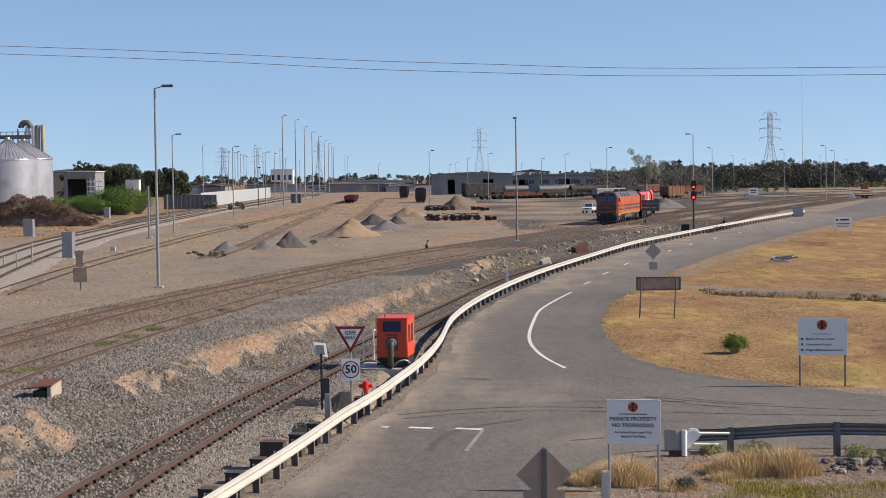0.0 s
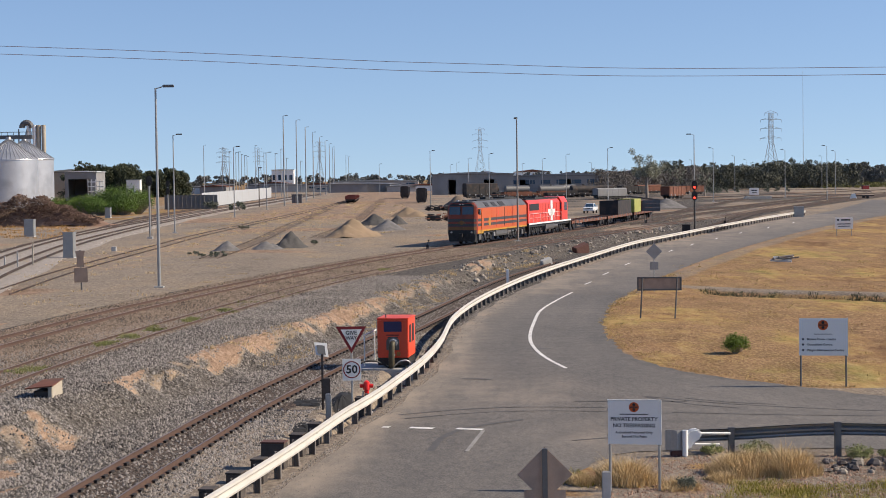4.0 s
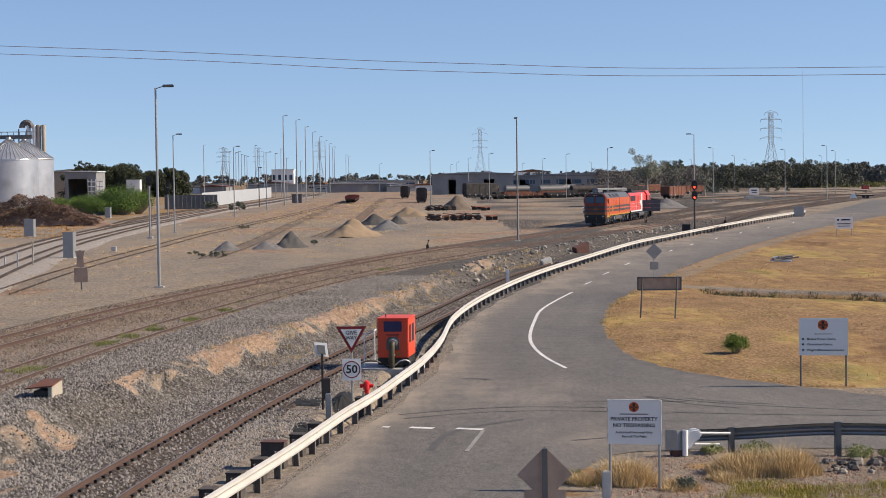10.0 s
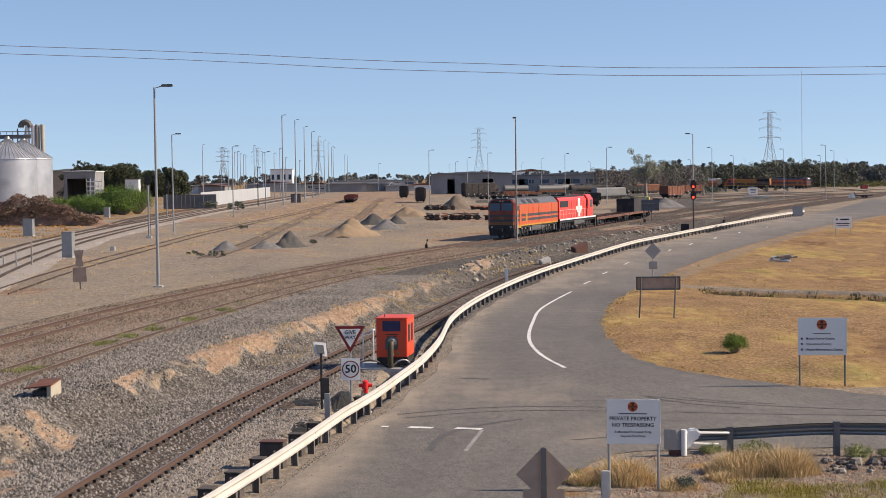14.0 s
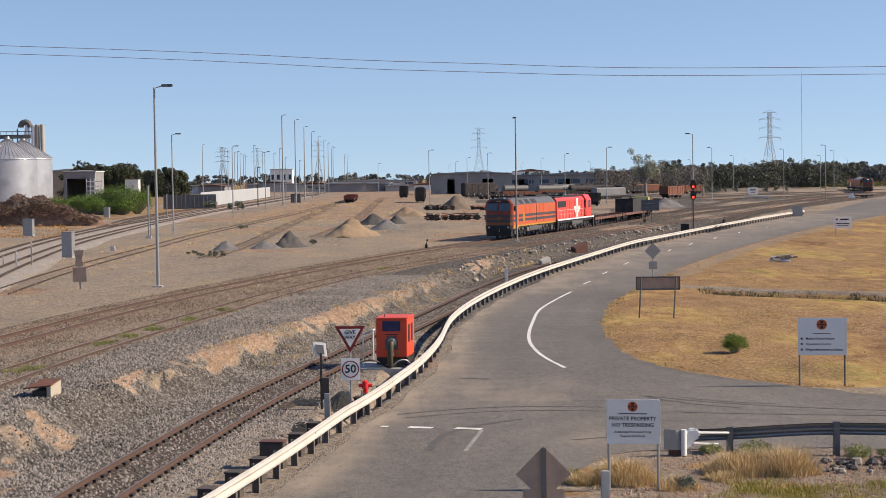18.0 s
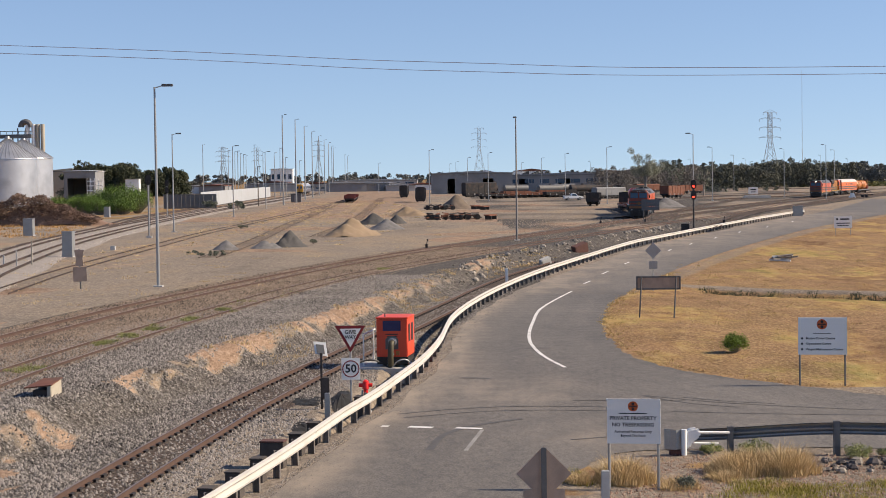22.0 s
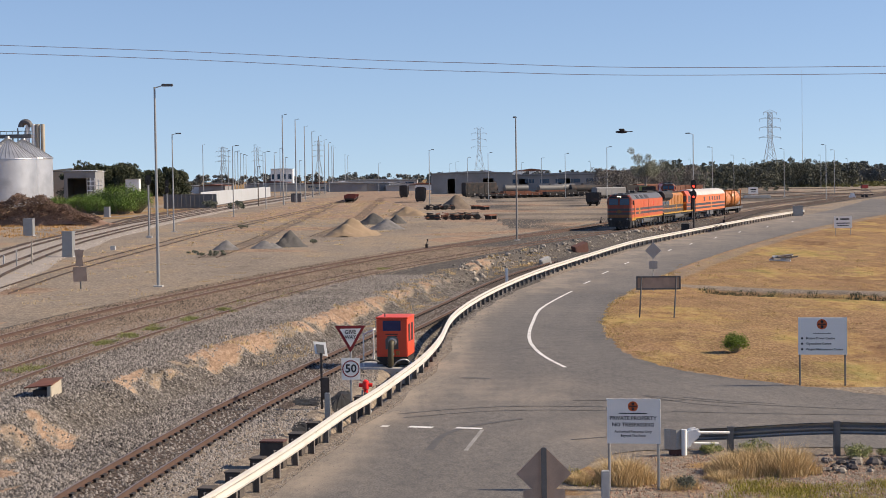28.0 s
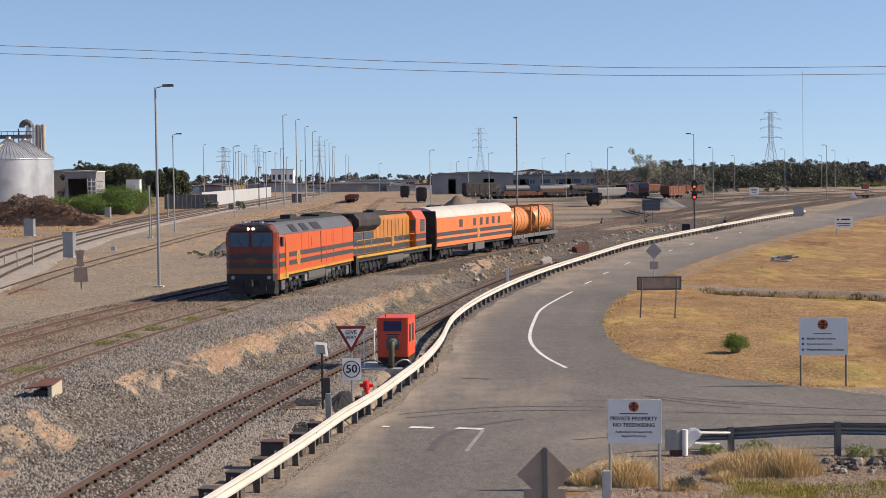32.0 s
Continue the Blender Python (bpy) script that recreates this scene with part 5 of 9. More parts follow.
def tank_wagon():
    t = thing("tank_wagon", "flat wagon carrying two orange tank containers", "rail wagon")
    L = 17.6
    h = L / 2
    deck(t, h, GALV_DARK)
    for yc in (h - 4.2, -h + 4.4):
        rows = []
        for k in range(13):
            f = k / 12
            y = yc - 2.75 + 5.5 * f
            r = 1.22 * (1 - 0.55 * max(0, abs(f - 0.5) * 2 - 0.78) ** 1.2 / 0.22 ** 1.2 * 0.55)
            rows.append([(r * math.cos(a), y, 2.42 + r * math.sin(a)) for a in (2 * math.pi * j / 24 for j in range(24))])
        tank = part("tank", Shape().rings(rows), TANKORANGE, t, "orange ribbed tank barrel", smooth=True)
        for k in range(4):
            y = yc - 1.9 + 1.27 * k
            part("rib", Shape().rings([[(1.25 * math.cos(a), y + d, 2.42 + 1.25 * math.sin(a)) for a in (2 * math.pi * j / 24 for j in range(24))] for d in (-0.05, 0.05)]), TANKORANGE, tank)
        fr = Shape()
        for y in (yc - 3.0, yc + 3.0):
            for sx in (-1, 1):
                fr.box(sx * 1.2 - 0.06, sx * 1.2 + 0.06, y - 0.06, y + 0.06, 1.15, 3.7)
                fr.tube((sx * 1.2, y, 1.2), (sx * 0.5, y, 1.75), 0.05, n=6)
            fr.box(-1.2, 1.2, y - 0.05, y + 0.05, 3.6, 3.7).box(-1.2, 1.2, y - 0.05, y + 0.05, 1.15, 1.27)
        part("container_frame", fr, ORANGE_Y, t, "amber container corner frame")
    part("ladder", Shape().tube((1.1, -0.3, 1.1), (1.1, -0.3, 2.6), 0.04, n=6).tube((1.1, 0.2, 1.1), (1.1, 0.2, 2.6), 0.04, n=6).tube((1.1, -0.3, 2.5), (1.1, 0.2, 2.5), 0.04, n=6), WHITE, t, "white ladder")
    return t


def deck(t, h, mat, z=1.15):
    part("underframe", Shape().box(-0.35, 0.35, -h, h, 0.75, z - 0.03).box(-1.25, 1.25, -h, -h + 0.25, 0.85, z).box(-1.25, 1.25, h - 0.25, h, 0.85, z), BLACK, t)
    for sx in (-1, 1):
        part("side_sill", Shape().box(min(sx * 1.18, sx * 1.3), max(sx * 1.18, sx * 1.3), -h, h, z - 0.32, z), mat, t, "long side sill")
        k = -h + 1.0
        while k < h:
            part("stake_pocket", Shape().box(min(sx * 1.3, sx * 1.36), max(sx * 1.3, sx * 1.36), k, k + 0.22, z - 0.28, z + 0.04), DULL, t, "pale stake pocket")
            k += 2.1
    n = int(2 * h / 1.0)
    for k in range(n):
        y = -h + 2 * h * (k + 0.5) / n
        part("cross_member", Shape().box(-1.2, 1.2, y - 0.06, y + 0.06, z - 0.2, z - 0.02), mat, t)
    bogie(t, h - 2.2, 2, 0.44, 0.9), bogie(t, -h + 2.2, 2, 0.44, 0.9)
    coupler(t, h, 1), coupler(t, -h, -1)
    part("hand_brake", Shape().disc((1.32, -h + 3.2, 0.9), 0.25, (1, 0, 0), 0.04, 14), DULL, t, "pale brake wheel")


def flat_wagon(load):
    label = {"": "empty rusty container flat wagon", "black": "rusty flat wagon carrying a black open box", "green": "flat wagon with a yellow-green container"}[load]
    t = thing("flat_wagon", label, "rail wagon")
    h = 9.9
    deck(t, h, RUSTPALE)
    if load == "black":
        b = Shape().box(-1.25, 1.25, -h + 0.6, -h + 11.5, 1.17, 1.4)
        b.box(-1.25, -1.15, -h + 0.6, -h + 11.5, 1.4, 3.0).box(1.15, 1.25, -h + 0.6, -h + 11.5, 1.4, 3.0).box(-1.15, 1.15, -h + 0.6, -h + 0.7, 1.4, 3.0).box(-1.15, 1.15, -h + 11.4, -h + 11.5, 1.4, 3.0)
        box = part("container", b, DARKWAGON, t, "black open-topped box")
        for k in range(11):
            part("rib", Shape().box(1.25, 1.31, -h + 1.0 + k, -h + 1.12 + k, 1.2, 2.95), DARKWAGON, box)
    if load == "green":
        box = part("container", Shape().box(-1.22, 1.22, h - 7.0, h - 0.8, 1.17, 3.0), GREENYEL, t, "yellow-green container", bevel=0.03)
        for k in range(12):
            part("rib", Shape().box(1.22, 1.26, h - 6.8 + 0.5 * k, h - 6.62 + 0.5 * k, 1.3, 2.9), GREENYEL, box)
        part("container", Shape().box(-1.22, 1.22, -h + 1, -h + 10, 1.17, 2.6), RUSTPALE, t, "rust-red low-sided box", bevel=0.03)
    return t


def railcar():
    t = thing("railcar", "silver-grey diesel railcar with a yellow cab end", "railcar")
    L, W = 26.2, 1.45
    h = L / 2
    arch = [(W * math.cos(a), 3.2 + 0.75 * math.sin(a)) for a in (math.pi * k / 12 for k in range(13))]
    part("body", Shape().rings([[(-W, y, 1.0), (W, y, 1.0), (W, y, 3.2), (-W, y, 3.2)] for y in (-h, h - 1.2)]), BLUEGREY, t, "blue-grey fluted body", bevel=0.02)
    part("lower_panel", Shape().box(-W - 0.01, W + 0.01, -h, h - 1.2, 0.95, 1.7), RAILGREY, t)
    part("roof", Shape().rings([[(x, y, z) for x, z in arch] for y in (-h, h - 1.2)]), SILVER, t, "silver roof", smooth=True)
    end = part("cab_end", Shape().rings([[(-W - 0.01, h - 1.21, 0.9), (W + 0.01, h - 1.21, 0.9), (W + 0.01, h - 1.21, 3.3), (W - 0.4, h - 1.21, 3.9), (-W + 0.4, h - 1.21, 3.9), (-W - 0.01, h - 1.21, 3.3)],
                                       [(-W + 0.05, h - 0.2, 0.9), (W - 0.05, h - 0.2, 0.9), (W - 0.08, h - 0.2, 3.3), (W - 0.45, h - 0.3, 3.85), (-W + 0.45, h - 0.3, 3.85), (-W + 0.08, h - 0.2, 3.3)],
                                       [(-W + 0.15, h, 0.9), (W - 0.15, h, 0.9), (W - 0.2, h - 0.1, 3.3), (W - 0.55, h - 0.2, 3.8), (-W + 0.55, h - 0.2, 3.8), (-W + 0.2, h - 0.1, 3.3)]]), YELLOW, t, "yellow cab end", bevel=0.03)
    for sx in (-1, 1):
        part("windscreen", Shape().panel([(sx * 0.35, h - 0.02, 2.25), (sx * 1.15, h - 0.02, 2.25), (sx * 1.13, h - 0.08, 3.15), (sx * 0.35, h - 0.08, 3.15)], 0.03, (0, 1, 0)), GLASS, end, "dark windscreen")
        part("headlight", Shape().disc((sx * 0.9, h - 0.0, 1.35), 0.11, (0, 1, 0), 0.04, 12), DULL, end)
        for k in range(9):
            y = -h + 2.0 + 2.45 * k
            part("window", Shape().box(min(sx * W, sx * (W + 0.012)), max(sx * W, sx * (W + 0.012)), y, y + 1.5, 2.1, 2.95), GLASS, t, "tinted side window")
        for y in (-h + 6.2, h - 8.4):
            part("door", Shape().box(min(sx * W, sx * (W + 0.03)), max(sx * W, sx * (W + 0.03)), y, y + 1.3, 1.05, 3.15), RAILGREY, t, "dark sliding door")
    part("end_door", Shape().box(-0.3, 0.3, h - 0.03, h + 0.015, 1.1, 3.2), ORANGE_Y, end, "end gangway door")
    part("roof_unit", Shape().box(-0.9, 0.9, -3, 1, 3.93, 4.2).box(-0.8, 0.8, h - 6.5, h - 3.5, 3.9, 4.15), WHITE, t, "white air-conditioning unit", bevel=0.1)
    part("underframe", Shape().box(-1.2, 1.2, -h, h - 0.4, 0.6, 0.95).box(-1.3, 1.3, -5, 5, 0.35, 0.9), BLACK, t)
    bogie(t, h - 4.2, 2, 0.44, 1.2), bogie(t, -h + 4.2, 2, 0.44, 1.2)
    coupler(t, h - 0.15, 1), coupler(t, -h + 0.1, -1)
    return t


# ---- movement ----
def table(rows, t):
    return float(np.interp(t, [r[0] for r in rows], [r[1] for r in rows]))


def glide(rows, t):
    """A smooth run through the rows, without overshoot."""
    ts, ss = [r[0] for r in rows], [r[1] for r in rows]
    i = max(0, min(len(ts) - 2, int(np.searchsorted(ts, t)) - 1))

    def slope(j):
        if j <= 0 or j >= len(ts) - 1:
            return 0.0 if j <= 0 else (ss[-1] - ss[-2]) / (ts[-1] - ts[-2])
        a, b = (ss[j] - ss[j - 1]) / (ts[j] - ts[j - 1]), (ss[j + 1] - ss[j]) / (ts[j + 1] - ts[j])
        return 0.0 if a * b <= 0 else 2 * a * b / (a + b)
    dt = ts[i + 1] - ts[i]
    u = min(1, max(0, (t - ts[i]) / dt))
    return (ss[i] * (1 + 2 * u) * (1 - u) ** 2 + slope(i) * dt * u * (1 - u) ** 2 + ss[i + 1] * u * u * (3 - 2 * u) + slope(i + 1) * dt * u * u * (u - 1))


def on_track(line, s, half, z, forward):
    """Pose of a vehicle centred s along a track; its front points along the line, or back along it."""
    a, b = line.at(s - half), line.at(s + half)
    m, w = (a + b) / 2, (b - a).normalized() * forward
    return Matrix.Translation((m.x, m.y, z)) @ Matrix.Rotation(math.atan2(w.y, w.x) - math.pi / 2, 4, "Z")


SHUNT = [(0, 198.5), (.5, 184.7), (1, 173), (1.5, 162.6), (2, 153.8), (2.5, 145.9), (3, 137.9), (3.5, 132.0), (4.2, 130.4), (6, 130.4), (6.5, 131.7), (7, 135.5), (7.5, 142.2), (8, 151.6), (8.5, 161.3), (9, 170.4),
         (9.5, 180.2), (10, 189.2), (10.5, 198.0), (11, 203.8), (11.5, 205.3), (12.0, 204.3), (12.1, 175.5), (12.5, 169.5), (13, 160.5), (13.5, 151.2), (14, 144.8), (14.5, 143.8), (18.1, 143.8), (18.5, 145.9), (19, 149.8),
         (19.5, 156.2), (20, 166.9), (20.5, 181.2), (21, 196.6), (21.5, 211.5), (22, 224), (22.5, 233), (23, 241), (23.5, 250), (24, 261), (24.5, 275), (25, 290), (25.5, 304), (27.5, 350), (29, 380), (32, 448)]
DEPART = [(0, 765.1), (12.0, 760.1), (12.1, 700.7), (12.5, 674.7), (13, 667.3), (13.5, 661.3), (14, 652.2), (14.5, 642.3), (16.5, 579.8), (17, 558.6), (17.5, 539.4), (18, 522.0), (18.5, 507.6), (19, 495.1), (19.5, 483.5), (20, 478.1), (20.5, 460.7), (21, 443.9), (21.5, 428.0), (22, 411.9), (22.5, 395.5), (23, 375.4), (23.5, 351.2), (24, 327.4), (24.5, 302.3), (25, 278.4), (25.5, 260.3), (26.5, 223.5), (27.5, 188.2), (28, 171.7), (28.5, 156.0), (29, 140.2), (29.5, 124.6), (30, 109.8), (30.5, 96.5), (31, 83.6), (31.5, 70.4), (32, 56.3)]
COMMUTER = [(0, 0), (19.0, 0), (19.2, 48), (19.4, 98), (19.6, 148), (19.8, 197), (20.0, 240), (20.2, 270), (20.5, 333), (20.8, 385), (21, 425), (21.5, 530), (22, 640), (23, 860), (24, 960), (32, 980)]


def key_train(vehicles, line, rows, z, forward, times):
    """vehicles: (thing, length); the first row's place is that of the leading end nearest the line's start."""
    off = 0.0
    for ob, length in vehicles:
        walk(ob, [(t, on_track(line, glide(rows, t) + off + length / 2, length * 0.33, z, forward)) for t in times])
        off += length


# ---- signs ----
UP = Matrix.Rotation(radians(90), 4, "X")      # lettering that stands upright and faces the camera


def bars(parent, rows, y, mat=INK):
    """Unreadable writing, as plain bars: (x, z, width, height)."""
    for x, z, w, h in rows:
        part("writing_bar", Shape().box(x - w / 2, x + w / 2, y - 0.004, y, z - h / 2, z + h / 2), mat, parent)


def round_emblem(parent, x, y, z, r):
    e = part("emblem", Shape().disc((x, y, z), r, (0, -1, 0), 0.008, 24), ORANGE, parent, "round orange and black emblem")
    part("emblem_mark", Shape().box(x - r * 0.85, x + r * 0.85, y - 0.014, y - 0.008, z - r * 0.12, z + r * 0.12).disc((x, y - 0.008, z + r * 0.5), r * 0.3, (0, -1, 0), 0.006, 12).disc((x, y - 0.008, z - r * 0.5), r * 0.3, (0, -1, 0), 0.006, 12), INK, e)


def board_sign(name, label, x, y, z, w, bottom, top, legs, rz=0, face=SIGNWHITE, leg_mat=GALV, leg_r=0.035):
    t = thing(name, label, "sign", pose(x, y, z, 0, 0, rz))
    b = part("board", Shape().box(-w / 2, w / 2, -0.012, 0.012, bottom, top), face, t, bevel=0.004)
    for lx in legs:
        part("leg", Shape().tube((lx, 0.045, -0.2), (lx, 0.045, top - 0.03), leg_r, n=8), leg_mat, t)
        for k in (0.2, 0.8):
            part("bracket", Shape().box(lx - 0.06, lx + 0.06, 0.012, 0.05, bottom + (top - bottom) * k - 0.02, bottom + (top - bottom) * k + 0.02), GALV_DARK, t)
    return t, b


def build_signs():
    t, b = board_sign("property_sign", "white private property sign on two steel legs", 4.5, 42.4, 0, 1.25, 1.12, 2.18, (-0.58, 0.60), -9)
    round_emblem(b, 0, -0.012, 2.02, 0.12)
    bars(b, [(0, 1.85, 0.68, 0.022)], -0.012)
    for s, z, k in (("PRIVATE PROPERTY", 1.73, 0.128), ("NO TRESPASSING", 1.575, 0.128), ("Authorised Personnel Only", 1.41, 0.08), ("Beyond This Point", 1.31, 0.08)):
        lettering(s, k, INK, b, Matrix.Translation((0, -0.0145, z)) @ UP)
    part("rim", Shape().box(-0.64, 0.64, -0.02, 0.02, 2.18, 2.2).box(0.62, 0.655, -0.03, 0.03, 1.12, 2.18), WHITE, b, "pale edge strip")
    t, b = board_sign("direction_sign", "white direction sign with a round emblem on two legs", 13.35, 62.6, 0, 1.66, 1.10, 2.42, (-0.77, 0.80), -9, leg_mat=GALV_DARK)
    round_emblem(b, 0, -0.012, 2.18, 0.18)
    bars(b, [(0, 1.86, 0.62, 0.022)], -0.012)
    for s, z in (("Motive Power Centre", 1.68), ("Operations Centre", 1.49), ("Wagon Maintenance Centre", 1.29)):
        o = lettering(s, 0.112, INK, b, Matrix.Translation((0.07, -0.0145, z)) @ UP)
        o.matrix_basis = Matrix.Translation((-0.58 + len(s) * 0.0275, -0.0145, z)) @ UP
        part("bullet", Shape().box(-0.73, -0.66, -0.0165, -0.012, z - 0.035, z + 0.035), INK, b)
    part("rim", Shape().box(0.825, 0.86, -0.03, 0.03, 1.08, 2.44), WHITE, b, "pale edge strip")
    # backs of road signs
    t = thing("road_sign", "back of a wide grey framed road sign on two legs", "sign", pose(11.35, 93.7, 0, 0, 0, -4))
    part("board", Shape().box(-1.15, 1.15, -0.02, 0.0, 1.46, 2.14), SIGNBACK, t)
    part("frame", Shape().box(-1.17, 1.17, -0.06, -0.02, 2.08, 2.16).box(-1.17, 1.17, -0.06, -0.02, 1.44, 1.52).box(-1.17, -1.09, -0.06, -0.02, 1.52, 2.08).box(1.09, 1.17, -0.06, -0.02, 1.52, 2.08), GALV_DARK, t, "dark sign frame")
    for lx in (-1.0, 0.82):
        part("leg", Shape().tube((lx - 0.02, -0.1, -0.2), (lx + 0.12, -0.1, 2.12), 0.04, n=8), GALV_DARK, t)
    t = thing("warning_sign", "back of a grey diamond warning sign with a small plate", "sign", pose(13.55, 114.5, 0))
    part("pole", Shape().tube((0, 0.04, -0.2), (0, 0.04, 3.05), 0.035, n=8), GALV, t)
    part("diamond_plate", Shape().panel([(-0.53, 0, 2.6), (0, 0, 2.07), (0.53, 0, 2.6), (0, 0, 3.13)], 0.01, (0, 1, 0)), GALV, t)
    part("advisory_plate", Shape().box(-0.27, 0.27, 0, 0.012, 1.42, 1.92), GALV, t)
    t = thing("warning_sign", "large weathered diamond sign back on a steel channel post", "sign", pose(2.02, 36.5, 0))
    part("diamond_plate", Shape().panel([(-0.575, 0, 1.42), (0, 0, 0.86), (0.575, 0, 1.42), (0, 0, 2.0)], 0.008, (0, 1, 0)), SIGNBACK, t, "brownish grey diamond plate", bevel=0.003)
    part("advisory_plate", Shape().box(-0.43, 0.43, 0.012, 0.02, 0.45, 1.10), SIGNBACK, t, "square plate under the diamond")
    part("post", Shape().box(-0.055, 0.055, -0.07, -0.004, -0.1, 1.97), GALV_DARK, t, "dark channel post")
    t = thing("give_way_sign", "give way triangle above a round fifty speed sign on a pole", "sign", pose(-2.93, 55.3, 0, 0, 0, 2))
    part("pole", Shape().tube((0, 0.04, -0.9), (0, 0.04, 2.85), 0.032, n=8), GALV, t)
    tri = part("triangle", Shape().panel([(-0.475, 0, 2.97), (0, 0, 2.13), (0.475, 0, 2.97)], 0.008, (0, 1, 0)), SIGNRED, t, "dark red give way border")
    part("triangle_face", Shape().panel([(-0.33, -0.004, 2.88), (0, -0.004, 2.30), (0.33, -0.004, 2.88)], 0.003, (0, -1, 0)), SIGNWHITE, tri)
    for s, z, k in (("GIVE", 2.77, 0.17), ("WAY", 2.61, 0.15)):
        lettering(s, k, INK, tri, Matrix.Translation((0, -0.012, z)) @ UP)
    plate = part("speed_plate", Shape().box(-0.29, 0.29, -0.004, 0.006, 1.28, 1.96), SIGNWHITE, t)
    ring = Shape().rings([[(r * math.cos(a), -0.009 - d, 1.62 + r * math.sin(a)) for r, d in ((0.27, 0), (0.235, 0), (0.235, -0.003), (0.27, -0.003))] for a in (2 * math.pi * k / 28 for k in range(29))], caps=False)
    part("speed_ring", ring, SIGNRED, plate, "dark red ring")
    lettering("50", 0.36, INK, plate, Matrix.Translation((0, -0.0095, 1.62)) @ UP)
    # small plates in the yard
    t = thing("track_sign", "back of two small weathered plates on a leaning post", "sign", pose(-22.4, 109.5, YARD, 0, -1.5, 0))
    part("post", Shape().tube((0, 0.05, -0.1), (0, 0.05, 2.45), 0.05, n=8), GALV_DARK, t)
    part("plate", Shape().box(-0.42, 0.42, 0, 0.012, 0.45, 1.35), SIGNBACK, t)
    part("top_plate", Shape().panel([(-0.3, 0, 2.4), (-0.2, 0, 1.9), (-0.25, 0, 1.4), (0.25, 0, 1.4), (0.2, 0, 1.9), (0.32, 0, 2.4)], 0.012, (0, 1, 0)), SIGNBACK, t)
    t, b = board_sign("road_name_sign", "small white sign with unreadable lines on a grass verge", 44.4, 197, 0.45, 2.0, 0.75, 2.05, (-0.8, 0.85))
    bars(b, [(0.2, 1.75, 1.0, 0.16), (-0.65, 1.75, 0.2, 0.2), (0, 1.3, 1.5, 0.1), (0, 1.05, 1.3, 0.08)], -0.012)
    t, b = board_sign("white_sign", "white sign with dark lines beside the far tracks", 87.5, 500, YARD, 2.7, 0.3, 2.3, (-1.0, 1.0))
    bars(b, [(0, 1.6, 1.6, 0.3), (0, 0.95, 1.3, 0.22)], -0.012)
    t = thing("track_board", "grey horizontally slatted board beside the curve", "sign", pose(28.1, 240, YARD, 0, 0, -8))
    for k in range(3):
        part("slat", Shape().box(-1.2, 1.2, 0, 0.03, 1.62 + 0.5 * k, 2.1 + 0.5 * k), GALV_DARK, t)
    for lx in (-0.9, 0.2):
        part("leg", Shape().tube((lx, 0.06, -0.1), (lx, 0.06, 3.1), 0.05, n=8), GALV_DARK, t)


def light_signal(x, y, z, h, label, lit=True, heads=2):
    t = thing("railway_signal", label, "railway signal", pose(x, y, z))
    part("mast", Shape().tube((0, 0, 0), (0, 0, h), 0.08, n=8), BLACK if lit else GALV, t)
    part("base", Shape().box(-0.3, 0.3, -0.3, 0.3, 0, 0.25), CONCRETE, t)
    for k in range(heads):
        zc = h - 0.55 - 1.25 * k
        hd = part("signal_head", Shape().rings([[(0.36 * math.cos(a), yy, zc + 0.6 * math.sin(a)) for a in (2 * math.pi * j / 18 for j in range(18))] for yy in (-0.16, -0.1)]).box(-0.2, 0.2, -0.1, 0.15, zc - 0.45, zc + 0.45), BLACK, t, "black signal head with hood")
        part("lens", Shape().disc((0, -0.165, zc - 0.22), 0.13, (0, -1, 0), 0.02, 14), REDLIGHT if lit else CLIP, hd, "glowing red lens" if lit else "unlit lens")
        part("visor", Shape().rings([[(0.17 * math.cos(a), yy, zc - 0.22 + 0.17 * math.sin(a)) for a in (math.pi * j / 8 for j in range(9))] for yy in (-0.4, -0.16)], caps=False, closed=False), BLACK, hd)
    part("ladder", Shape().tube((-0.15, 0.3, 0), (-0.12, 0.2, h - 0.8), 0.025, n=5).tube((0.15, 0.3, 0), (0.12, 0.2, h - 0.8), 0.025, n=5), GALV_DARK, t)
    return t


def blades(g, x, y, z, n, h, spread, seed):
    """A tuft of thin leaning blades."""
    r = random.Random(seed)
    for _ in range(n):
        a, d = r.uniform(0, 6.28), spread * math.sqrt(r.random())
        bx, by = x + d * math.cos(a), y + d * math.sin(a)
        hh = h * r.uniform(0.5, 1.15) * (1.1 - 0.5 * d / max(spread, .01))
        lean = r.uniform(0.15, 0.9) * hh
        b2 = r.uniform(0, 6.28)
        w = (0.0025 + 0.004 * r.random()) * max(1, y / 40)
        cx, cy = math.cos(b2) * w, math.sin(b2) * w
        tx, ty = bx + lean * math.cos(a + r.uniform(-1, 1)), by + lean * math.sin(a + r.uniform(-1, 1))
        mx, my = bx + (tx - bx) * 0.35, by + (ty - by) * 0.35
        g.add([(bx - cx, by - cy, z), (bx + cx, by + cy, z), (mx + cx * .8, my + cy * .8, z + hh * 0.6), (mx - cx * .8, my - cy * .8, z + hh * 0.6), (tx, ty, z + hh)], [(0, 1, 2, 3), (3, 2, 4)])


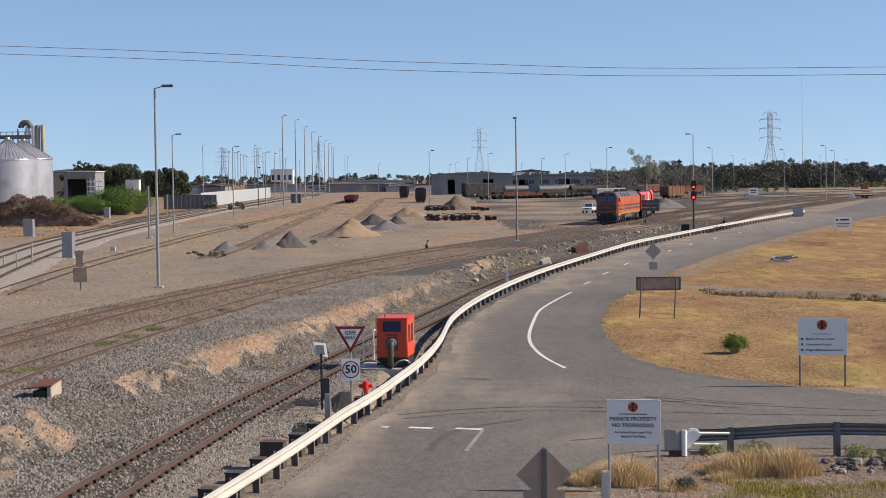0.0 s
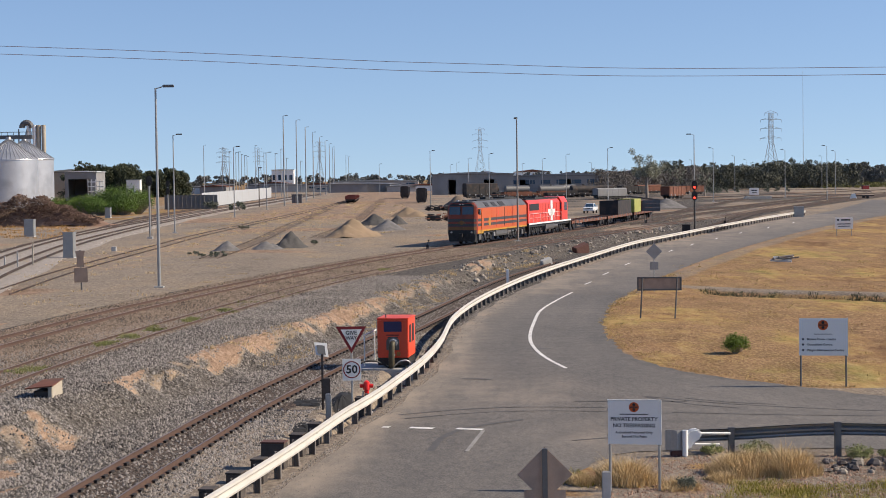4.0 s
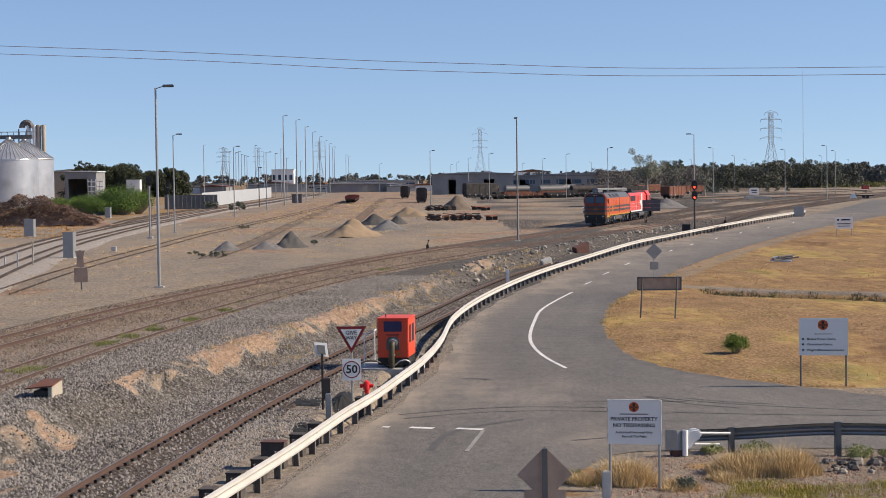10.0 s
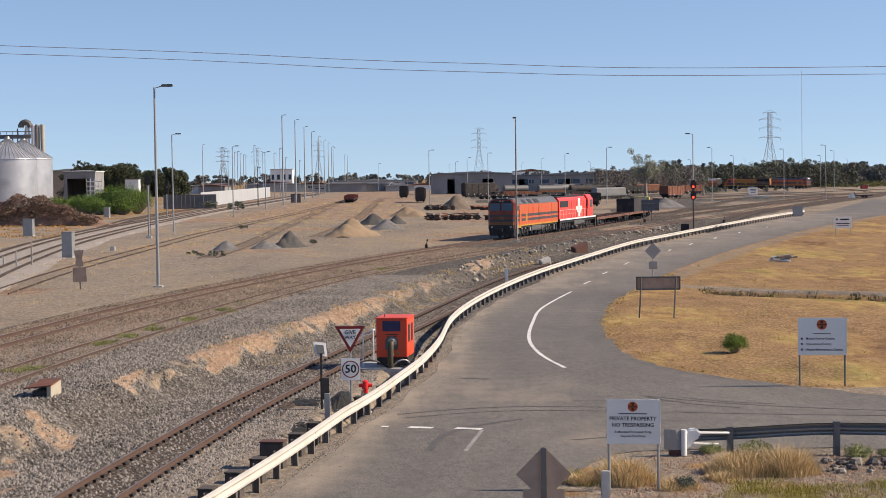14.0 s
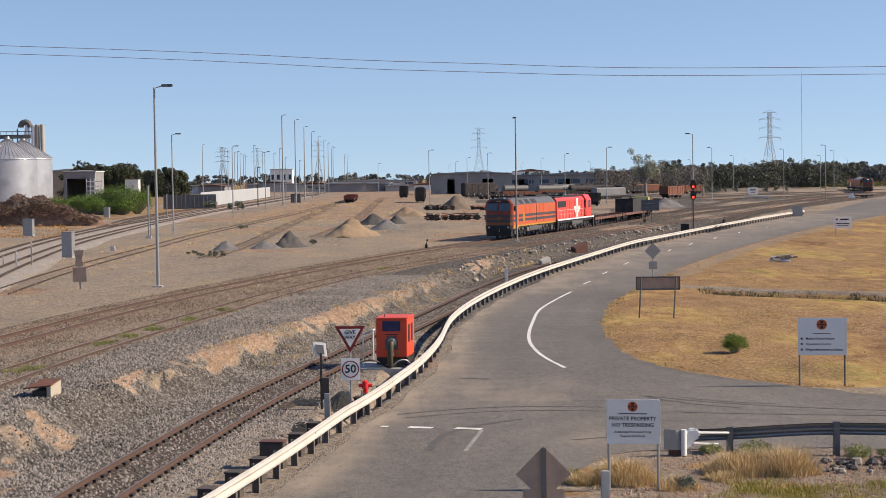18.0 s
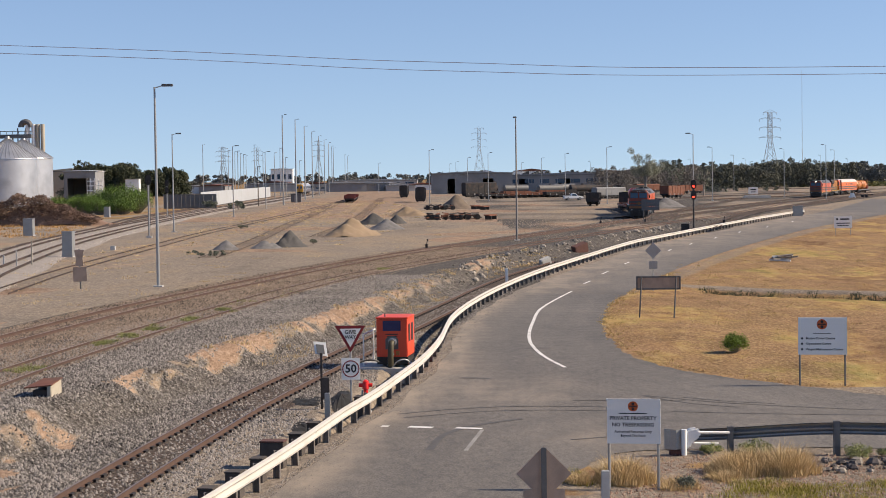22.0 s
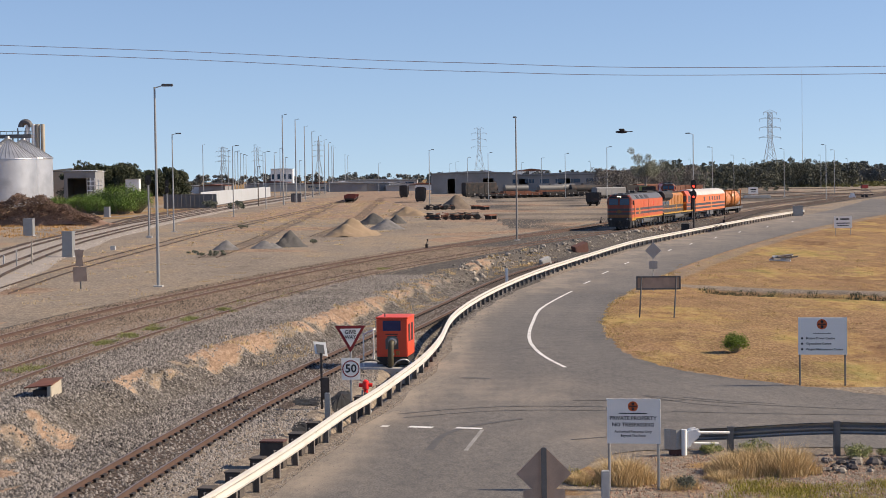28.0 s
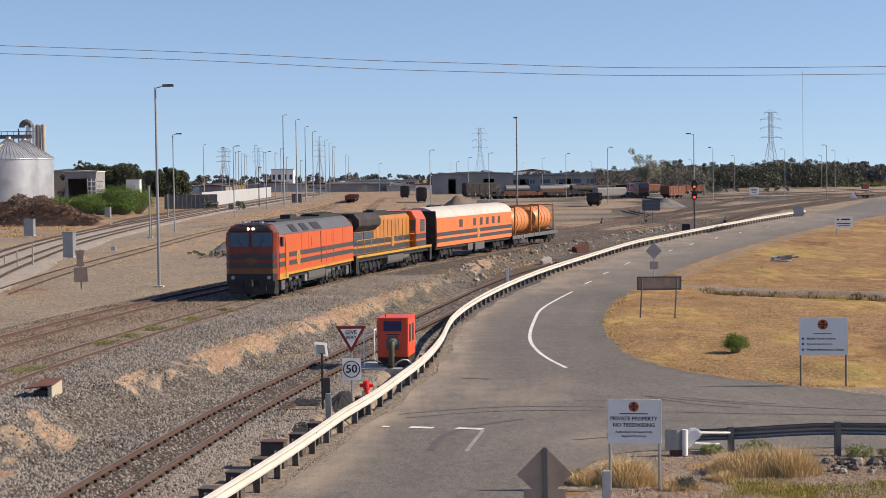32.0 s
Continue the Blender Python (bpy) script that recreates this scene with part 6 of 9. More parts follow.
def leaves(g, c, r, n, size, seed, squash=1.0):
    """A clump of small leaves round a point."""
    q = np.random.default_rng(seed)
    d, a, o = q.normal(size=(3, n, 3))
    d *= (r * q.random(n) ** 0.45 / np.linalg.norm(d, axis=1))[:, None]
    d[:, 2] *= squash
    a *= (size * q.uniform(0.6, 1.3, n) / np.linalg.norm(a, axis=1))[:, None]
    b = np.cross(a, o)
    b *= (size * 0.55 / np.linalg.norm(b, axis=1))[:, None]
    p = d + np.array(tuple(c))
    k = len(g.v)
    g.v += np.stack([p - a, p + b, p + a, p - b], 1).reshape(-1, 3).tolist()
    g.f += (np.arange(4 * n).reshape(-1, 4) + k).tolist()


def shrub(name, label, x, y, z, w, h, mat, seed, n=900, size=0.07, depth=None, cat="shrub"):
    t = thing(name, label, cat, pose(x, y, z))
    r = random.Random(seed)
    stems, crown = Shape(), Shape()
    depth = depth or w
    clumps = max(6, int(n / 70))
    for k in range(clumps):
        a = r.uniform(0, 6.28)
        d = r.random() ** 0.6
        px, py = d * math.cos(a) * w * 0.42, d * math.sin(a) * depth * 0.42
        pz = h * r.uniform(0.35, 0.85) * (1 - 0.35 * d)
        stems.tube((px * 0.2, py * 0.2, 0), (px, py, pz), 0.02 * h, 0.006 * h, 5)
        leaves(crown, (px, py, pz), min(w, h) * 0.24, n // clumps, size, seed * 100 + k, 0.8)
    part("woody_stem", stems, BARK, t)
    part("foliage", crown, mat, t)
    return t


def stone(g, x, y, z, s, seed):
    """A broken stone."""
    r = random.Random(seed)
    ring = lambda k, q, hh: [(x + q * s * math.cos(a + r.uniform(-.25, .25)) * r.uniform(0.75, 1.15), y + q * s * math.sin(a) * r.uniform(0.75, 1.15), z + hh * s * r.uniform(0.85, 1.15)) for a in (2 * math.pi * j / k for j in range(k))]
    g.rings([ring(6, 0.9, -0.3), ring(6, 1.0, 0.25), ring(6, 0.6, 0.75)])


def build_near_things():
    # generator on its slab beside the siding
    t = thing("generator_unit", "red-orange generator cabinet with a corrugated exhaust hose", "generator", pose(-1.95, 71.1, 0.04, 0, 0, -8))
    body = part("cabinet", Shape().box(-0.62, 0.62, -0.9, 0.9, 0.42, 1.93), RED_GEN, t, bevel=0.03)
    part("lid", Shape().box(-0.65, 0.65, -0.93, 0.93, 1.93, 1.99), RED_GEN, body, bevel=0.02)
    part("screen_panel", Shape().box(-0.36, 0.36, -0.915, -0.9, 1.45, 1.86), SCREEN, body, "blue-black inset panel", bevel=0.01)
    part("hose_plate", Shape().box(-0.26, 0.26, -0.912, -0.9, 0.72, 1.06).rings([[(0.26 * math.cos(a), yy, 1.06 + 0.2 * math.sin(a)) for a in (math.pi * k / 12 for k in range(13))] for yy in (-0.912, -0.9)]), TANKGREY, body, "grey arched hose plate")
    part("label_bars", Shape().box(-0.25, 0.25, -0.91, -0.902, 1.30, 1.34).box(-0.2, 0.22, -0.91, -0.902, 1.22, 1.25), INK, body)
    part("side_grille", Shape().box(0.62, 0.635, -0.6, -0.2, 1.0, 1.7).box(0.62, 0.635, 0.1, 0.5, 1.0, 1.7), INK, body, "dark side louvres")
    hose = Line([(0.9, 1.02), (1.1, 1.03), (1.22, 0.9), (1.25, 0.6), (1.22, 0.3), (1.12, 0.05)], 6)
    hl = Shape()
    hl.rings([[(0.03 - 0.05 * f + (0.115 + 0.01 * (k % 2)) * math.cos(a), -p.x + (0.115 + 0.01 * (k % 2)) * math.sin(a) * w.y * 1.0, p.y + (0.115 + 0.01 * (k % 2)) * math.sin(a) * w.x) for a in (2 * math.pi * j / 10 for j in range(10))]
              for k, f, p, w in ((k, k / 36, hose.at(hose.length * k / 36), hose.way(hose.length * k / 36)) for k in range(37))])
    part("hose", hl, HOSE, t, "ribbed dark olive hose", smooth=True)
    part("hose_collar", Shape().disc((0.03, -0.92, 1.02), 0.17, (0, -1, 0.1), 0.07, 16).disc((0.03, -1.05, 1.03), 0.14, (0, -1, -0.2), 0.06, 16), DULL, t, "pale hose collar")
    part("pipe_clamp", Shape().box(-0.1, 0.12, -1.30, -1.05, 0.52, 0.58), DULL, t, "steel clamp on the hose")
    part("lifting_lug", Shape().box(-0.35, -0.31, -0.55, -0.5, 1.99, 2.12), GALV_DARK, t)
    for loop in ([(-0.1, -1.2, 0.05), (-0.6, -1.5, 0.35), (-1.1, -1.8, 0.3), (-1.5, -2.2, -0.1)], [(0.05, -1.25, 0.05), (0.35, -1.4, 0.32), (0.7, -1.2, 0.3), (0.95, -1.0, -0.2)]):
        lx, lz = Line([(p[0], p[1]) for p in loop], 8), Line([(p[0], p[2]) for p in loop], 8)
        part("cable", Shape().rings([[(a[0], a[1] + 0.035 * math.cos(q), b[1] + 0.035 * math.sin(q)) for q in (0, 1.57, 3.14, 4.71)] for a, b in zip(lx.p, lz.p)]), INK if loop[1][0] < 0 else DULL, t, "thick cable looping to the ground")
    part("skid", Shape().box(-0.62, 0.62, -0.85, 0.85, 0.12, 0.42), BLACK, t, "dark skid base", bevel=0.02)
    part("warning_tag", Shape().box(0.16, 0.3, -0.92, -0.902, 0.5, 0.66), ORANGE_Y, t)
    slab = part("slab", Shape().box(-1.5, 1.2, -1.3, 1.4, -0.5, 0.12), CONCRETE, None, "pale concrete slab under the generator", bevel=0.02)
    slab.matrix_basis = pose(-2.1, 71.0, -0.07, 0, 0, -8)
    slab.name = "concrete_slab"
    tagged(slab, category="slab")
    rail_t = thing("hand_railing", "thin white pipe railing beside the track", "railing", pose(-3.0, 71.5, 0.1, 0, 0, -10))
    for k in range(2):
        part("post", Shape().tube((0, 1.9 * k - 1.2, 0), (0, 1.9 * k - 1.2, 1.25), 0.03, n=6), WHITE, rail_t)
    part("top_pipe", Shape().tube((0, -1.3, 1.25), (0, 1.0, 1.28), 0.03, n=6), WHITE, rail_t)
    # solar panel on a post, cabinet, hydrant
    t = thing("solar_post", "small white solar panel on a dark post with a grey box", "equipment post", pose(-4.05, 58.2, 0.1))
    part("post", Shape().box(-0.035, 0.035, -0.035, 0.035, -0.9, 1.75), POSTWOOD, t)
    part("panel_frame", Shape().panel([(-0.2, 0, 1.72), (0.2, 0.05, 1.62), (0.14, 0.12, 2.08), (-0.26, 0.07, 2.12)], 0.03, (0.2, 1, -0.3)), WHITE, t)
    part("solar_cells", Shape().panel([(-0.13, -0.005, 1.75), (0.12, 0.03, 1.7), (0.08, 0.1, 2.0), (-0.18, 0.06, 2.03)], 0.012, (-0.2, -1, 0.3)), GALV_DARK, t, "grey cells")
    part("control_box", Shape().box(0.0, 0.26, -0.2, 0.0, 0.25, 0.95), POSTWOOD, t, "dark control box", bevel=0.01)
    t = thing("bollard", "pale grey square marker post behind the guard rail", "bollard", pose(-3.47, 52.2, 0.0))
    part("body", Shape().box(-0.08, 0.08, -0.08, 0.08, -0.5, 1.25), GALV, t, bevel=0.015)
    t = thing("fire_hydrant", "bright red pillar hydrant behind the guard rail", "hydrant", pose(-2.56, 57.2, 0.0) @ Matrix.Scale(0.9, 4))
    part("pillar", Shape().tube((0, 0, -0.6), (0, 0, 0.95), 0.085, n=12), REDPAINT, t, smooth=True)
    part("head", Shape().tube((0, 0, 0.85), (0, 0, 1.12), 0.13, 0.11, 12).tube((0, 0, 1.12), (0, 0, 1.18), 0.11, 0.03, 12), REDPAINT, t, smooth=True)
    for s in (-1, 1):
        part("outlet", Shape().tube((0, 0, 0.98), (0.24 * s, 0, 0.98), 0.07, n=10), REDPAINT, t)
    part("valve", Shape().tube((0, 0, 0.62), (0, -0.2, 0.62), 0.06, n=10).tube((-.12, 0, 0.8), (-.16, -0.05, 0.4), 0.03, n=6), DULL, t, "pale valve")
    part("foot_plate", Shape().box(-0.2, 0.2, -0.2, 0.2, -0.02, 0.04), CONCRETE, t)
    # added black sheets with ragged rims, standing in for shade beside the siding
    for cx, cy, rx, ry, sd, lift in ((-4.6, 60.2, 0.62, 1.1, 1, 0.03), (-3.55, 60.6, 0.32, 2.3, 3, 0.16), (-4.25, 53.9, 0.38, 1.5, 4, 0.06)):
        rings = []
        for f in (0.02, 0.35, 0.65, 0.85, 1.0):
            ring = []
            for k in range(28):
                a = 2 * math.pi * k / 28
                q = f * (1 + 0.35 * noise.noise(Vector((math.cos(a) * 1.7, math.sin(a) * 1.7, sd * 3.1))))
                x, y = cx + rx * q * math.cos(a), cy + ry * q * math.sin(a)
                ring.append((x, y, ground_z(x, y) + lift * (1.1 - f) + 0.012 + 0.05 * noise.noise(Vector((x * 4, y * 4, sd)))))
            rings.append(ring)
        o = part("black_sheet", Shape().rings(rings, caps=False), SHADEBLACK, None, "added black sheet standing in for shade beside the siding")
        tagged(o, category="plastic sheet", group="black sheeting by the siding")
    # blocks behind the guard rail
    for d, w, h in ((8.0, 0.36, 0.56), (10.1, 0.34, 0.60), (12.3, 0.36, 0.60), (14.45, 0.32, 0.58), (16.65, 0.62, 0.68), (18.7, 0.36, 0.58), (21.0, 0.32, 0.56), (27.4, 0.30, 0.5)):
        p, wy = GUARD.side(d, -0.34 if d != 16.65 else -0.5), GUARD.way(d)
        o = thing("timber_block", "dark weathered block with a lid behind the guard rail", "block", Matrix.Translation((p.x, p.y, 0)) @ Matrix.Rotation(math.atan2(wy.y, wy.x) - math.pi / 2, 4, "Z"), group="blocks along the guard rail")
        part("body", Shape().box(-w / 2, w / 2, -0.22, 0.22, -0.8, h), POSTWOOD, o, bevel=0.015)
        part("lid", Shape().box(-w / 2 - 0.02, w / 2 + 0.02, -0.24, 0.24, h, h + 0.04), BROWN if d == 16.65 else POSTWOOD, o, "weathered lid", bevel=0.01)
    # concrete pit on the ballast
    t = thing("cable_pit", "cream concrete pit with a rusty tilted steel cover in the ballast", "cable pit", pose(-12.15, 54.6, ground_z(-12.15, 54.6) - 0.02, 0, 0, -4))
    part("pit_wall", Shape().panel([(-0.14, 0, -0.4), (-0.14, 1.15, -0.4), (-0.14, 1.15, 0.44), (-0.14, 0, 0.36)], 0.14, (1, 0, 0)).box(-0.7, -0.14, 0.98, 1.12, -0.4, 0.36), CREAMWALL, t, "cream concrete pit wall", bevel=0.02)
    # filler box, added as the shade under the tilted cover
    part("pit_box", Shape().box(-0.62, -0.14, 0.12, 0.98, -0.4, 0.22), POSTWOOD, t, "dark filler box in place of the shade under the cover", bevel=0.015)
    part("cover", Shape().panel([(-0.84, -0.08, 0.29), (0.03, -0.05, 0.37), (0.03, 1.2, 0.47), (-0.6, 1.25, 0.44)], 0.035, (0, 0, 1)), RUSTPALE, t, "rusty brown cover plate", bevel=0.008)
    # marker posts
    for x, y, z, h, m in ((4.45, 124.5, 0.1, 0.95, WHITE), (3.70, 41.0, 0, 0.72, CONCRETE)):
        p = part("marker_post", Shape().box(-0.1, 0.1, -0.06, 0.06, -0.1, h), m, None, "pale square marker post at the verge", bevel=0.02)
        p.location = (x, y, z)
        tagged(p, category="post")
    # rubble on the bank beside the bend
    for k in range(120):
        r = random.Random(900 + k)
        y = r.uniform(126, 222)
        x = along(y, CREST_Y, CREST_X) + r.uniform(-0.4, 1.5)
        g = Shape()
        stone(g, 0, 0, 0, r.uniform(0.09, 0.27), k)
        o = part("rubble_stone", g, ROCK, None, "broken pale stone on the track bank")
        o.location = (x, y, ground_z(x, y) + 0.03)
        tagged(o, category="stone", group="rubble on the bank")
    g = Shape()
    for k in range(420):
        r = random.Random(5000 + k)
        y = r.uniform(118, 250)
        x = along(y, CREST_Y, CREST_X) + r.uniform(-0.9, 2.0)
        stone(g, x, y, ground_z(x, y) + 0.01, r.uniform(0.05, 0.15), 5000 + k)
    tagged(part("rubble", g, ROCK, None, "small broken rubble strewn along the bank", kind="stuff"), category="rubble")
    for x, y, s in ((13.0, 168, 0.75), (8.6, 149, 0.5)):
        g = Shape().box(-s, s, -s * 0.5, s * 0.5, -0.1, s * 1.1)
        o = part("concrete_block", g, CONCRETE if s < 0.6 else BROWN, None, "broken concrete block tipped on the bank", bevel=0.06)
        o.matrix_basis = pose(x, y, ground_z(x, y), 12, -18, 30)
        tagged(o, category="concrete block")
    # second guard rail with a rounded end
    t = thing("guard_rail", "grey galvanised guard rail with a white bull-nose end", "guard rail")
    ln = Line([(6.75, 48.2), (7.72, 48.1), (9.0, 47.7), (10.4, 47.2), (13, 46.6), (18, 45.6), (30, 43.6)])
    prof = [(0.0, -0.325), (0.075, -0.295), (0.085, -0.245), (0.02, -0.18), (0.02, -0.145), (0.085, -0.08), (0.075, -0.03), (0.0, 0.0), (-0.012, 0.0), (0.06, -0.035), (0.068, -0.075), (0.004, -0.14), (0.004, -0.185), (0.068, -0.25), (0.06, -0.29), (-0.012, -0.325)]

    def beam_top(d):
        return 0.60 + 0.28 * smooth(0, 4.2, d)
    d = 0.0
    while d < ln.length - 0.1:
        e = min(d + 4, ln.length)
        part("rail_beam", Shape().rings([[(*ln.side(d + (e - d) * k / 5, -0.1 - a), beam_top(d + (e - d) * k / 5) + b) for a, b in prof] for k in range(6)]), RAILGALV, t, "dull galvanised beam")
        d = e
    for d in (1.0, 3.85, 6.6, 9.1, 11.6, 14, 16.5):
        p, top = ln.at(d), beam_top(d) + 0.05
        part("post", Shape().box(p.x - 0.08, p.x - 0.05, p.y - 0.09, p.y + 0.09, -0.2, top).box(p.x + 0.05, p.x + 0.08, p.y - 0.09, p.y + 0.09, -0.2, top).box(p.x - 0.05, p.x + 0.05, p.y - 0.09, p.y - 0.06, -0.2, top), GALV_DARK, t)
    # folded end plate, bull nose and its bars
    plate = [(5.88, 47.52, 0.72), (6.02, 47.40, 0.74), (6.18, 47.38, 0.71), (6.34, 47.46, 0.70)]
    part("end_terminal", Shape().rings([[(x, y, 0.18), (x, y + 0.02, 0.18), (x, y + 0.02, z), (x, y, z)] for x, y, z in plate]), GALV, t, "bent grey end plate")
    part("end_cap", Shape().rings([[(6.40 + 0.075 * math.cos(a), 47.42 + 0.075 * math.sin(a), z) for a in (2 * math.pi * k / 12 for k in range(12))] for z in (0.02, 0.35, 0.72)]), WHITE, t, "white rounded nose", smooth=True)
    part("end_flare", Shape().panel([(6.42, 47.42, 0.2), (6.56, 47.42, 0.2), (6.63, 47.42, 0.36), (6.84, 47.42, 0.50), (6.86, 47.42, 0.64), (6.76, 47.42, 0.75), (6.56, 47.42, 0.73), (6.42, 47.42, 0.64)], 0.22, (0, 1, 0)), WHITE, t, "white dented flare behind the nose", bevel=0.045)
    part("brace_bar", Shape().tube((6.8, 47.65, 0.60), (7.7, 48.0, 0.53), 0.035, n=6), WHITE, t, "white brace bar")
    part("brace_bar", Shape().tube((6.7, 47.7, 0.30), (7.4, 47.95, 0.24), 0.03, n=6), WHITE, t, "white brace bar")
    part("footing", Shape().box(6.02, 6.35, 47.45, 47.75, -0.1, 0.16), BROWN, t, "rusty brown footing", bevel=0.03)
    # grass tufts
    def tufts(name, label, spots, mat, seed):
        g = Shape()
        r = random.Random(seed)
        for k, (x, y, n, h, s) in enumerate(spots):
            blades(g, x, y, ground_z(x, y) - 0.02, n, h, s, seed * 1000 + k)
        o = part(name, g, mat, None, label, kind="stuff")
        tagged(o, category="grass")
    r = random.Random(5)
    corner = []
    for _ in range(120):
        x, y = r.uniform(2.6, 13.5), r.uniform(37.5, 47.0)
        if x > 2.4 + (y - 40) * 0.33 and noise.noise(Vector((x * 0.5, y * 0.5, 12))) > -0.1:
            corner.append((x, y, r.randint(20, 45), r.uniform(0.05, 0.16), r.uniform(0.12, 0.35)))
    for cx, cy, rx, ry, count, top in ((7.6, 44.6, 0.9, 0.8, 56, 0.8), (8.5, 44.6, 0.75, 0.8, 56, 0.98), (6.85, 43.6, 0.4, 0.5, 14, 0.34), (4.4, 43.6, 0.75, 0.9, 50, 0.78), (5.6, 42.6, 0.45, 0.45, 14, 0.42), (3.3, 43.6, 0.35, 0.5, 14, 0.45)):
        for _ in range(count):
            a, f = r.uniform(0, 6.28), math.sqrt(r.random())
            corner.append((cx + rx * f * math.cos(a), cy + ry * f * math.sin(a), 130, top * (1.02 - 0.6 * f * f) * r.uniform(0.75, 1.05), r.uniform(0.14, 0.28)))
    tufts("dry_grass", "tall feathery straw-coloured dry grass at the road corner", corner, STRAW, 3)
    tufts("green_grass", "low olive and green weeds among dry grass", [(x, y, 75, r.uniform(0.07, 0.2), 0.4) for x, y in ((r.uniform(6.4, 13.0), r.uniform(38, 43.3)) for _ in range(520)) if noise.noise(Vector((x * 0.55, y * 0.8, 15))) > -0.12]
          + [(3.2 + r.gauss(0, 0.25), 44.2 + r.gauss(0, 0.5), 60, 0.2, 0.3) for _ in range(10)], GREENBLADE, 4)
    for k, (x, y, w, hh, m, lb) in enumerate(((8.35, 47.65, 1.15, 0.5, LEAF_PALE, "low pale green weed bush under the guard rail"), (7.2, 47.8, 0.7, 0.34, LEAF_PALE, "low pale green weed bush under the guard rail"), (10.85, 46.5, 0.85, 0.5, LEAF_PALE, "pale green weed bush beside the rocks"), (11.7, 46.7, 0.7, 0.36, LEAF_PALE, "pale green weed bush beside the rocks"),
                                          (5.75, 42.5, 0.5, 0.42, LEAF_GREY, "small grey-green weed in the gravel"), (7.7, 46.2, 0.8, 0.4, LEAF_GREY, "small grey-green weed behind the dry grass"))):
        shrub("weed_bush", lb, x, y, -0.02, w, hh, m, 900 + k, 2200, 0.02)
    verge = []
    for _ in range(2600):
        x, y = r.uniform(8.5, 40), r.uniform(58, 150)
        if x > 60 / max(y - 58.5, 0.5) * 0.55 + 8.6 + max(0, (y - 92) * 0.19) and abs(y - (116.5 - (x - 15) * 0.95 if x < 30 else 102.25 - (x - 30) * 0.3) - 4) > 2.5 and x < 0.27 * y + 2 and (x - 8) > (69 - y) * 0.75:
            if noise.noise(Vector((x * 0.22, y * 0.16, 8))) > r.uniform(-0.5, 0.25):
                verge.append((x, y, r.randint(5, 14), r.uniform(0.05, 0.17), r.uniform(0.2, 0.7)))
    tufts("verge_grass", "short dry yellow grass on the verge", verge, VERGEBLADE, 6)
    ditch = []
    for _ in range(1500):
        x = r.uniform(17, 46)
        yc = 116.5 - (x - 15) * 0.95 if x < 30 else 102.25 - (x - 30) * 0.3
        ditch.append((x, yc + r.gauss(0.2, 1.0), r.randint(14, 30), r.uniform(0.12, 0.4), r.uniform(0.25, 0.6)))
    tufts("ditch_weeds", "dark olive weeds along the drain", ditch, LEAF_DARK, 14)
    fringe = []
    for _ in range(520):
        y = r.uniform(62.2, 135)
        x = along(y, VERGE_Y, VERGE_X) + abs(r.gauss(0, 0.5)) - 0.1
        fringe.append((x, y, r.randint(8, 20), r.uniform(0.05, 0.16), r.uniform(0.12, 0.3)))
    tufts("edge_grass", "ragged dry grass along the asphalt edge", fringe, VERGEBLADE, 15)
    yardweeds = []
    for _ in range(420):
        y = 95 + 260 * r.random() ** 1.3
        x = r.choice((r.gauss(-28.5, 3.0), r.uniform(-45, 0), r.gauss(-24, 6)))
        if bank_offset(x, y) < -9:
            yardweeds.append((x, y, r.randint(14, 34), r.uniform(0.08, 0.26), r.uniform(0.3, 0.9)))
    for _ in range(1300):
        y = 215 + 270 * r.random()
        x = r.choice((-30.5, -25.5, -22, -18.5, -15.5, -11, -7)) - (y - 215) * 0.018 + r.gauss(0, 0.9)
        if noise.noise(Vector((x * 0.2, y * 0.03, 9))) > -0.1:
            yardweeds.append((x, y, r.randint(5, 11), r.uniform(0.1, 0.32), r.uniform(0.4, 1.3)))
    tufts("orange_weeds", "orange-brown dry weeds beside the brushwood", [(r.uniform(-66, -47) - (y - 225) * 0.16, y, r.randint(10, 22), r.uniform(0.2, 0.55), r.uniform(0.4, 1.0)) for y in (r.uniform(205, 300) for _ in range(420))], ORANGEBLADE, 17)
    tufts("yard_weeds", "dry straw weeds scattered over the yard", yardweeds, STRAW, 16)
    bank = []
    for _ in range(420):
        y = r.uniform(70, 160)
        x = along(y, CREST_Y, CREST_X) + r.uniform(-0.6, 2.2)
        if noise.noise(Vector((x * 0.3, y * 0.1, 5))) > -0.05:
            bank.append((x, y, r.randint(14, 30), r.uniform(0.10, 0.28), r.uniform(0.2, 0.5)))
    tufts("bank_grass", "thin straw-coloured grass on the sandy bank", bank, STRAW, 12)
    weeds = []
    for _ in range(90):
        d = r.uniform(20, 90)
        p = TRACK_EXIT.side(d, r.uniform(-0.9, 1.2))
        if math.sin(d * 0.35) + math.sin(d * 0.13) > 0.5:
            weeds.append((p.x, p.y, 50, r.uniform(0.10, 0.22), r.uniform(0.2, 0.5)))
    for x, y in ((-13.85, 72.1), (-13.4, 75.3), (-12.9, 78.6), (-12.0, 84.1), (-11.1, 89.5), (-14.7, 62.5), (-4.3, 127)):
        weeds += [(x + r.gauss(0, 0.22), y + r.gauss(0, 0.55), 90, r.uniform(0.1, 0.24), r.uniform(0.15, 0.35)) for _ in range(16)]
    tufts("track_weeds", "low green weeds between the rails", weeds, WEEDGREEN, 8)
    shrub("green_bush", "round bright green bush on the dry verge", 12.2, 74.6, 0, 1.2, 0.95, LEAF, 21, 4200, 0.032)
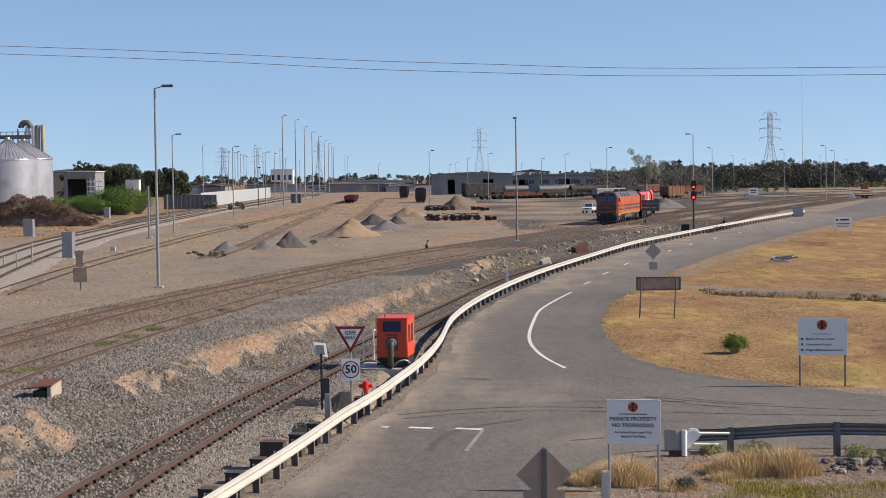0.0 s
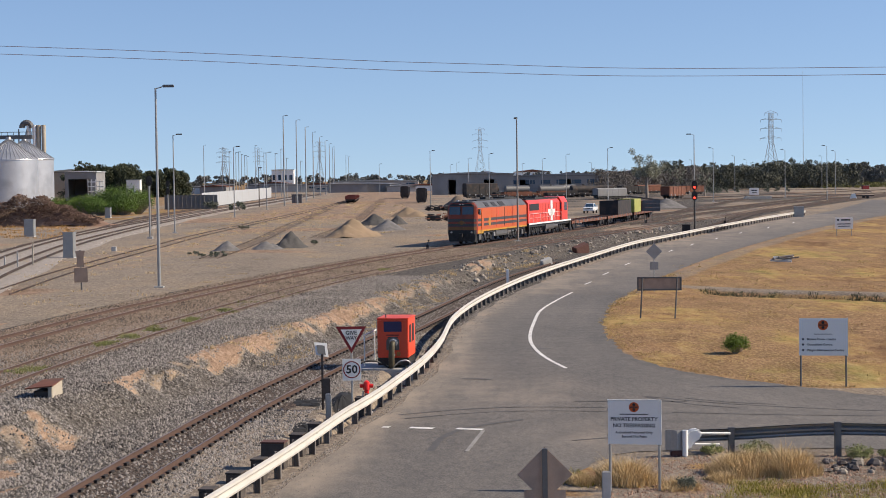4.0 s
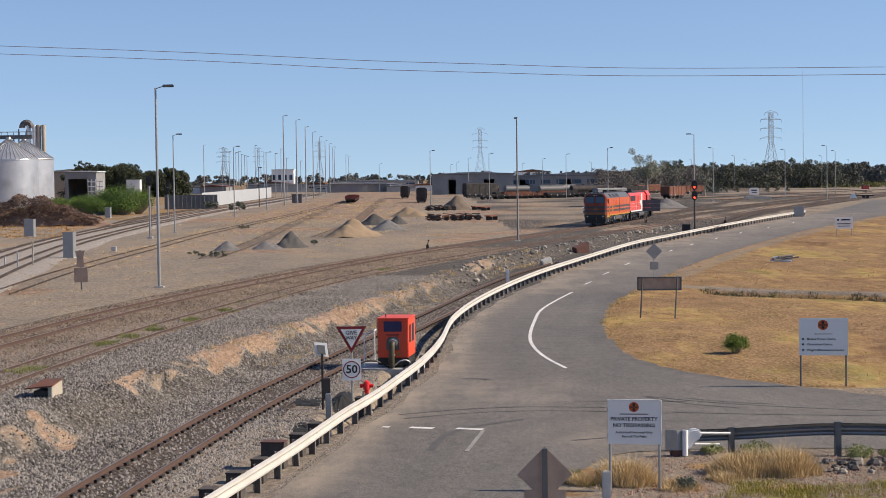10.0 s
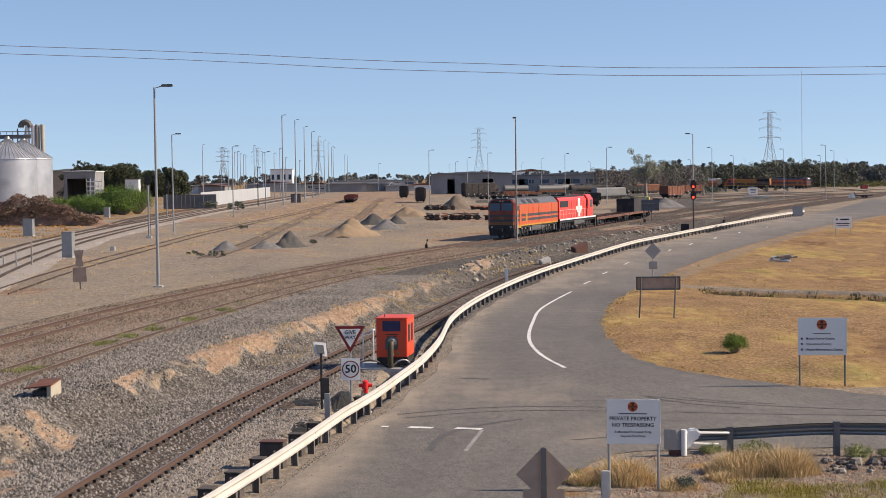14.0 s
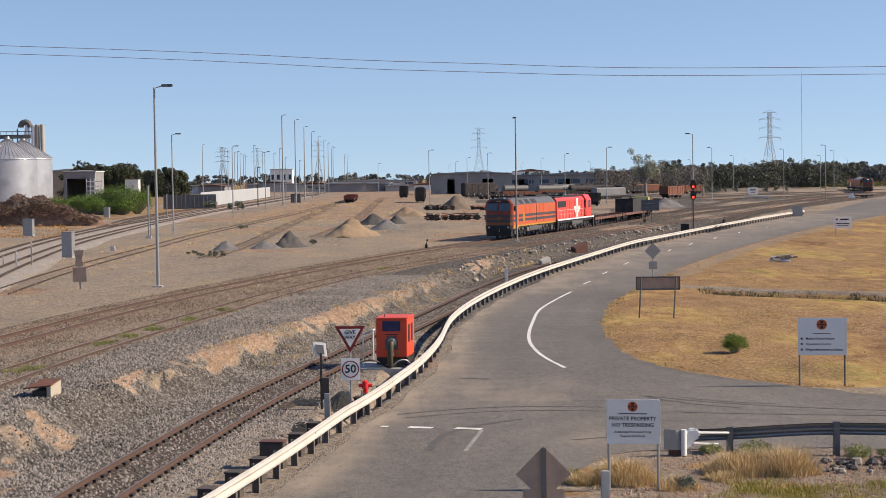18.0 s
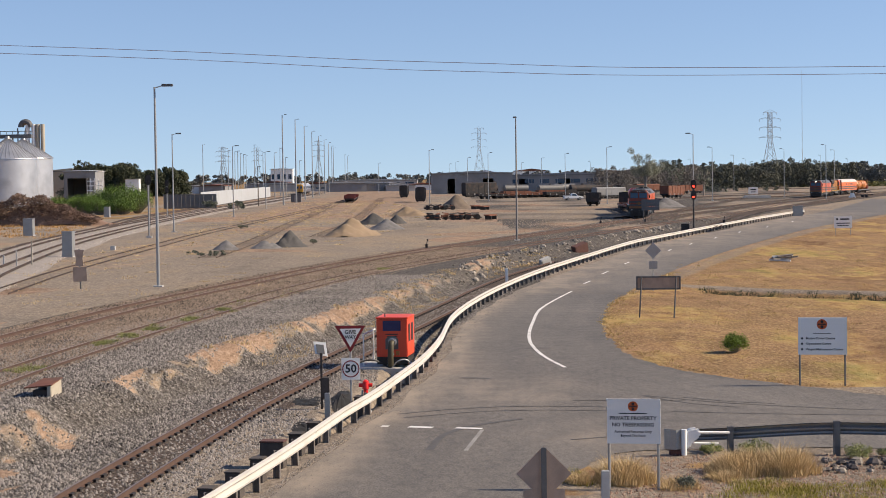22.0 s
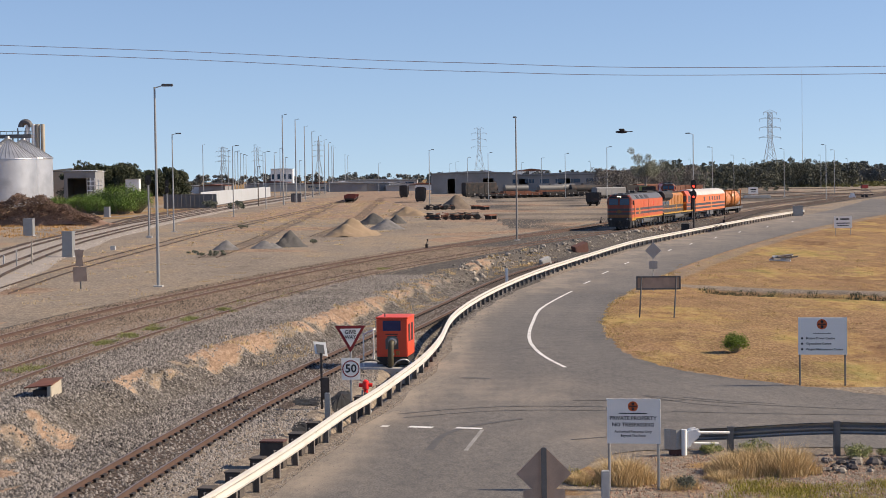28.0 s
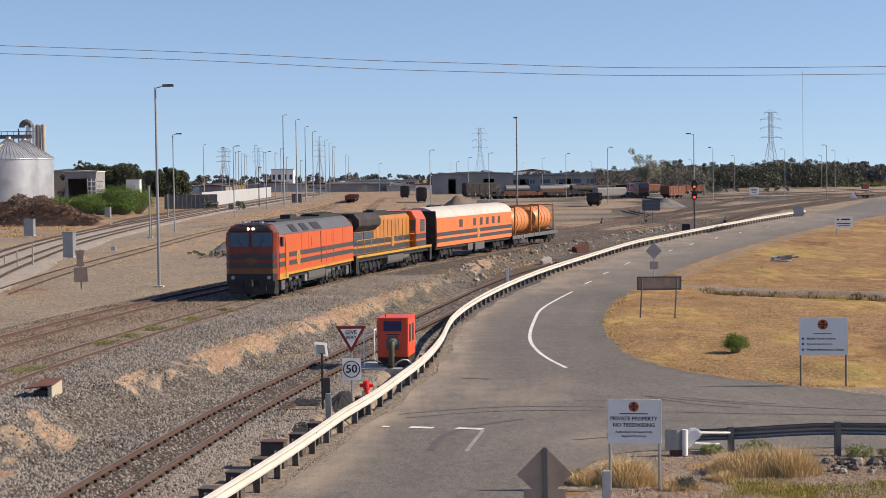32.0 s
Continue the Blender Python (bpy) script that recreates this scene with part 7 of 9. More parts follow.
    logs = thing("timber_pile", "heap of pale broken timber on the dry grass", "timber pile", pose(28.4, 148, ground_z(28.4, 148)))
    for k in range(9):
        q = random.Random(k + 40)
        part("plank", Shape().box(-q.uniform(0.5, 1.1), q.uniform(0.5, 1.1), -0.09, 0.09, 0, 0.12, pose(q.uniform(-.5, .5), q.uniform(-.3, .3), 0.05 + 0.05 * k, q.uniform(-8, 8), q.uniform(-8, 8), q.uniform(-35, 35))), BARK if k % 3 else WHITE, logs)
    stick = part("dead_branch", Shape().tube((0, 0, 0), (0.25, -0.1, 0.28), 0.02, 0.012, 6).tube((0.12, -0.05, 0.14), (0.05, 0.05, 0.33), 0.014, 0.008, 6), BARK, None, "dry bent branch in the grass")
    stick.location = (9.2, 46.6, 0)
    tagged(stick, category="branch")
    for k in range(58):
        q = random.Random(k + 700)
        g = Shape()
        stone(g, 0, 0, 0, q.uniform(0.05, 0.15) if k > 2 else 0.2, k + 60)
        o = part("loose_stone", g, ROCK if k % 3 == 0 else DARKROCK, None, "pale loose stone on bare soil by the guard rail" if k % 3 == 0 else "dark broken stone on bare soil by the guard rail")
        x, y = (q.uniform(8.9, 12.5), q.uniform(44.3, 46.2)) if k > 2 else (10.6 + 0.45 * k, 45.6)
        o.location = (x, y, 0.02)
        tagged(o, category="stone", group="stones by the guard rail")


def strew(name, label, x, y, size, material, seed):
    """Broken octahedra strewn at the places given, one mesh."""
    rng = np.random.default_rng(seed)
    n = len(x)
    z = np.array([ground_z(a, b) for a, b in zip(x, y)])
    base = np.array([(1, 0, -0.35), (0, 1, -0.35), (-1, 0, -0.35), (0, -1, -0.35), (0.2, 0.1, 0.85)], float)
    ang = rng.uniform(0, 6.28, n)
    ca, sa = np.cos(ang), np.sin(ang)
    v = base[None] * (0.6 + 0.8 * rng.random((n, 5, 1))) * size[:, None, None]
    v = np.stack([v[..., 0] * ca[:, None] - v[..., 1] * sa[:, None], v[..., 0] * sa[:, None] + v[..., 1] * ca[:, None], v[..., 2]], -1)
    v += np.stack([x, y, z + size * 0.25], -1)[:, None]
    f = np.array([(0, 1, 4), (1, 2, 4), (2, 3, 4), (3, 0, 4)])
    f = (f[None] + 5 * np.arange(n)[:, None, None]).reshape(-1, 3)
    me = bpy.data.meshes.new(name)
    me.vertices.add(n * 5), me.loops.add(len(f) * 3), me.polygons.add(len(f))
    me.vertices.foreach_set("co", v.ravel())
    me.loops.foreach_set("vertex_index", f.ravel())
    me.polygons.foreach_set("loop_start", np.arange(len(f)) * 3)
    me.update()
    me.validate()
    me.materials.append(material)
    tagged(new(name, me), label, "stones", kind="stuff")


def loose_ballast():
    """The stones of the ballast nearest the camera, and coarse grit over the yard and the road's verge."""
    rng = np.random.default_rng(11)
    n = 105000
    y = 36 + 84 * rng.random(n) ** 1.35
    x = np.interp(y, CREST_Y, CREST_X) + rng.uniform(-7.5, 7.5, n)
    q_all = np.abs(x - np.interp(y, TRACK_NEAR.p[:, 1], TRACK_NEAR.p[:, 0])) * 0.988
    e_all = np.abs(x - np.interp(y, TRACK_EXIT.p[:, 1], TRACK_EXIT.p[:, 0])) * 0.985
    keep = []
    for k in range(n):
        d = bank_offset(x[k], y[k])
        q, e = q_all[k], e_all[k]
        gs = GUARD_SIDE(x[k], y[k])
        bare = bank_sand(x[k], y[k])
        if abs(q - 0.75) < 0.13 or abs(e - 0.75) < 0.12 or bare > rng.uniform(0.35, 0.8) or (q < 0.62 and rng.random() < 0.6) or any(((x[k] - a) / ra) ** 2 + ((y[k] - b) / rb) ** 2 < 0.8 for a, b, ra, rb in SHADE_SPOTS) or (d > 2 and gs > -0.3 and (gs > 1.25 or rng.random() < 0.8)):
            continue
        keep.append(k)
    strew("ballast", "loose grey and brown ballast stones along the tracks", x[keep], y[keep], rng.uniform(0.022, 0.06, len(keep)), BALLAST, 12)
    n = 78000
    y = 54 + 110 * rng.random(n) ** 1.3
    m_x, e_x = np.interp(y, TRACK_MAIN.p[:, 1], TRACK_MAIN.p[:, 0]), np.interp(y, TRACK_EXIT.p[:, 1], TRACK_EXIT.p[:, 0])
    x = m_x - 2.6 + rng.random(n) * (e_x - m_x + 3.8)
    on_rail = (np.abs(np.abs(x - m_x) * 0.985 - 0.75) < 0.11) | (np.abs(np.abs(x - e_x) * 0.985 - 0.75) < 0.11)
    thin = (np.abs(x - m_x) < 0.75) & (rng.random(n) < 0.45)
    ok = ~on_rail & ~thin & (x > m_x - 1.9 - 0.7 * rng.random(n))
    x, y = x[ok], y[ok]
    strew("track_ballast", "brown dusty ballast stones round the running tracks", x, y, rng.uniform(0.025, 0.062, len(x)) * np.clip(y / 70, 1, 1.5), BALLAST_BROWN, 17)
    n = 42000
    y = 88 + 260 * rng.random(n) ** 1.5
    x = np.interp(y, CREST_Y, CREST_X) - 3.5 - rng.uniform(0, 1, n) ** 1.3 * (30 + 0.12 * y)
    size = 0.011 * (y / 60) ** 0.9 * rng.uniform(0.6, 2.2, n) * np.clip((350 - y) / 90, 0.1, 1)
    keep = [k for k in range(n) if noise.noise(Vector((x[k] * 0.12, y[k] * 0.05, 1))) > rng.uniform(-0.5, 0.4)]
    x, y, size = x[keep], y[keep], size[keep]
    strew("yard_grit", "coarse grit and clods over the dusty yard", x, y, size, YARDGRIT, 13)
    n = 15000
    d = 60 + 330 * rng.random(n) ** 1.5
    side = [TRACK_WEST2.side(a, b) for a, b in zip(d, rng.uniform(-5.8, 2.6, n))]
    x, y = np.array([p.x for p in side]), np.array([p.y for p in side])
    strew("bed_gravel", "pale coarse gravel of the far track bed", x, y, 0.03 * (y / 90) ** 0.8 * rng.uniform(0.6, 1.7, n), BEDSTONE, 19)
    n = 9000
    y = 40 + 70 * rng.random(n) ** 1.4
    x = np.array([float(GUARD.p[int(np.abs(GUARD.p[:, 1] - b).argmin()), 0]) for b in y]) + 0.2 + np.abs(rng.normal(0, 0.55, n))
    strew("road_grit", "loose grit along the asphalt edge under the guard rail", x, y, rng.uniform(0.008, 0.028, n), BALLAST, 15)
    n = 5200
    y = 38.5 + 9 * rng.random(n)
    x = 3.3 + (y - 40) * 0.25 + 9 * rng.random(n)
    strew("corner_grit", "reddish gravel between the grass tufts", x, y, rng.uniform(0.012, 0.05, n), SOILGRIT, 14)


def GUARD_SIDE(x, y):
    """Metres to the right of the guard rail."""
    i = int(np.abs(GUARD.p[:, 1] - y).argmin())
    return x - GUARD.p[i, 0]


def heap(name, label, x, y, w, d, h, mat, seed):
    """A tipped heap: a few overlapping mounds with a slumped, lumpy skin."""
    r = random.Random(seed)
    mounds = [(0, 0, 1.0)] + [(r.uniform(-.2, .2), r.uniform(-.2, .2), r.uniform(0.45, 0.8)) for _ in range(2)]
    n = 34
    vs = []
    for i in range(n):
        for j in range(n):
            u, v = -0.5 + i / (n - 1), -0.5 + j / (n - 1)
            z = max(q * max(0, 1.13 - math.sqrt((u - a) ** 2 / 0.15 + (v - b) ** 2 / 0.15 + 0.03) / math.sqrt(max(q, .3))) ** 1.25 for a, b, q in mounds)
            z += 0.09 * noise.noise(Vector((u * 7, v * 7, seed))) * smooth(0, 0.3, z) + 0.045 * noise.noise(Vector((u * 24, v * 24, seed))) * (1 if z > 0.02 else 0)
            wob = 1 + 0.12 * noise.noise(Vector((u * 3, v * 3, seed + 5)))
            vs.append((u * w * 1.2 * wob, v * d * 1.2 * wob, max(z, 0) * h - 0.06))
    g = Shape().add(vs, [(i * n + j, (i + 1) * n + j, (i + 1) * n + j + 1, i * n + j + 1) for i in range(n - 1) for j in range(n - 1)])
    o = part(name, g, mat, None, label)
    for p in o.data.polygons:
        p.use_smooth = True
    o.location = (x, y, YARD)
    return tagged(o, category="heap")


def parked_wagon(name, label, x, y, rz, L, body_h, mat, top="open", z=YARD):
    t = thing(name, label, "rail wagon", pose(x, y, z, 0, 0, rz))
    h = L / 2
    deck(t, h, mat)
    if top == "open":
        b = Shape().box(-1.35, 1.35, -h, h, 1.15, 1.3)
        b.box(-1.35, -1.25, -h, h, 1.3, 1.15 + body_h).box(1.25, 1.35, -h, h, 1.3, 1.15 + body_h).box(-1.25, 1.25, -h, -h + 0.1, 1.3, 1.15 + body_h).box(-1.25, 1.25, h - 0.1, h, 1.3, 1.15 + body_h)
        p = part("body", b, mat, t)
        for k in range(int(L / 1.5)):
            part("rib", Shape().box(1.35, 1.42, -h + 0.6 + 1.5 * k, -h + 0.75 + 1.5 * k, 1.2, 1.1 + body_h).box(-1.42, -1.35, -h + 0.6 + 1.5 * k, -h + 0.75 + 1.5 * k, 1.2, 1.1 + body_h), mat, p)
    elif top == "tank":
        part("tank", Shape().rings([[(r * math.cos(a), yy, 2.3 + r * math.sin(a)) for a in (2 * math.pi * j / 20 for j in range(20))] for yy, r in ((-h + .3, .7), (-h + .5, 1.15), (h - .5, 1.15), (h - .3, .7))]), mat, t, smooth=True)
        part("dome", Shape().tube((0, 0, 3.3), (0, 0, 3.75), 0.4, n=12), mat, t)
    elif top == "closed":
        part("body", Shape().rings([[(-1.35, yy, 1.1), (1.35, yy, 1.1), (1.35, yy, 1.1 + body_h), (0.8, yy, 1.4 + body_h), (-0.8, yy, 1.4 + body_h), (-1.35, yy, 1.1 + body_h)] for yy in (-h, h)]), mat, t, bevel=0.03)
        part("underframe_gear", Shape().box(-1.15, 1.15, -h + 0.2, h - 0.2, 0.3, 1.08), BLACK, t, "grimy black underframe gear")
        for k in range(int(L / 2)):
            part("rib", Shape().box(1.35, 1.40, -h + 0.6 + 2 * k, -h + 0.72 + 2 * k, 1.2, 1.05 + body_h), mat, t)
        for sx in (-1, 1):
            part("end_rail", Shape().tube((sx * 1.2, -h - .1, 1.1), (sx * 1.2, -h - .1, 1.1 + body_h), 0.04, n=5), GALV_DARK, t)
    return t


def build_yard_things():
    light_signal(30.1, 213, 0.5, 6.2, "two-headed railway signal showing two red lights")
    light_signal(-48.3, 312, YARD, 6.6, "far black railway signal seen from behind", False)
    light_signal(-33.7, 204, YARD, 7.2, "far black railway signal seen from behind", False, 1)
    for x, y, h in ((90, 345, 7.5), (112, 372, 8.0), (139, 430, 7.5)):
        light_signal(x, y, YARD, h, "far black railway signal seen from behind", False)
    for x, y, w, h, mat, nm in ((28.3, 207, 0.95, 1.1, BLACK, "small black lineside cabinet"), (53.6, 268, 1.5, 1.5, GALV, "grey lineside cabinet by the road"), (-51, 219, 1.25, 2.05, GALV, "grey lineside equipment cabinet"), (-32.8, 155.6, 0.95, 2.2, GALV, "tall grey lineside equipment cabinet"), (-61.3, 325, 1.0, 1.8, GALV, "grey lineside equipment cabinet")):
        z = ground_z(x, y) if y < 300 else YARD
        t = thing("lineside_cabinet", nm, "cabinet", pose(x, y, z, 0, 0, -12))
        part("body", Shape().box(-w / 2, w / 2, -0.35, 0.35, 0.08, h), mat, t, bevel=0.02)
        part("lid", Shape().box(-w / 2 - 0.04, w / 2 + 0.04, -0.4, 0.4, h, h + 0.07), mat, t)
        part("plinth", Shape().box(-w / 2 - 0.05, w / 2 + 0.05, -0.4, 0.4, -0.1, 0.08), CONCRETE, t)
        part("door", Shape().box(-w / 2 + 0.08, w / 2 - 0.08, -0.365, -0.35, 0.2, h - 0.1), mat, t)
    heap("gravel_heap", "small pointed heap of grey gravel", -20.4, 167, 2.9, 3, 1.0, GREYHEAP, 3)
    heap("gravel_heap", "heap of dark gravel", -14.8, 172, 3.4, 4, 1.75, DARKHEAP, 4)
    heap("gravel_heap", "low spill of pale grey gravel", -17.0, 169, 3.0, 3, 0.85, GREYHEAP, 5)
    heap("sand_heap", "large heap of brown sand", -10.3, 202, 6.4, 8, 2.2, SANDHEAP, 6)
    heap("gravel_heap", "heap of blue-grey stone chips", -7.0, 225, 4.7, 5, 1.45, GREYHEAP, 7)
    heap("gravel_heap", "heap of dark broken ballast", -9.7, 250, 5.2, 5, 1.7, DARKHEAP, 8)
    heap("gravel_heap", "low dark heap of scrap and ballast", -6.5, 252, 3.2, 4, 1.4, DARKHEAP, 16)
    heap("sand_heap", "low hummock of ochre sand and straw", -5.8, 299, 7.0, 7, 1.8, SANDHEAP, 9)
    heap("sand_heap", "brown heap behind the scrap rails", 2.9, 357, 7.5, 8, 3.0, BROWNHEAP, 10)
    # stacks of wheelsets and track parts
    for row, (y, count) in enumerate(((268, 7), (348, 5))):
        for k in range(count):
            q = random.Random(row * 20 + k)
            t = thing("scrap_track_stack", "stack of rusty bogie frames and rails", "scrap stack", pose(-1.9 + 1.15 * k - 0.9 * row, y + q.uniform(-1, 1), YARD, 0, 0, q.uniform(-25, 25)), group="rows of scrap track parts")
            for j in range(5):
                part("bar", Shape().box(-q.uniform(0.4, 0.9), q.uniform(0.4, 0.9), -0.1, 0.1, 0.12 + 0.2 * j, 0.26 + 0.2 * j, pose(q.uniform(-.2, .2), q.uniform(-.6, .6), 0, q.uniform(-6, 6), q.uniform(-9, 9), q.uniform(-40, 40))), BLACK if q.random() < 0.75 else RUSTPALE, t)
            part("wheel", Shape().disc((q.uniform(-.3, .3), -0.5, 0.42), 0.42, (0.2, 1, 0), 0.12, 16), BLACK, t)
            part("wheel", Shape().disc((q.uniform(-.3, .3), 0.5, 0.42), 0.42, (0.2, 1, 0), 0.12, 16), BLACK, t)
    for x, y in ((6.6, 352), (8.2, 344), (7.3, 268)):
        t = thing("rail_bundle", "bundle of rust-red rails on blocks", "rail bundle", pose(x, y, YARD, 0, 0, 70))
        for j in range(6):
            part("bar", Shape().box(-1.9, 1.9, -0.4 + 0.16 * j, -0.28 + 0.16 * j, 0.55 + 0.05 * (j % 2), 0.72 + 0.05 * (j % 2)), RUSTPALE, t)
        for sx in (-1.2, 1.2):
            part("block", Shape().box(sx - 0.15, sx + 0.15, -0.5, 0.5, 0, 0.55), BLACK, t)
    # parked wagons
    parked_wagon("open_wagon", "rust-brown open wagon beside the trees", 60.8, 470, -35, 9, 2.1, RUSTPALE)
    parked_wagon("box_wagon", "dark covered wagon standing alone", -5.6, 460, 0, 12, 2.5, DARKWAGON, "closed")
    parked_wagon("box_wagon", "dark green covered wagon standing alone", -12.0, 560, 0, 12, 2.5, DARKWAGON, "closed")
    parked_wagon("flat_wagon", "rust-red low-sided wagon on the far siding", -24.4, 470, 2, 16, 0.85, REDRUST)
    parked_wagon("flat_wagon", "rust-red low-sided wagon coupled behind another", -24.9, 488, 2, 16, 0.85, REDRUST)
    parked_wagon("flat_wagon", "rust-red low-sided wagon coupled behind another", -25.3, 506, 2, 16, 0.6, REDRUST)
    parked_wagon("box_wagon", "dark covered wagon with a dull red end", 11.5, 552, -62, 11, 3.1, DARKWAGON, "closed")
    for k, (x, y, top, mat) in enumerate(((19, 545, "open", DARKWAGON), (26, 530, "open", DARKWAGON), (33, 515, "open", DARKWAGON), (34, 560, "tank", GALV_DARK), (43, 545, "tank", DARKWAGON), (24, 580, "tank", GALV_DARK), (50, 560, "closed", DARKWAGON))):
        parked_wagon("parked_wagon", "dark wagon standing in the far yard", x, y, -65, 9.5 if top == "tank" else 7.5, 0.5, mat, top)
    for k in range(8):
        q = random.Random(k + 90)
        parked_wagon("flat_wagon", "dark low flat wagon in a row of parked wagons", 14 + 3.6 * k, 505 + 4.0 * k + q.uniform(-1, 1), -70, 8.5, q.choice((0.25, 0.45, 0.9)), q.choice((DARKWAGON, DARKWAGON, RUSTPALE)))
    for k, (x, y, top, m) in enumerate(((41, 600, "tank", GALV_DARK), (52, 590, "closed", DARKWAGON), (62, 585, "open", DARKWAGON), (45, 480, "closed", GREYWALL), (69, 600, "closed", RUSTPALE), (78, 560, "open", RUSTPALE), (15, 610, "tank", DARKWAGON))):
        parked_wagon("parked_wagon", "weathered wagon standing in the far yard", x, y, -60, 9.5, 1.6, m, top)
    t = thing("equipment_box", "small dull red equipment box beyond the far tracks", "equipment box", pose(152.5, 642, YARD, 0, 0, 10))
    part("body", Shape().box(-1.2, 1.2, -0.7, 0.7, 0.1, 1.35), SIGNRED, t, bevel=0.03)
    part("lid", Shape().box(-1.25, 1.25, -0.75, 0.75, 1.35, 1.42), GALV_DARK, t)
    part("skid", Shape().box(-1.0, 1.0, -0.6, 0.6, 0, 0.1), BLACK, t)
    t = thing("panel_stack", "low stack of pale concrete panels beside the far tracks", "panel stack", pose(78, 441, YARD, 0, 0, 4))
    for k in range(3):
        part("panel", Shape().box(-3.4 + 0.2 * k, 3.4, -0.8, 0.8, 0.1 + 0.25 * k, 0.28 + 0.25 * k), CONCRETE, t, bevel=0.02)
    for sx in (-2.6, 0, 2.6):
        part("bearer", Shape().box(sx - 0.1, sx + 0.1, -0.8, 0.8, 0, 0.1), POSTWOOD, t)
    t = thing("low_trailer", "dark low trailer at the end of the yard road", "trailer", pose(102, 430, YARD, 0, 0, 80))
    part("bed", Shape().box(-0.9, 0.9, -2.2, 2.2, 0.55, 0.8), DARKWAGON, t, bevel=0.03)
    part("headboard", Shape().box(-0.9, 0.9, 2.1, 2.2, 0.8, 1.4), RUSTPALE, t)
    for sx in (-1, 1):
        part("wheel", Shape().disc((sx * 0.75, -0.6, 0.33), 0.33, (sx, 0, 0), 0.2, 14), INK, t)
        part("wheel", Shape().disc((sx * 0.75, 0.3, 0.33), 0.33, (sx, 0, 0), 0.2, 14), INK, t)
    t = thing("barrier_block", "white barrier block at the end of the yard road", "barrier", pose(98.5, 427, YARD))
    part("body", Shape().rings([[(-q, -0.3, z), (q, -0.3, z), (q, 0.3, z), (-q, 0.3, z)] for q, z in ((0.8, 0), (0.8, 0.25), (0.55, 0.5), (0.45, 1.2))]), WHITE, t, bevel=0.03)
    b = thing("dark_hut", "small dark relay hut beside the far tracks", "hut", pose(-40, 487, YARD))
    part("body", Shape().box(-1.35, 1.35, -1.2, 1.2, 0, 2.3), DARKWALL, b, bevel=0.02)
    part("roof", Shape().box(-1.5, 1.5, -1.35, 1.35, 2.3, 2.42), GALV_DARK, b)
    part("door", Shape().box(-0.4, 0.4, -1.22, -1.2, 0.1, 2.0), GREYWALL, b)
    # lineside odds and ends and low weeds
    o = part("marker_block", Shape().box(-0.22, 0.22, -0.2, 0.2, -0.1, 0.42), CONCRETE, None, "small pale concrete block beside the track bed", bevel=0.02)
    o.location = (-31.5, 169.5, YARD)
    tagged(o, category="concrete block")
    for x, y, h in ((-32.7, 141.2, 1.95), (-33.4, 139, 1.3), (-35.0, 139.6, 0.9), (-34.5, 139.4, 0.9)):
        o = part("marker_post", Shape().box(-0.05, 0.05, -0.05, 0.05, -0.1, h), CREAMWALL if h > 1.5 else CONCRETE, None, "thin pale lineside marker post", bevel=0.01)
        o.location = (x, y, YARD)
        tagged(o, category="post")
    for k, (x, y, w, hh) in enumerate(((-19.5, 153.2, 1.9, 0.75), (-21.2, 154.8, 1.0, 0.4), (-13.0, 178, 0.8, 0.7), (-22.5, 159.7, 1.2, 0.4), (-26.6, 236, 1.6, 0.8))):
        shrub("weed_bush", "low grey-green weed in the dusty yard", x, y, YARD - 0.04, w, hh, LEAF_GREY, 940 + k, 700, 0.06)
    # points levers and low stands
    for x, y in ((-1.5, 162.5), (20.9, 235), (27.4, 240.5), (38, 240)):
        t = thing("points_lever", "low black points lever stand by the rails", "points lever", pose(x, y, ground_z(x, y)))
        part("stand", Shape().box(-0.12, 0.12, -0.15, 0.15, 0, 0.45), BLACK, t)
        part("lever", Shape().tube((0, 0, 0.4), (0.1, 0, 0.85), 0.035, n=6), BLACK, t)
        part("target", Shape().disc((0.1, -0.03, 0.82), 0.09, (0, -1, 0), 0.03, 12), POSTWOOD, t)
    heap("gravel_heap", "long grey ballast heap behind the signal", 43.5, 345, 8, 8, 2.0, GREYHEAP, 12)


# ---- trees ----
def tree(name, label, x, y, z, h, w, mat, seed, n=1400, size=0.35, trunk=BARK, sparse=False):
    t = thing(name, label, "tree", pose(x, y, z))
    r = random.Random(seed)
    wood, crown = Shape(), Shape()
    top = Vector((r.uniform(-.3, .3), r.uniform(-.3, .3), h * 0.55))
    wood.tube((0, 0, -0.2), top, 0.035 * h, 0.018 * h, 8)
    limbs = 14 if sparse else 10
    for k in range(limbs):
        a = 6.28 * k / limbs + r.uniform(-.4, .4)
        base = Vector((0, 0, 0)).lerp(top, r.uniform(0.45, 1.0))
        tip = Vector((math.cos(a) * w * 0.45 * r.uniform(0.4, 1), math.sin(a) * w * 0.45 * r.uniform(0.4, 1), h * r.uniform(0.5, 0.97)))
        wood.tube(base, tip, 0.011 * h, 0.004 * h, 6)
        for j in range(3):
            c = base.lerp(tip, 0.6 + 0.2 * j) + Vector((r.uniform(-1, 1), r.uniform(-1, 1), r.uniform(-.6, .6))) * w * 0.09
            leaves(crown, c, w * (0.12 if sparse else 0.17), n // (limbs * 3), size, seed * 1000 + k * 10 + j, 0.85)
    part("trunk", wood, trunk, t)
    part("crown", crown, mat, t)
    return t


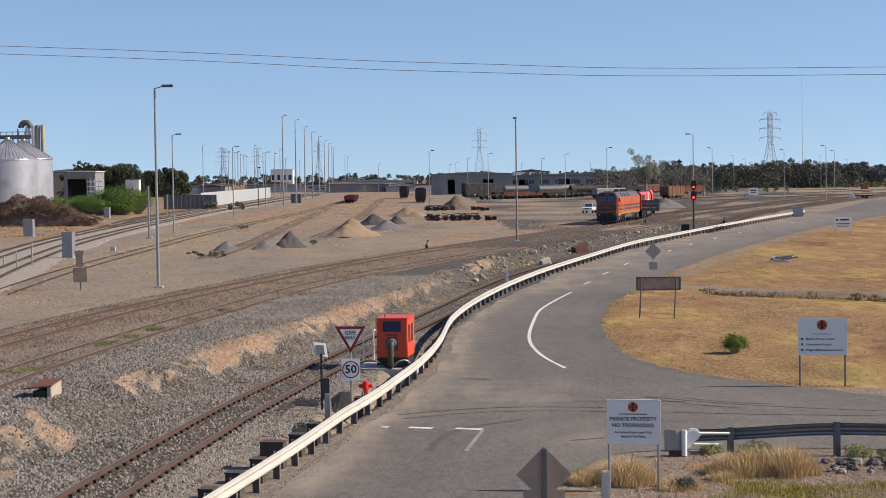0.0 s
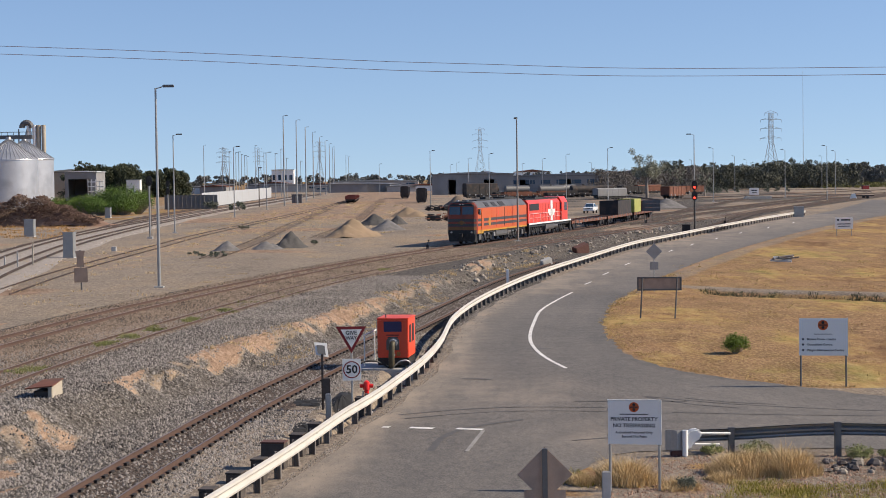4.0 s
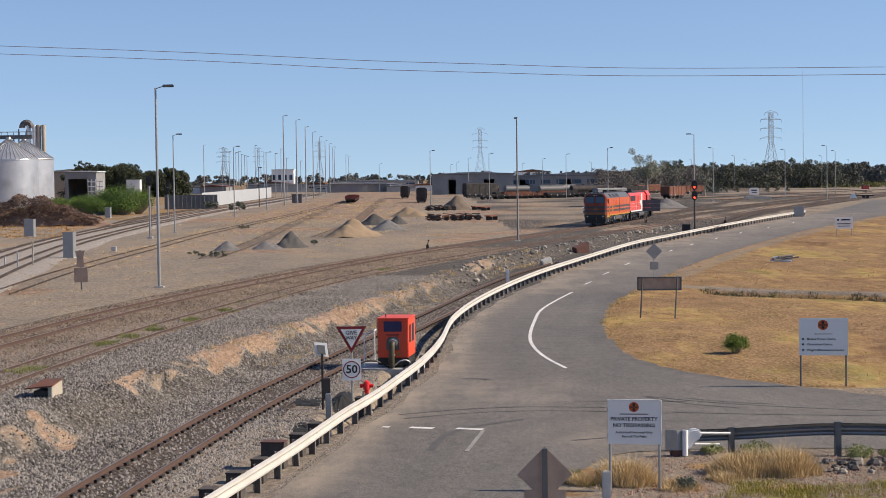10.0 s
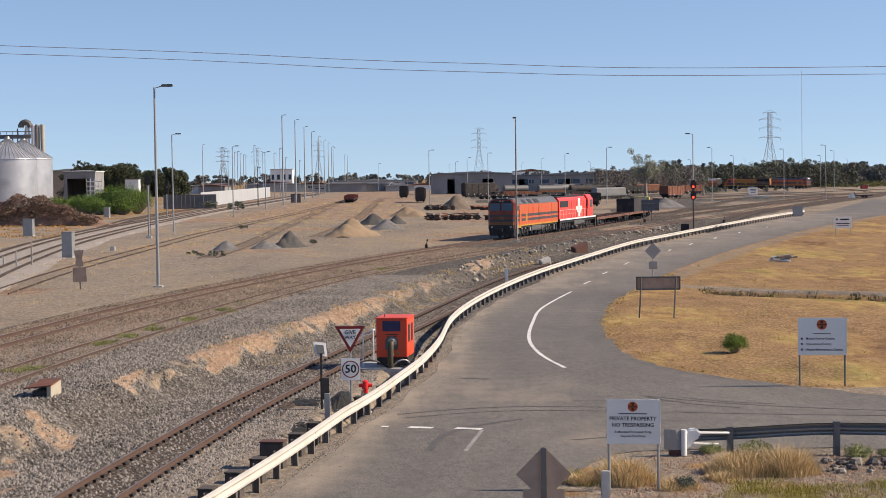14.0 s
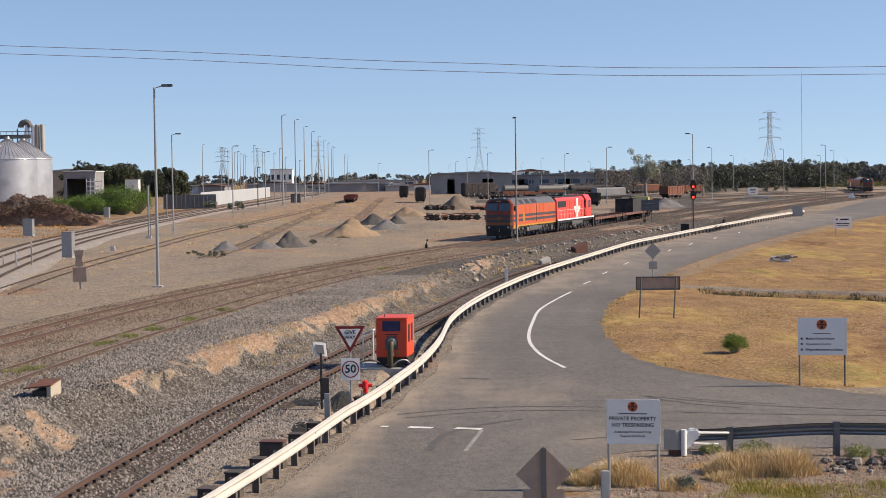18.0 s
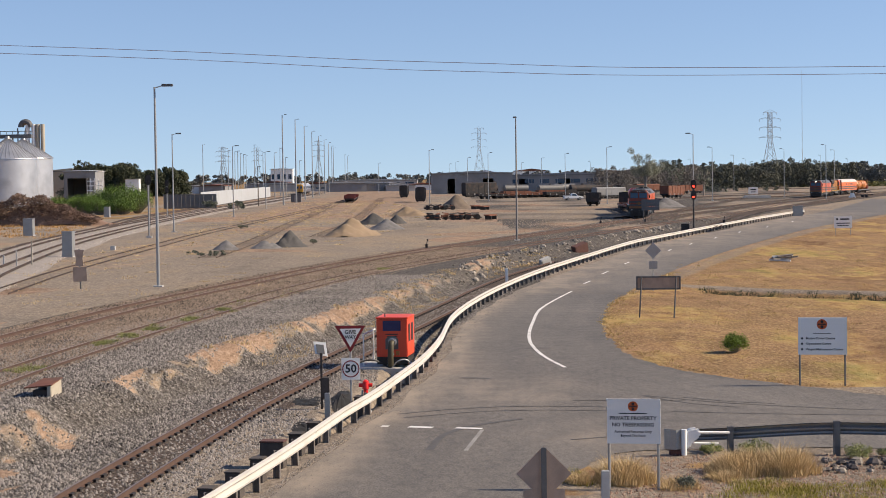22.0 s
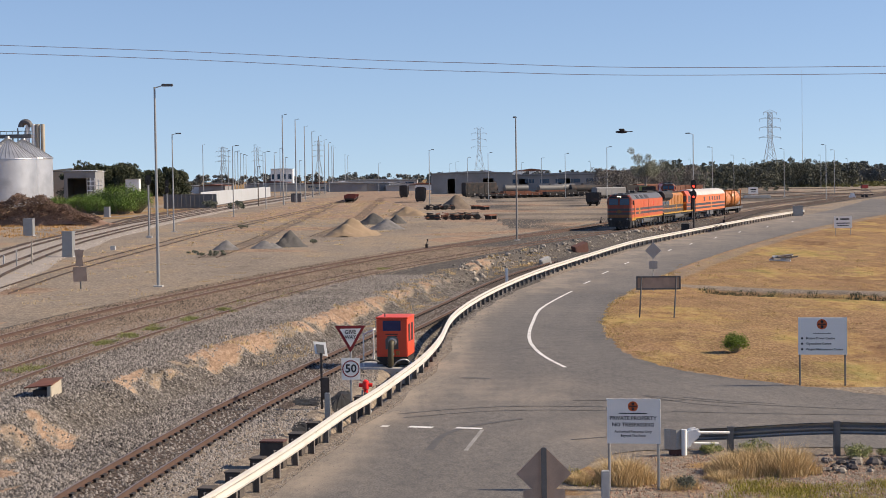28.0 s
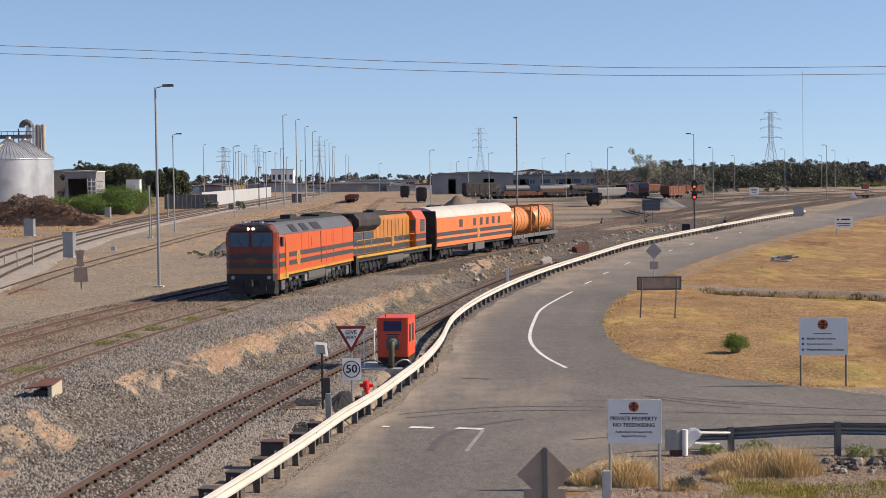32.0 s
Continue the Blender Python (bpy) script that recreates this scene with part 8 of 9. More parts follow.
def tree_belt(name, label, mat, x0, x1, y, hmin, hmax, seed, step=6.0, depth=30, size=0.8, dens=60):
    """Far woods in one mesh: overlapping ragged crowns down to the ground, under a rolling skyline."""
    r = random.Random(seed)
    g = Shape()
    for k in range(int((x1 - x0) / step)):
        x = r.uniform(x0, x1)
        f0 = 0.45 + 0.7 * noise.noise(Vector((x * 0.06, seed, 0))) + 0.35 * noise.noise(Vector((x * 0.25, seed, 4))) + r.uniform(-.25, .2)
        h = hmin + (hmax - hmin) * min(1.1, max(-0.3, f0))
        yy = y + r.uniform(-depth / 2, depth / 2)
        wide = r.uniform(0.7, 1.3)
        for j in range(7):
            f = r.random() ** 0.8
            q = h * (0.30 - 0.17 * f) * r.uniform(0.7, 1.2)
            leaves(g, (x + r.gauss(0, 1) * h * 0.22 * wide * (1.1 - 0.6 * f), yy + r.uniform(-1, 1), YARD + (h - q) * (0.06 + 0.94 * f)), q * wide, dens, size * r.uniform(0.6, 1.2), seed * 7919 + k * 9 + j, 0.8)
    o = part(name, g, mat, None, label, kind="stuff")
    return tagged(o, category="trees")


def shed(name, label, x, y, rz, w, d, h, wall, roof=None, ridge=1.2, doors=(), windows=0):
    """A shed with a low gabled roof, real openings drawn back into the wall, and gutters."""
    t = thing(name, label, "building", pose(x, y, YARD, 0, 0, rz))
    wl = Shape()
    xs = -w / 2
    for a, b, top in doors:
        wl.box(xs, a, -d / 2, -d / 2 + 0.25, 0, h)
        wl.box(a, b, -d / 2, -d / 2 + 0.25, top, h)
        xs = b
    wl.box(xs, w / 2, -d / 2, -d / 2 + 0.25, 0, h)
    part("front_wall", wl, wall, t)
    part("wall", Shape().box(-w / 2, -w / 2 + 0.25, -d / 2 + 0.25, d / 2, 0, h).box(w / 2 - 0.25, w / 2, -d / 2 + 0.25, d / 2, 0, h).box(-w / 2 + 0.25, w / 2 - 0.25, d / 2 - 0.25, d / 2, 0, h), wall, t)
    part("roof", Shape().rings([[(-w / 2 - 0.4, yy, h), (w / 2 + 0.4, yy, h), (w / 2 + 0.4, yy, h + 0.2), (0, yy, h + ridge), (-w / 2 - 0.4, yy, h + 0.2)] for yy in (-d / 2 - 0.4, d / 2 + 0.4)]), roof or wall, t, "low pitched metal roof")
    for a, b, top in doors:
        part("door_jamb", Shape().box(a - 0.2, a, -d / 2 - 0.05, -d / 2 + 0.2, 0, top + 0.2), GALV, t)
        part("door_jamb", Shape().box(b, b + 0.2, -d / 2 - 0.05, -d / 2 + 0.2, 0, top + 0.2), GALV, t)
    for k in range(windows):
        wx = -w / 2 + w * (k + 0.5) / windows
        part("window", Shape().box(wx - w / windows * 0.3, wx + w / windows * 0.3, -d / 2 - 0.03, -d / 2, h * 0.5, h * 0.75), GLASS, t)
    n = int(w / 4)
    part("wall_ribs", Shape().add([], []) if n < 1 else _ribs(w, d, h, n, doors), wall, t)
    part("gutter", Shape().box(-w / 2 - 0.45, w / 2 + 0.45, -d / 2 - 0.5, -d / 2 - 0.38, h - 0.05, h + 0.12), GALV_DARK, t)
    return t


def _ribs(w, d, h, n, doors):
    g = Shape()
    for k in range(n):
        x = -w / 2 + w * (k + 0.5) / n
        if not any(a - 0.3 < x < b + 0.3 for a, b, _ in doors):
            g.box(x - 0.12, x + 0.12, -d / 2 - 0.06, -d / 2, 0, h)
    return g


def silo(x, y, r, h, cone, label):
    t = thing("grain_silo", label, "silo", pose(x, y, YARD))
    n = 40
    rows = []
    k = 0
    z = 0.0
    while z < h:
        rows.append([((r + (0.05 if k % 2 else 0)) * math.cos(a), (r + (0.05 if k % 2 else 0)) * math.sin(a), z) for a in (2 * math.pi * j / n for j in range(n))])
        z += 0.42
        k += 1
    part("barrel", Shape().rings(rows), SILVER, t, "corrugated silver barrel", smooth=True)
    part("roof_cone", Shape().rings([[(q * math.cos(a), q * math.sin(a), zz) for a in (2 * math.pi * j / n for j in range(n))] for q, zz in ((r + 0.25, h - 0.1), (r + 0.2, h + 0.05), (0.7, h + cone))]), SILVER, t, "ribbed conical roof")
    for j in range(n):
        a = 2 * math.pi * j / n
        part("roof_rib", Shape().tube(((r + .2) * math.cos(a), (r + .2) * math.sin(a), h + 0.1), (0.7 * math.cos(a), 0.7 * math.sin(a), h + cone + .05), 0.07, n=4), GALV, t)
    part("roof_cap", Shape().tube((0, 0, h + cone - 0.1), (0, 0, h + cone + 0.7), 0.8, 0.6, 14), GALV, t)
    return t


def lattice_pylon(x, y, h, w, label):
    t = thing("power_pylon", label, "pylon", pose(x, y, YARD, 0, 0, 10))
    legs, brace = Shape(), Shape()
    waist = h * 0.62
    def half(z):
        return w * (1 - 0.8 * z / waist) if z < waist else w * 0.2
    zs = [0, h * .18, h * .33, h * .46, h * .55, waist, h * .7, h * .78, h * .86, h * .94, h]
    for i in range(len(zs) - 1):
        a, b = half(zs[i]), half(zs[i + 1])
        for sx, sy in ((-1, -1), (1, -1), (1, 1), (-1, 1)):
            legs.tube((sx * a, sy * a, zs[i]), (sx * b, sy * b, zs[i + 1]), 0.1, n=4)
        for s in (-1, 1):
            brace.tube((-a, s * a, zs[i]), (b, s * b, zs[i + 1]), 0.05, n=4).tube((a, s * a, zs[i]), (-b, s * b, zs[i + 1]), 0.08, n=4)
            brace.tube((s * a, -a, zs[i]), (s * b, b, zs[i + 1]), 0.08, n=4)
    part("legs", legs, GALV, t)
    part("bracing", brace, GALV, t)
    for z, q in ((h * 0.66, w * 1.25), (h * 0.79, w * 1.2), (h * 0.91, w * 1.2), (h, w * 0.75)):
        arm = Shape()
        for s in (-1, 1):
            arm.tube((0, 0, z), (s * q, 0, z - 0.2), 0.1, n=4).tube((0, 0, z + h * 0.03), (s * q, 0, z - 0.2), 0.08, n=4)
            arm.tube((s * q, 0, z - 0.2), (s * q, 0, z - 1.4), 0.07, n=5)
        part("cross_arm", arm, GALV, t)
    return t


def build_far_things():
    # silos and works on the left
    silo(-113.6, 466, 7.4, 12.7, 5.2, "large silver corrugated grain silo with a conical roof")
    silo(-117.5, 500, 8.0, 13.2, 5.2, "second silver corrugated grain silo behind the first")
    silo(-131, 480, 8.0, 12.8, 5.2, "third silver grain silo at the edge")
    t = thing("elevator_tower", "grain elevator with pale tubes and a curved top duct", "industrial tower", pose(-163.5, 710, YARD))
    for x, m in ((-1.4, WHITE), (0.9, WHITE), (2.6, CREAMWALL), (4.5, CREAMWALL)):
        part("pipe", Shape().tube((x, 0, 0), (x, 0, 29.5), 0.85, n=14), m, t, "pale tall pipe", smooth=True)
    part("duct", Shape().rings([[(-2.2 + 1.9 * math.cos(a) + q * math.cos(b) * math.cos(a), q * math.sin(b), 28.4 + 2.1 * math.sin(a) + q * math.cos(b) * math.sin(a)) for b in (2 * math.pi * j / 10 for j in range(10))] for a, q in ((math.pi * k / 8, 1.2) for k in range(9))]), GALV_DARK, t, "curved dark duct")
    part("leg_frame", Shape().box(-5.6, -5.2, -.2, .2, 0, 28).box(-2.4, -2.0, -.2, .2, 0, 28).box(-5.6, -2, -.2, .2, 22, 22.4).box(-5.6, -2, -.2, .2, 14, 14.4), GALV_DARK, t)
    t = thing("conveyor_gallery", "grey conveyor gallery over the silo roofs", "conveyor", pose(-122, 472, YARD))
    part("gallery", Shape().box(-14, 13.4, -1.0, 1.0, 18.2, 19.2), GALV_DARK, t, "grey trough")
    part("gallery_rail", Shape().box(-14, 13.4, -1.05, -0.95, 20.0, 20.12).box(-14, 13.4, 0.95, 1.05, 20.0, 20.12), GALV_DARK, t)
    for k in range(18):
        part("gallery_post", Shape().box(-13.6 + 1.58 * k, -13.5 + 1.58 * k, -1.05, -0.95, 19.2, 20.0), GALV_DARK, t)
    part("support", Shape().box(8.2, 8.5, -0.2, 0.2, 16.0, 18.2).box(-7.5, -7.2, -0.2, 0.2, 16.0, 18.2), GALV_DARK, t)
    part("drive_box", Shape().box(-9.6, -7.0, -0.9, 0.9, 20.1, 21.4), GALV_DARK, t, bevel=0.05)
    shed("works_shed", "grey works building with a large dark doorway", -124.3, 618, 0, 10.8, 16, 9.9, GREYWALL, WHITE, 0.5, ((-4.2, 3.2, 7.6),))
    shed("works_shed", "long cream shed behind the works", -152, 735, 0, 24, 16, 10.6, CREAMWALL, CREAMWALL, 1.3)
    t = thing("scaffold_rack", "white storage racks beside the works", "rack", pose(-118.6, 607, YARD))
    for k in range(5):
        part("upright", Shape().box(-2.7 + 1.3 * k, -2.5 + 1.3 * k, -0.1, 0.1, 0, 7.5), WHITE, t)
    for k in range(4):
        part("shelf", Shape().box(-2.7, 2.7, -0.12, 0.12, 1.6 + 1.6 * k, 1.9 + 1.6 * k), WHITE, t)
    t = thing("white_hut", "small white flat-roofed hut among trees", "building", pose(-111.2, 640, YARD))
    part("wall", Shape().box(-2.4, 2.4, -2, 2, 0, 7.0), WHITE, t)
    part("roof", Shape().box(-2.6, 2.6, -2.2, 2.2, 7.0, 7.2), GALV, t)
    # brushwood heap and scrub
    noise.seed_set(7)
    g, core = Shape(), Shape()
    r = random.Random(77)
    for k in range(11000):
        x = r.uniform(-17, 9.5)
        top = 5.0 * math.exp(-((x + 1.5) / 8.8) ** 2) * (0.92 + 0.08 * math.sin(x * 1.7))
        z = top * r.random() ** 0.5
        y = r.uniform(-2.6, 2.6) * (1.15 - z / 5.7)
        d = Vector((r.gauss(0, 1), r.gauss(0, 1), r.gauss(0, .5))).normalized() * r.uniform(0.2, 0.8)
        p = Vector((x, y, z))
        g.tube(p - d / 2, p + d / 2, r.uniform(0.025, 0.07), 0.015, 3, False)
    part_o = part("brushwood_heap", g, BRUSH, None, "long heap of dead brown branches by the track", kind="stuff")
    part_o.location = (-61.0, 267, YARD)
    tagged(part_o, category="brushwood")
    h = heap("soil_heap", "packed brown litter under the brushwood", -61.0, 267.6, 19, 4.2, 3.6, BRUSH, 15)
    for k, (x, y, w, hh) in enumerate(((-73.5, 356, 5, 2.8), (-70.5, 353, 5.5, 3.8), (-68.0, 356, 5.5, 4.8), (-65.5, 355, 5.5, 5.6), (-63.0, 353, 5.5, 5.6), (-61.0, 356, 4.5, 4.9), (-77, 372, 5, 3.4), (-81, 375, 5, 3.2), (-67, 347, 4.5, 3.0), (-62.5, 347, 4.5, 3.4))):
        shrub("green_bush", "dense green bush in a hedge beside the track", x, y, YARD, w * 1.3, hh * 1.25, LEAF_HEDGE, 50 + k, 6000, 0.11, 4)
    for k in (0, 3):
        r = random.Random(300 + k)
        shrub("scrub", "low grey-green scrub by the fence", -52 + 2.6 * k, 392 + r.uniform(-8, 8), YARD, 4.5, 2.4, LEAF_GREY, 80 + k, 700, 0.2)
    tree_belt("tree_clump", "dense dark green trees behind the works", LEAF_DARK, -146, -122, 700, 12.0, 15.0, 400, 0.55, 16, 0.4, 240)
    tree_belt("tree_clump", "dense dark green trees behind the works", LEAF_DARK, -129, -104, 715, 10.0, 13.0, 401, 0.6, 16, 0.4, 220)
    for k in range(3):
        tree("pine_tree", "dark pointed tree above the hedge", -141 + 2.9 * k, 690, YARD, 15.5 - k * 0.6, 4.0, LEAF_DARK, 500 + k, 1200, 0.3)
    # pale wall, platform and sheds behind the masts
    t = thing("long_wall", "long pale concrete wall beside the line", "wall", kind="structure")
    for k in range(10):
        o = part("wall_panel", Shape().box(-0.12, 0.12, -11, 10.9, 0, 3.7), WALLGREY, t)
        o.location, o.rotation_euler = (-55.8 + (-0.9) * k * 0.6, 420 + 22 * k, YARD), (0, 0, 0.02)
    t = thing("dark_fence", "dark mesh fence at the end of the wall", "fence")
    for k in range(12):
        part("fence_post", Shape().tube((-63 + 1.0 * k, 402, YARD), (-63 + 1.0 * k, 402, YARD + 3.4), 0.05, n=5), GALV_DARK, t)
        part("fence_panel", Shape().box(-63 + 1.0 * k + 0.05, -62 + 1.0 * k - 0.05, 402, 402.03, YARD + 0.1, YARD + 3.3), GALV_DARK, t)
    r = random.Random(9)
    for k in range(26):
        x = -160 + 9.5 * k + r.uniform(-3, 3)
        y = 880 + r.uniform(-60, 60)
        w = r.uniform(12, 26)
        if -2 < x < 140:
            continue
        shed("far_shed", "distant low industrial shed", x, y, r.uniform(-6, 6), w * r.uniform(0.6, 1.0), 14, r.uniform(2.4, 4.4), r.choice((PALEWALL, GREYWALL, PALEWALL, WHITE)), r.choice((PALEWALL, GREYWALL, GALV, RUSTPALE)), 0.9, (), r.choice((0, 0, 4)))
    shed("yard_shed", "long dark maintenance shed behind the wagons", 11, 668, 0, 30, 24, 7.4, GREYWALL, GREYWALL, 0.9, ((-9, -6.2, 5.5), (4, 8, 5.5)), 0)
    shed("yard_shed", "long grey workshop across the yard", 52, 735, -4, 50, 26, 6.4, GREYWALL, GREYWALL, 1.0, ((-20, -16, 5), (-4, 1, 5), (12, 16, 5)), 8)
    shed("yard_shed", "pale low workshop in the far yard", -44, 1150, 0, 56, 20, 4.2, PALEWALL, GALV, 1.2, (), 6)
    shed("office_block", "pale distant office block", -95, 1060, 0, 13, 12, 12, WHITE, WHITE, 0.5, (), 4)
    for k in range(12):
        q = random.Random(1200 + k)
        shed("far_house", "distant pale house on the rising ground", 30 + 26 * k * 0.8 + q.uniform(-5, 5), 1400 + q.uniform(-80, 80), 0, q.uniform(14, 30), 12, q.uniform(6, 10), q.choice((WHITE, CREAMWALL, GREYWALL)), q.choice((WHITE, RUSTPALE, GREYWALL)), 2, (), 4)
    # the big gum tree and the woods on the right
    tree("gum_tree", "tall sparse grey-green gum tree with a pale trunk", 56.5, 492, YARD, 13.8, 10.0, LEAF_GUM, 31, 9000, 0.16, sparse=True)
    tree("bare_tree", "thin grey leafless tree", 66, 500, YARD, 9, 5, LEAF_GREY, 32, 500, 0.25, sparse=True)
    tree("bare_tree", "thin grey leafless tree", 75, 510, YARD, 8.5, 5, LEAF_GREY, 33, 500, 0.25, sparse=True)
    tree_belt("woods", "dark belt of trees across the plain", LEAF_WOOD, 90, 171, 748, 9.2, 13.6, 41, 0.5, 50, 0.42, 70)
    tree_belt("bare_woods", "grey-brown half-bare trees behind the yard", LEAF_BARE, 56, 93, 640, 7.0, 11.0, 45, 0.6, 40, 0.26, 70)
    tree_belt("woods", "hazy grey-green belt of trees across the plain", LEAF_HAZED, 140, 290, 900, 9.0, 12.0, 42, 0.6, 60, 0.6, 60)
    tree_belt("far_woods", "far grey-green trees on the horizon", LEAF_HAZED, -420, 420, 1350, 7, 12.5, 43, 2.2, 120, 1.0, 34)
    tree_belt("scrub_belt", "low olive scrub along the far fence", LEAF_GREY, 78, 116, 610, 1.2, 3.2, 44, 1.2, 50, 0.25, 34)
    tree_belt("field_scrub", "open field of low olive scrub beyond the yard", LEAF_OLIVE, 150, 270, 800, 0.5, 1.8, 46, 0.12, 190, 0.32, 10)
    lattice_pylon(151.4, 820, 34, 4.2, "tall grey lattice power pylon")
    lattice_pylon(33, 1560, 48, 5.5, "distant grey lattice power pylon")
    for x, y, h in ((-108, 1560, 38.5), (-185, 1500, 33), (-198, 1620, 34.5), (-176, 1700, 36)):
        lattice_pylon(x, y, h, 4.5, "distant grey lattice power pylon")
    # far poles
    for k, (x, y, h) in enumerate(((-44.5, 430, 9.5), (-72.0, 600, 16.2), (-74.4, 640, 16.4), (-64.2, 560, 15.4), (-76.9, 680, 16.3), (-69.0, 620, 15.1), (-77.0, 700, 15.7), (-63.2, 600, 18.0), (-64.3, 640, 16.1), (-52.7, 560, 14.7), (-61.8, 680, 18.1), (-54.4, 620, 13.9), (-55.9, 700, 13.6), (-74.3, 600, 17.4))):
        p = part("pole", Shape().tube((0, 0, 0), (0, 0, h), 0.14, 0.08, 8).box(-0.1, 0.75, -0.12, 0.12, h - 0.12, h + 0.06), POSTWOOD if k in (0,) else GALV, None, "plain pole in the far yard")
        p.location = (x, y, YARD)
        tagged(p, category="pole")
    m = part("radio_mast", Shape().tube((0, 0, 0), (0, 0, 90), 0.25, 0.1, 6), GALV, None, "thin distant radio mast")
    m.location = (300, 1480, YARD)
    tagged(m, category="mast")
    # overhead wires across the view
    for zs in (((-40, 37, 11.75), (-8.9, 36, 10.36), (0, 35.6, 9.87), (9, 35, 9.63), (40, 33, 9.6)), ((-40, 37, 11.55), (-8.9, 36, 10.20), (0, 35.6, 9.70), (9, 35, 9.485), (40, 33, 9.45))):
        w = Shape()
        a = Line([(p[0], p[1]) for p in zs], 8)
        hz = Line([(p[0], p[2]) for p in zs], 8)
        n = 40
        pts = [Vector((a.p[int(k * (len(a.p) - 1) / n)][0], a.p[int(k * (len(a.p) - 1) / n)][1], hz.p[int(k * (len(hz.p) - 1) / n)][1])) for k in range(n + 1)]
        w.rings([[(p.x, p.y + 0.007 * math.cos(a), p.z + 0.007 * math.sin(a)) for a in (0.8, 2.4, 3.9, 5.5)] for p in pts])
        o = part("overhead_wire", w, WIRE, None, "thin rusty power line across the sky")
        tagged(o, category="wire")


def build_bird():
    t = thing("bird", "dark bird gliding across the sky", "bird")
    part("body", Shape().rings([[(r * math.cos(a), y, 0.8 * r * math.sin(a)) for a in (2 * math.pi * j / 10 for j in range(10))] for y, r in ((-0.2, 0.01), (-0.12, 0.05), (0.02, 0.07), (0.14, 0.05), (0.2, 0.035), (0.25, 0.005))]), FEATHER, t, smooth=True)
    for s in (-1, 1):
        part("wing", Shape().panel([(0.03 * s, 0.08, 0.02), (0.2 * s, 0.14, 0.06), (0.46 * s, 0.0, 0.02), (0.2 * s, -0.05, 0.05), (0.03 * s, -0.08, 0.02)], 0.015, (0, 0, 1)), FEATHER, t)
    part("tail", Shape().panel([(-0.03, -0.16, 0), (0.03, -0.16, 0), (0.06, -0.34, 0), (-0.06, -0.34, 0)], 0.01, (0, 0, 1)), FEATHER, t)
    return t


def build_ute():
    """A white utility truck, front towards +y."""
    t = thing("utility_truck", "white utility truck in the yard", "car")
    part("body", Shape().rings([[(-0.88, y, 0.45), (0.88, y, 0.45), (0.9, y, z), (-0.9, y, z)] for y, z in ((-2.5, 1.05), (-0.5, 1.05), (1.0, 1.08), (2.2, 1.0), (2.5, 0.8))]), CARWHITE, t, bevel=0.05)
    part("cab", Shape().rings([[(-0.85, y, 1.05), (0.85, y, 1.05), (w, y2, 1.72), (-w, y2, 1.72)] for y, y2, w in ((-0.6, -0.45, 0.7), (1.15, 0.55, 0.7))]), CARWHITE, t, bevel=0.04)
    part("windscreen", Shape().panel([(-0.72, 1.08, 1.12), (0.72, 1.08, 1.12), (0.62, 0.66, 1.64), (-0.62, 0.66, 1.64)], 0.03, (0, 1, 0.6)), GLASS, t)
    for s in (-1, 1):
        part("window", Shape().panel([(s * 0.84, -0.45, 1.12), (s * 0.84, 0.9, 1.12), (s * 0.73, 0.5, 1.64), (s * 0.73, -0.4, 1.64)], 0.02, (s, 0, 0.2)), GLASS, t)
        part("headlight", Shape().box(min(s * 0.5, s * 0.85), max(s * 0.5, s * 0.85), 2.42, 2.5, 0.75, 0.92), DULL, t)
        for y in (-1.55, 1.55):
            w = part("wheel", Shape().disc((s * 0.7, y, 0.36), 0.36, (s, 0, 0), 0.22, 18), INK, t, "black tyre")
            part("rim", Shape().disc((s * 0.92, y, 0.36), 0.2, (s, 0, 0), 0.01, 14), GALV, w)
    part("tray_side", Shape().box(-0.9, -0.84, -2.5, -0.7, 1.05, 1.3).box(0.84, 0.9, -2.5, -0.7, 1.05, 1.3).box(-0.84, 0.84, -2.5, -2.44, 1.05, 1.3), GALV, t, "grey tray sides")
    part("grille", Shape().box(-0.45, 0.45, 2.46, 2.5, 0.7, 0.92), INK, t)
    return t


UTE_ROWS = [(t, pose(x, y, YARD, 0, 0, rz)) for t, x, y, rz in ((0, 25.5, 308, 165), (12.0, 25.5, 308, 165), (12.1, 25.5, 308, 150), (12.6, 24.5, 318, 80), (13.2, 26, 345, 5), (15, 29, 410, -5), (18, 31, 450, -5), (20, 31.5, 453, -5),
                                                                (21.6, 31.5, 453, -45), (22.0, 33.5, 455, -80), (22.5, 54, 452, -90), (23.0, 71, 448, -95), (23.5, 92, 446, -95), (24.5, 135, 444, -95), (32, 180, 440, -95))]


# ---- the place is put together ----
build_ground()
build_road()
build_tracks()
build_guard_rail()
build_lamps()
build_signs()
build_near_things()
loose_ballast()
build_yard_things()
build_far_things()

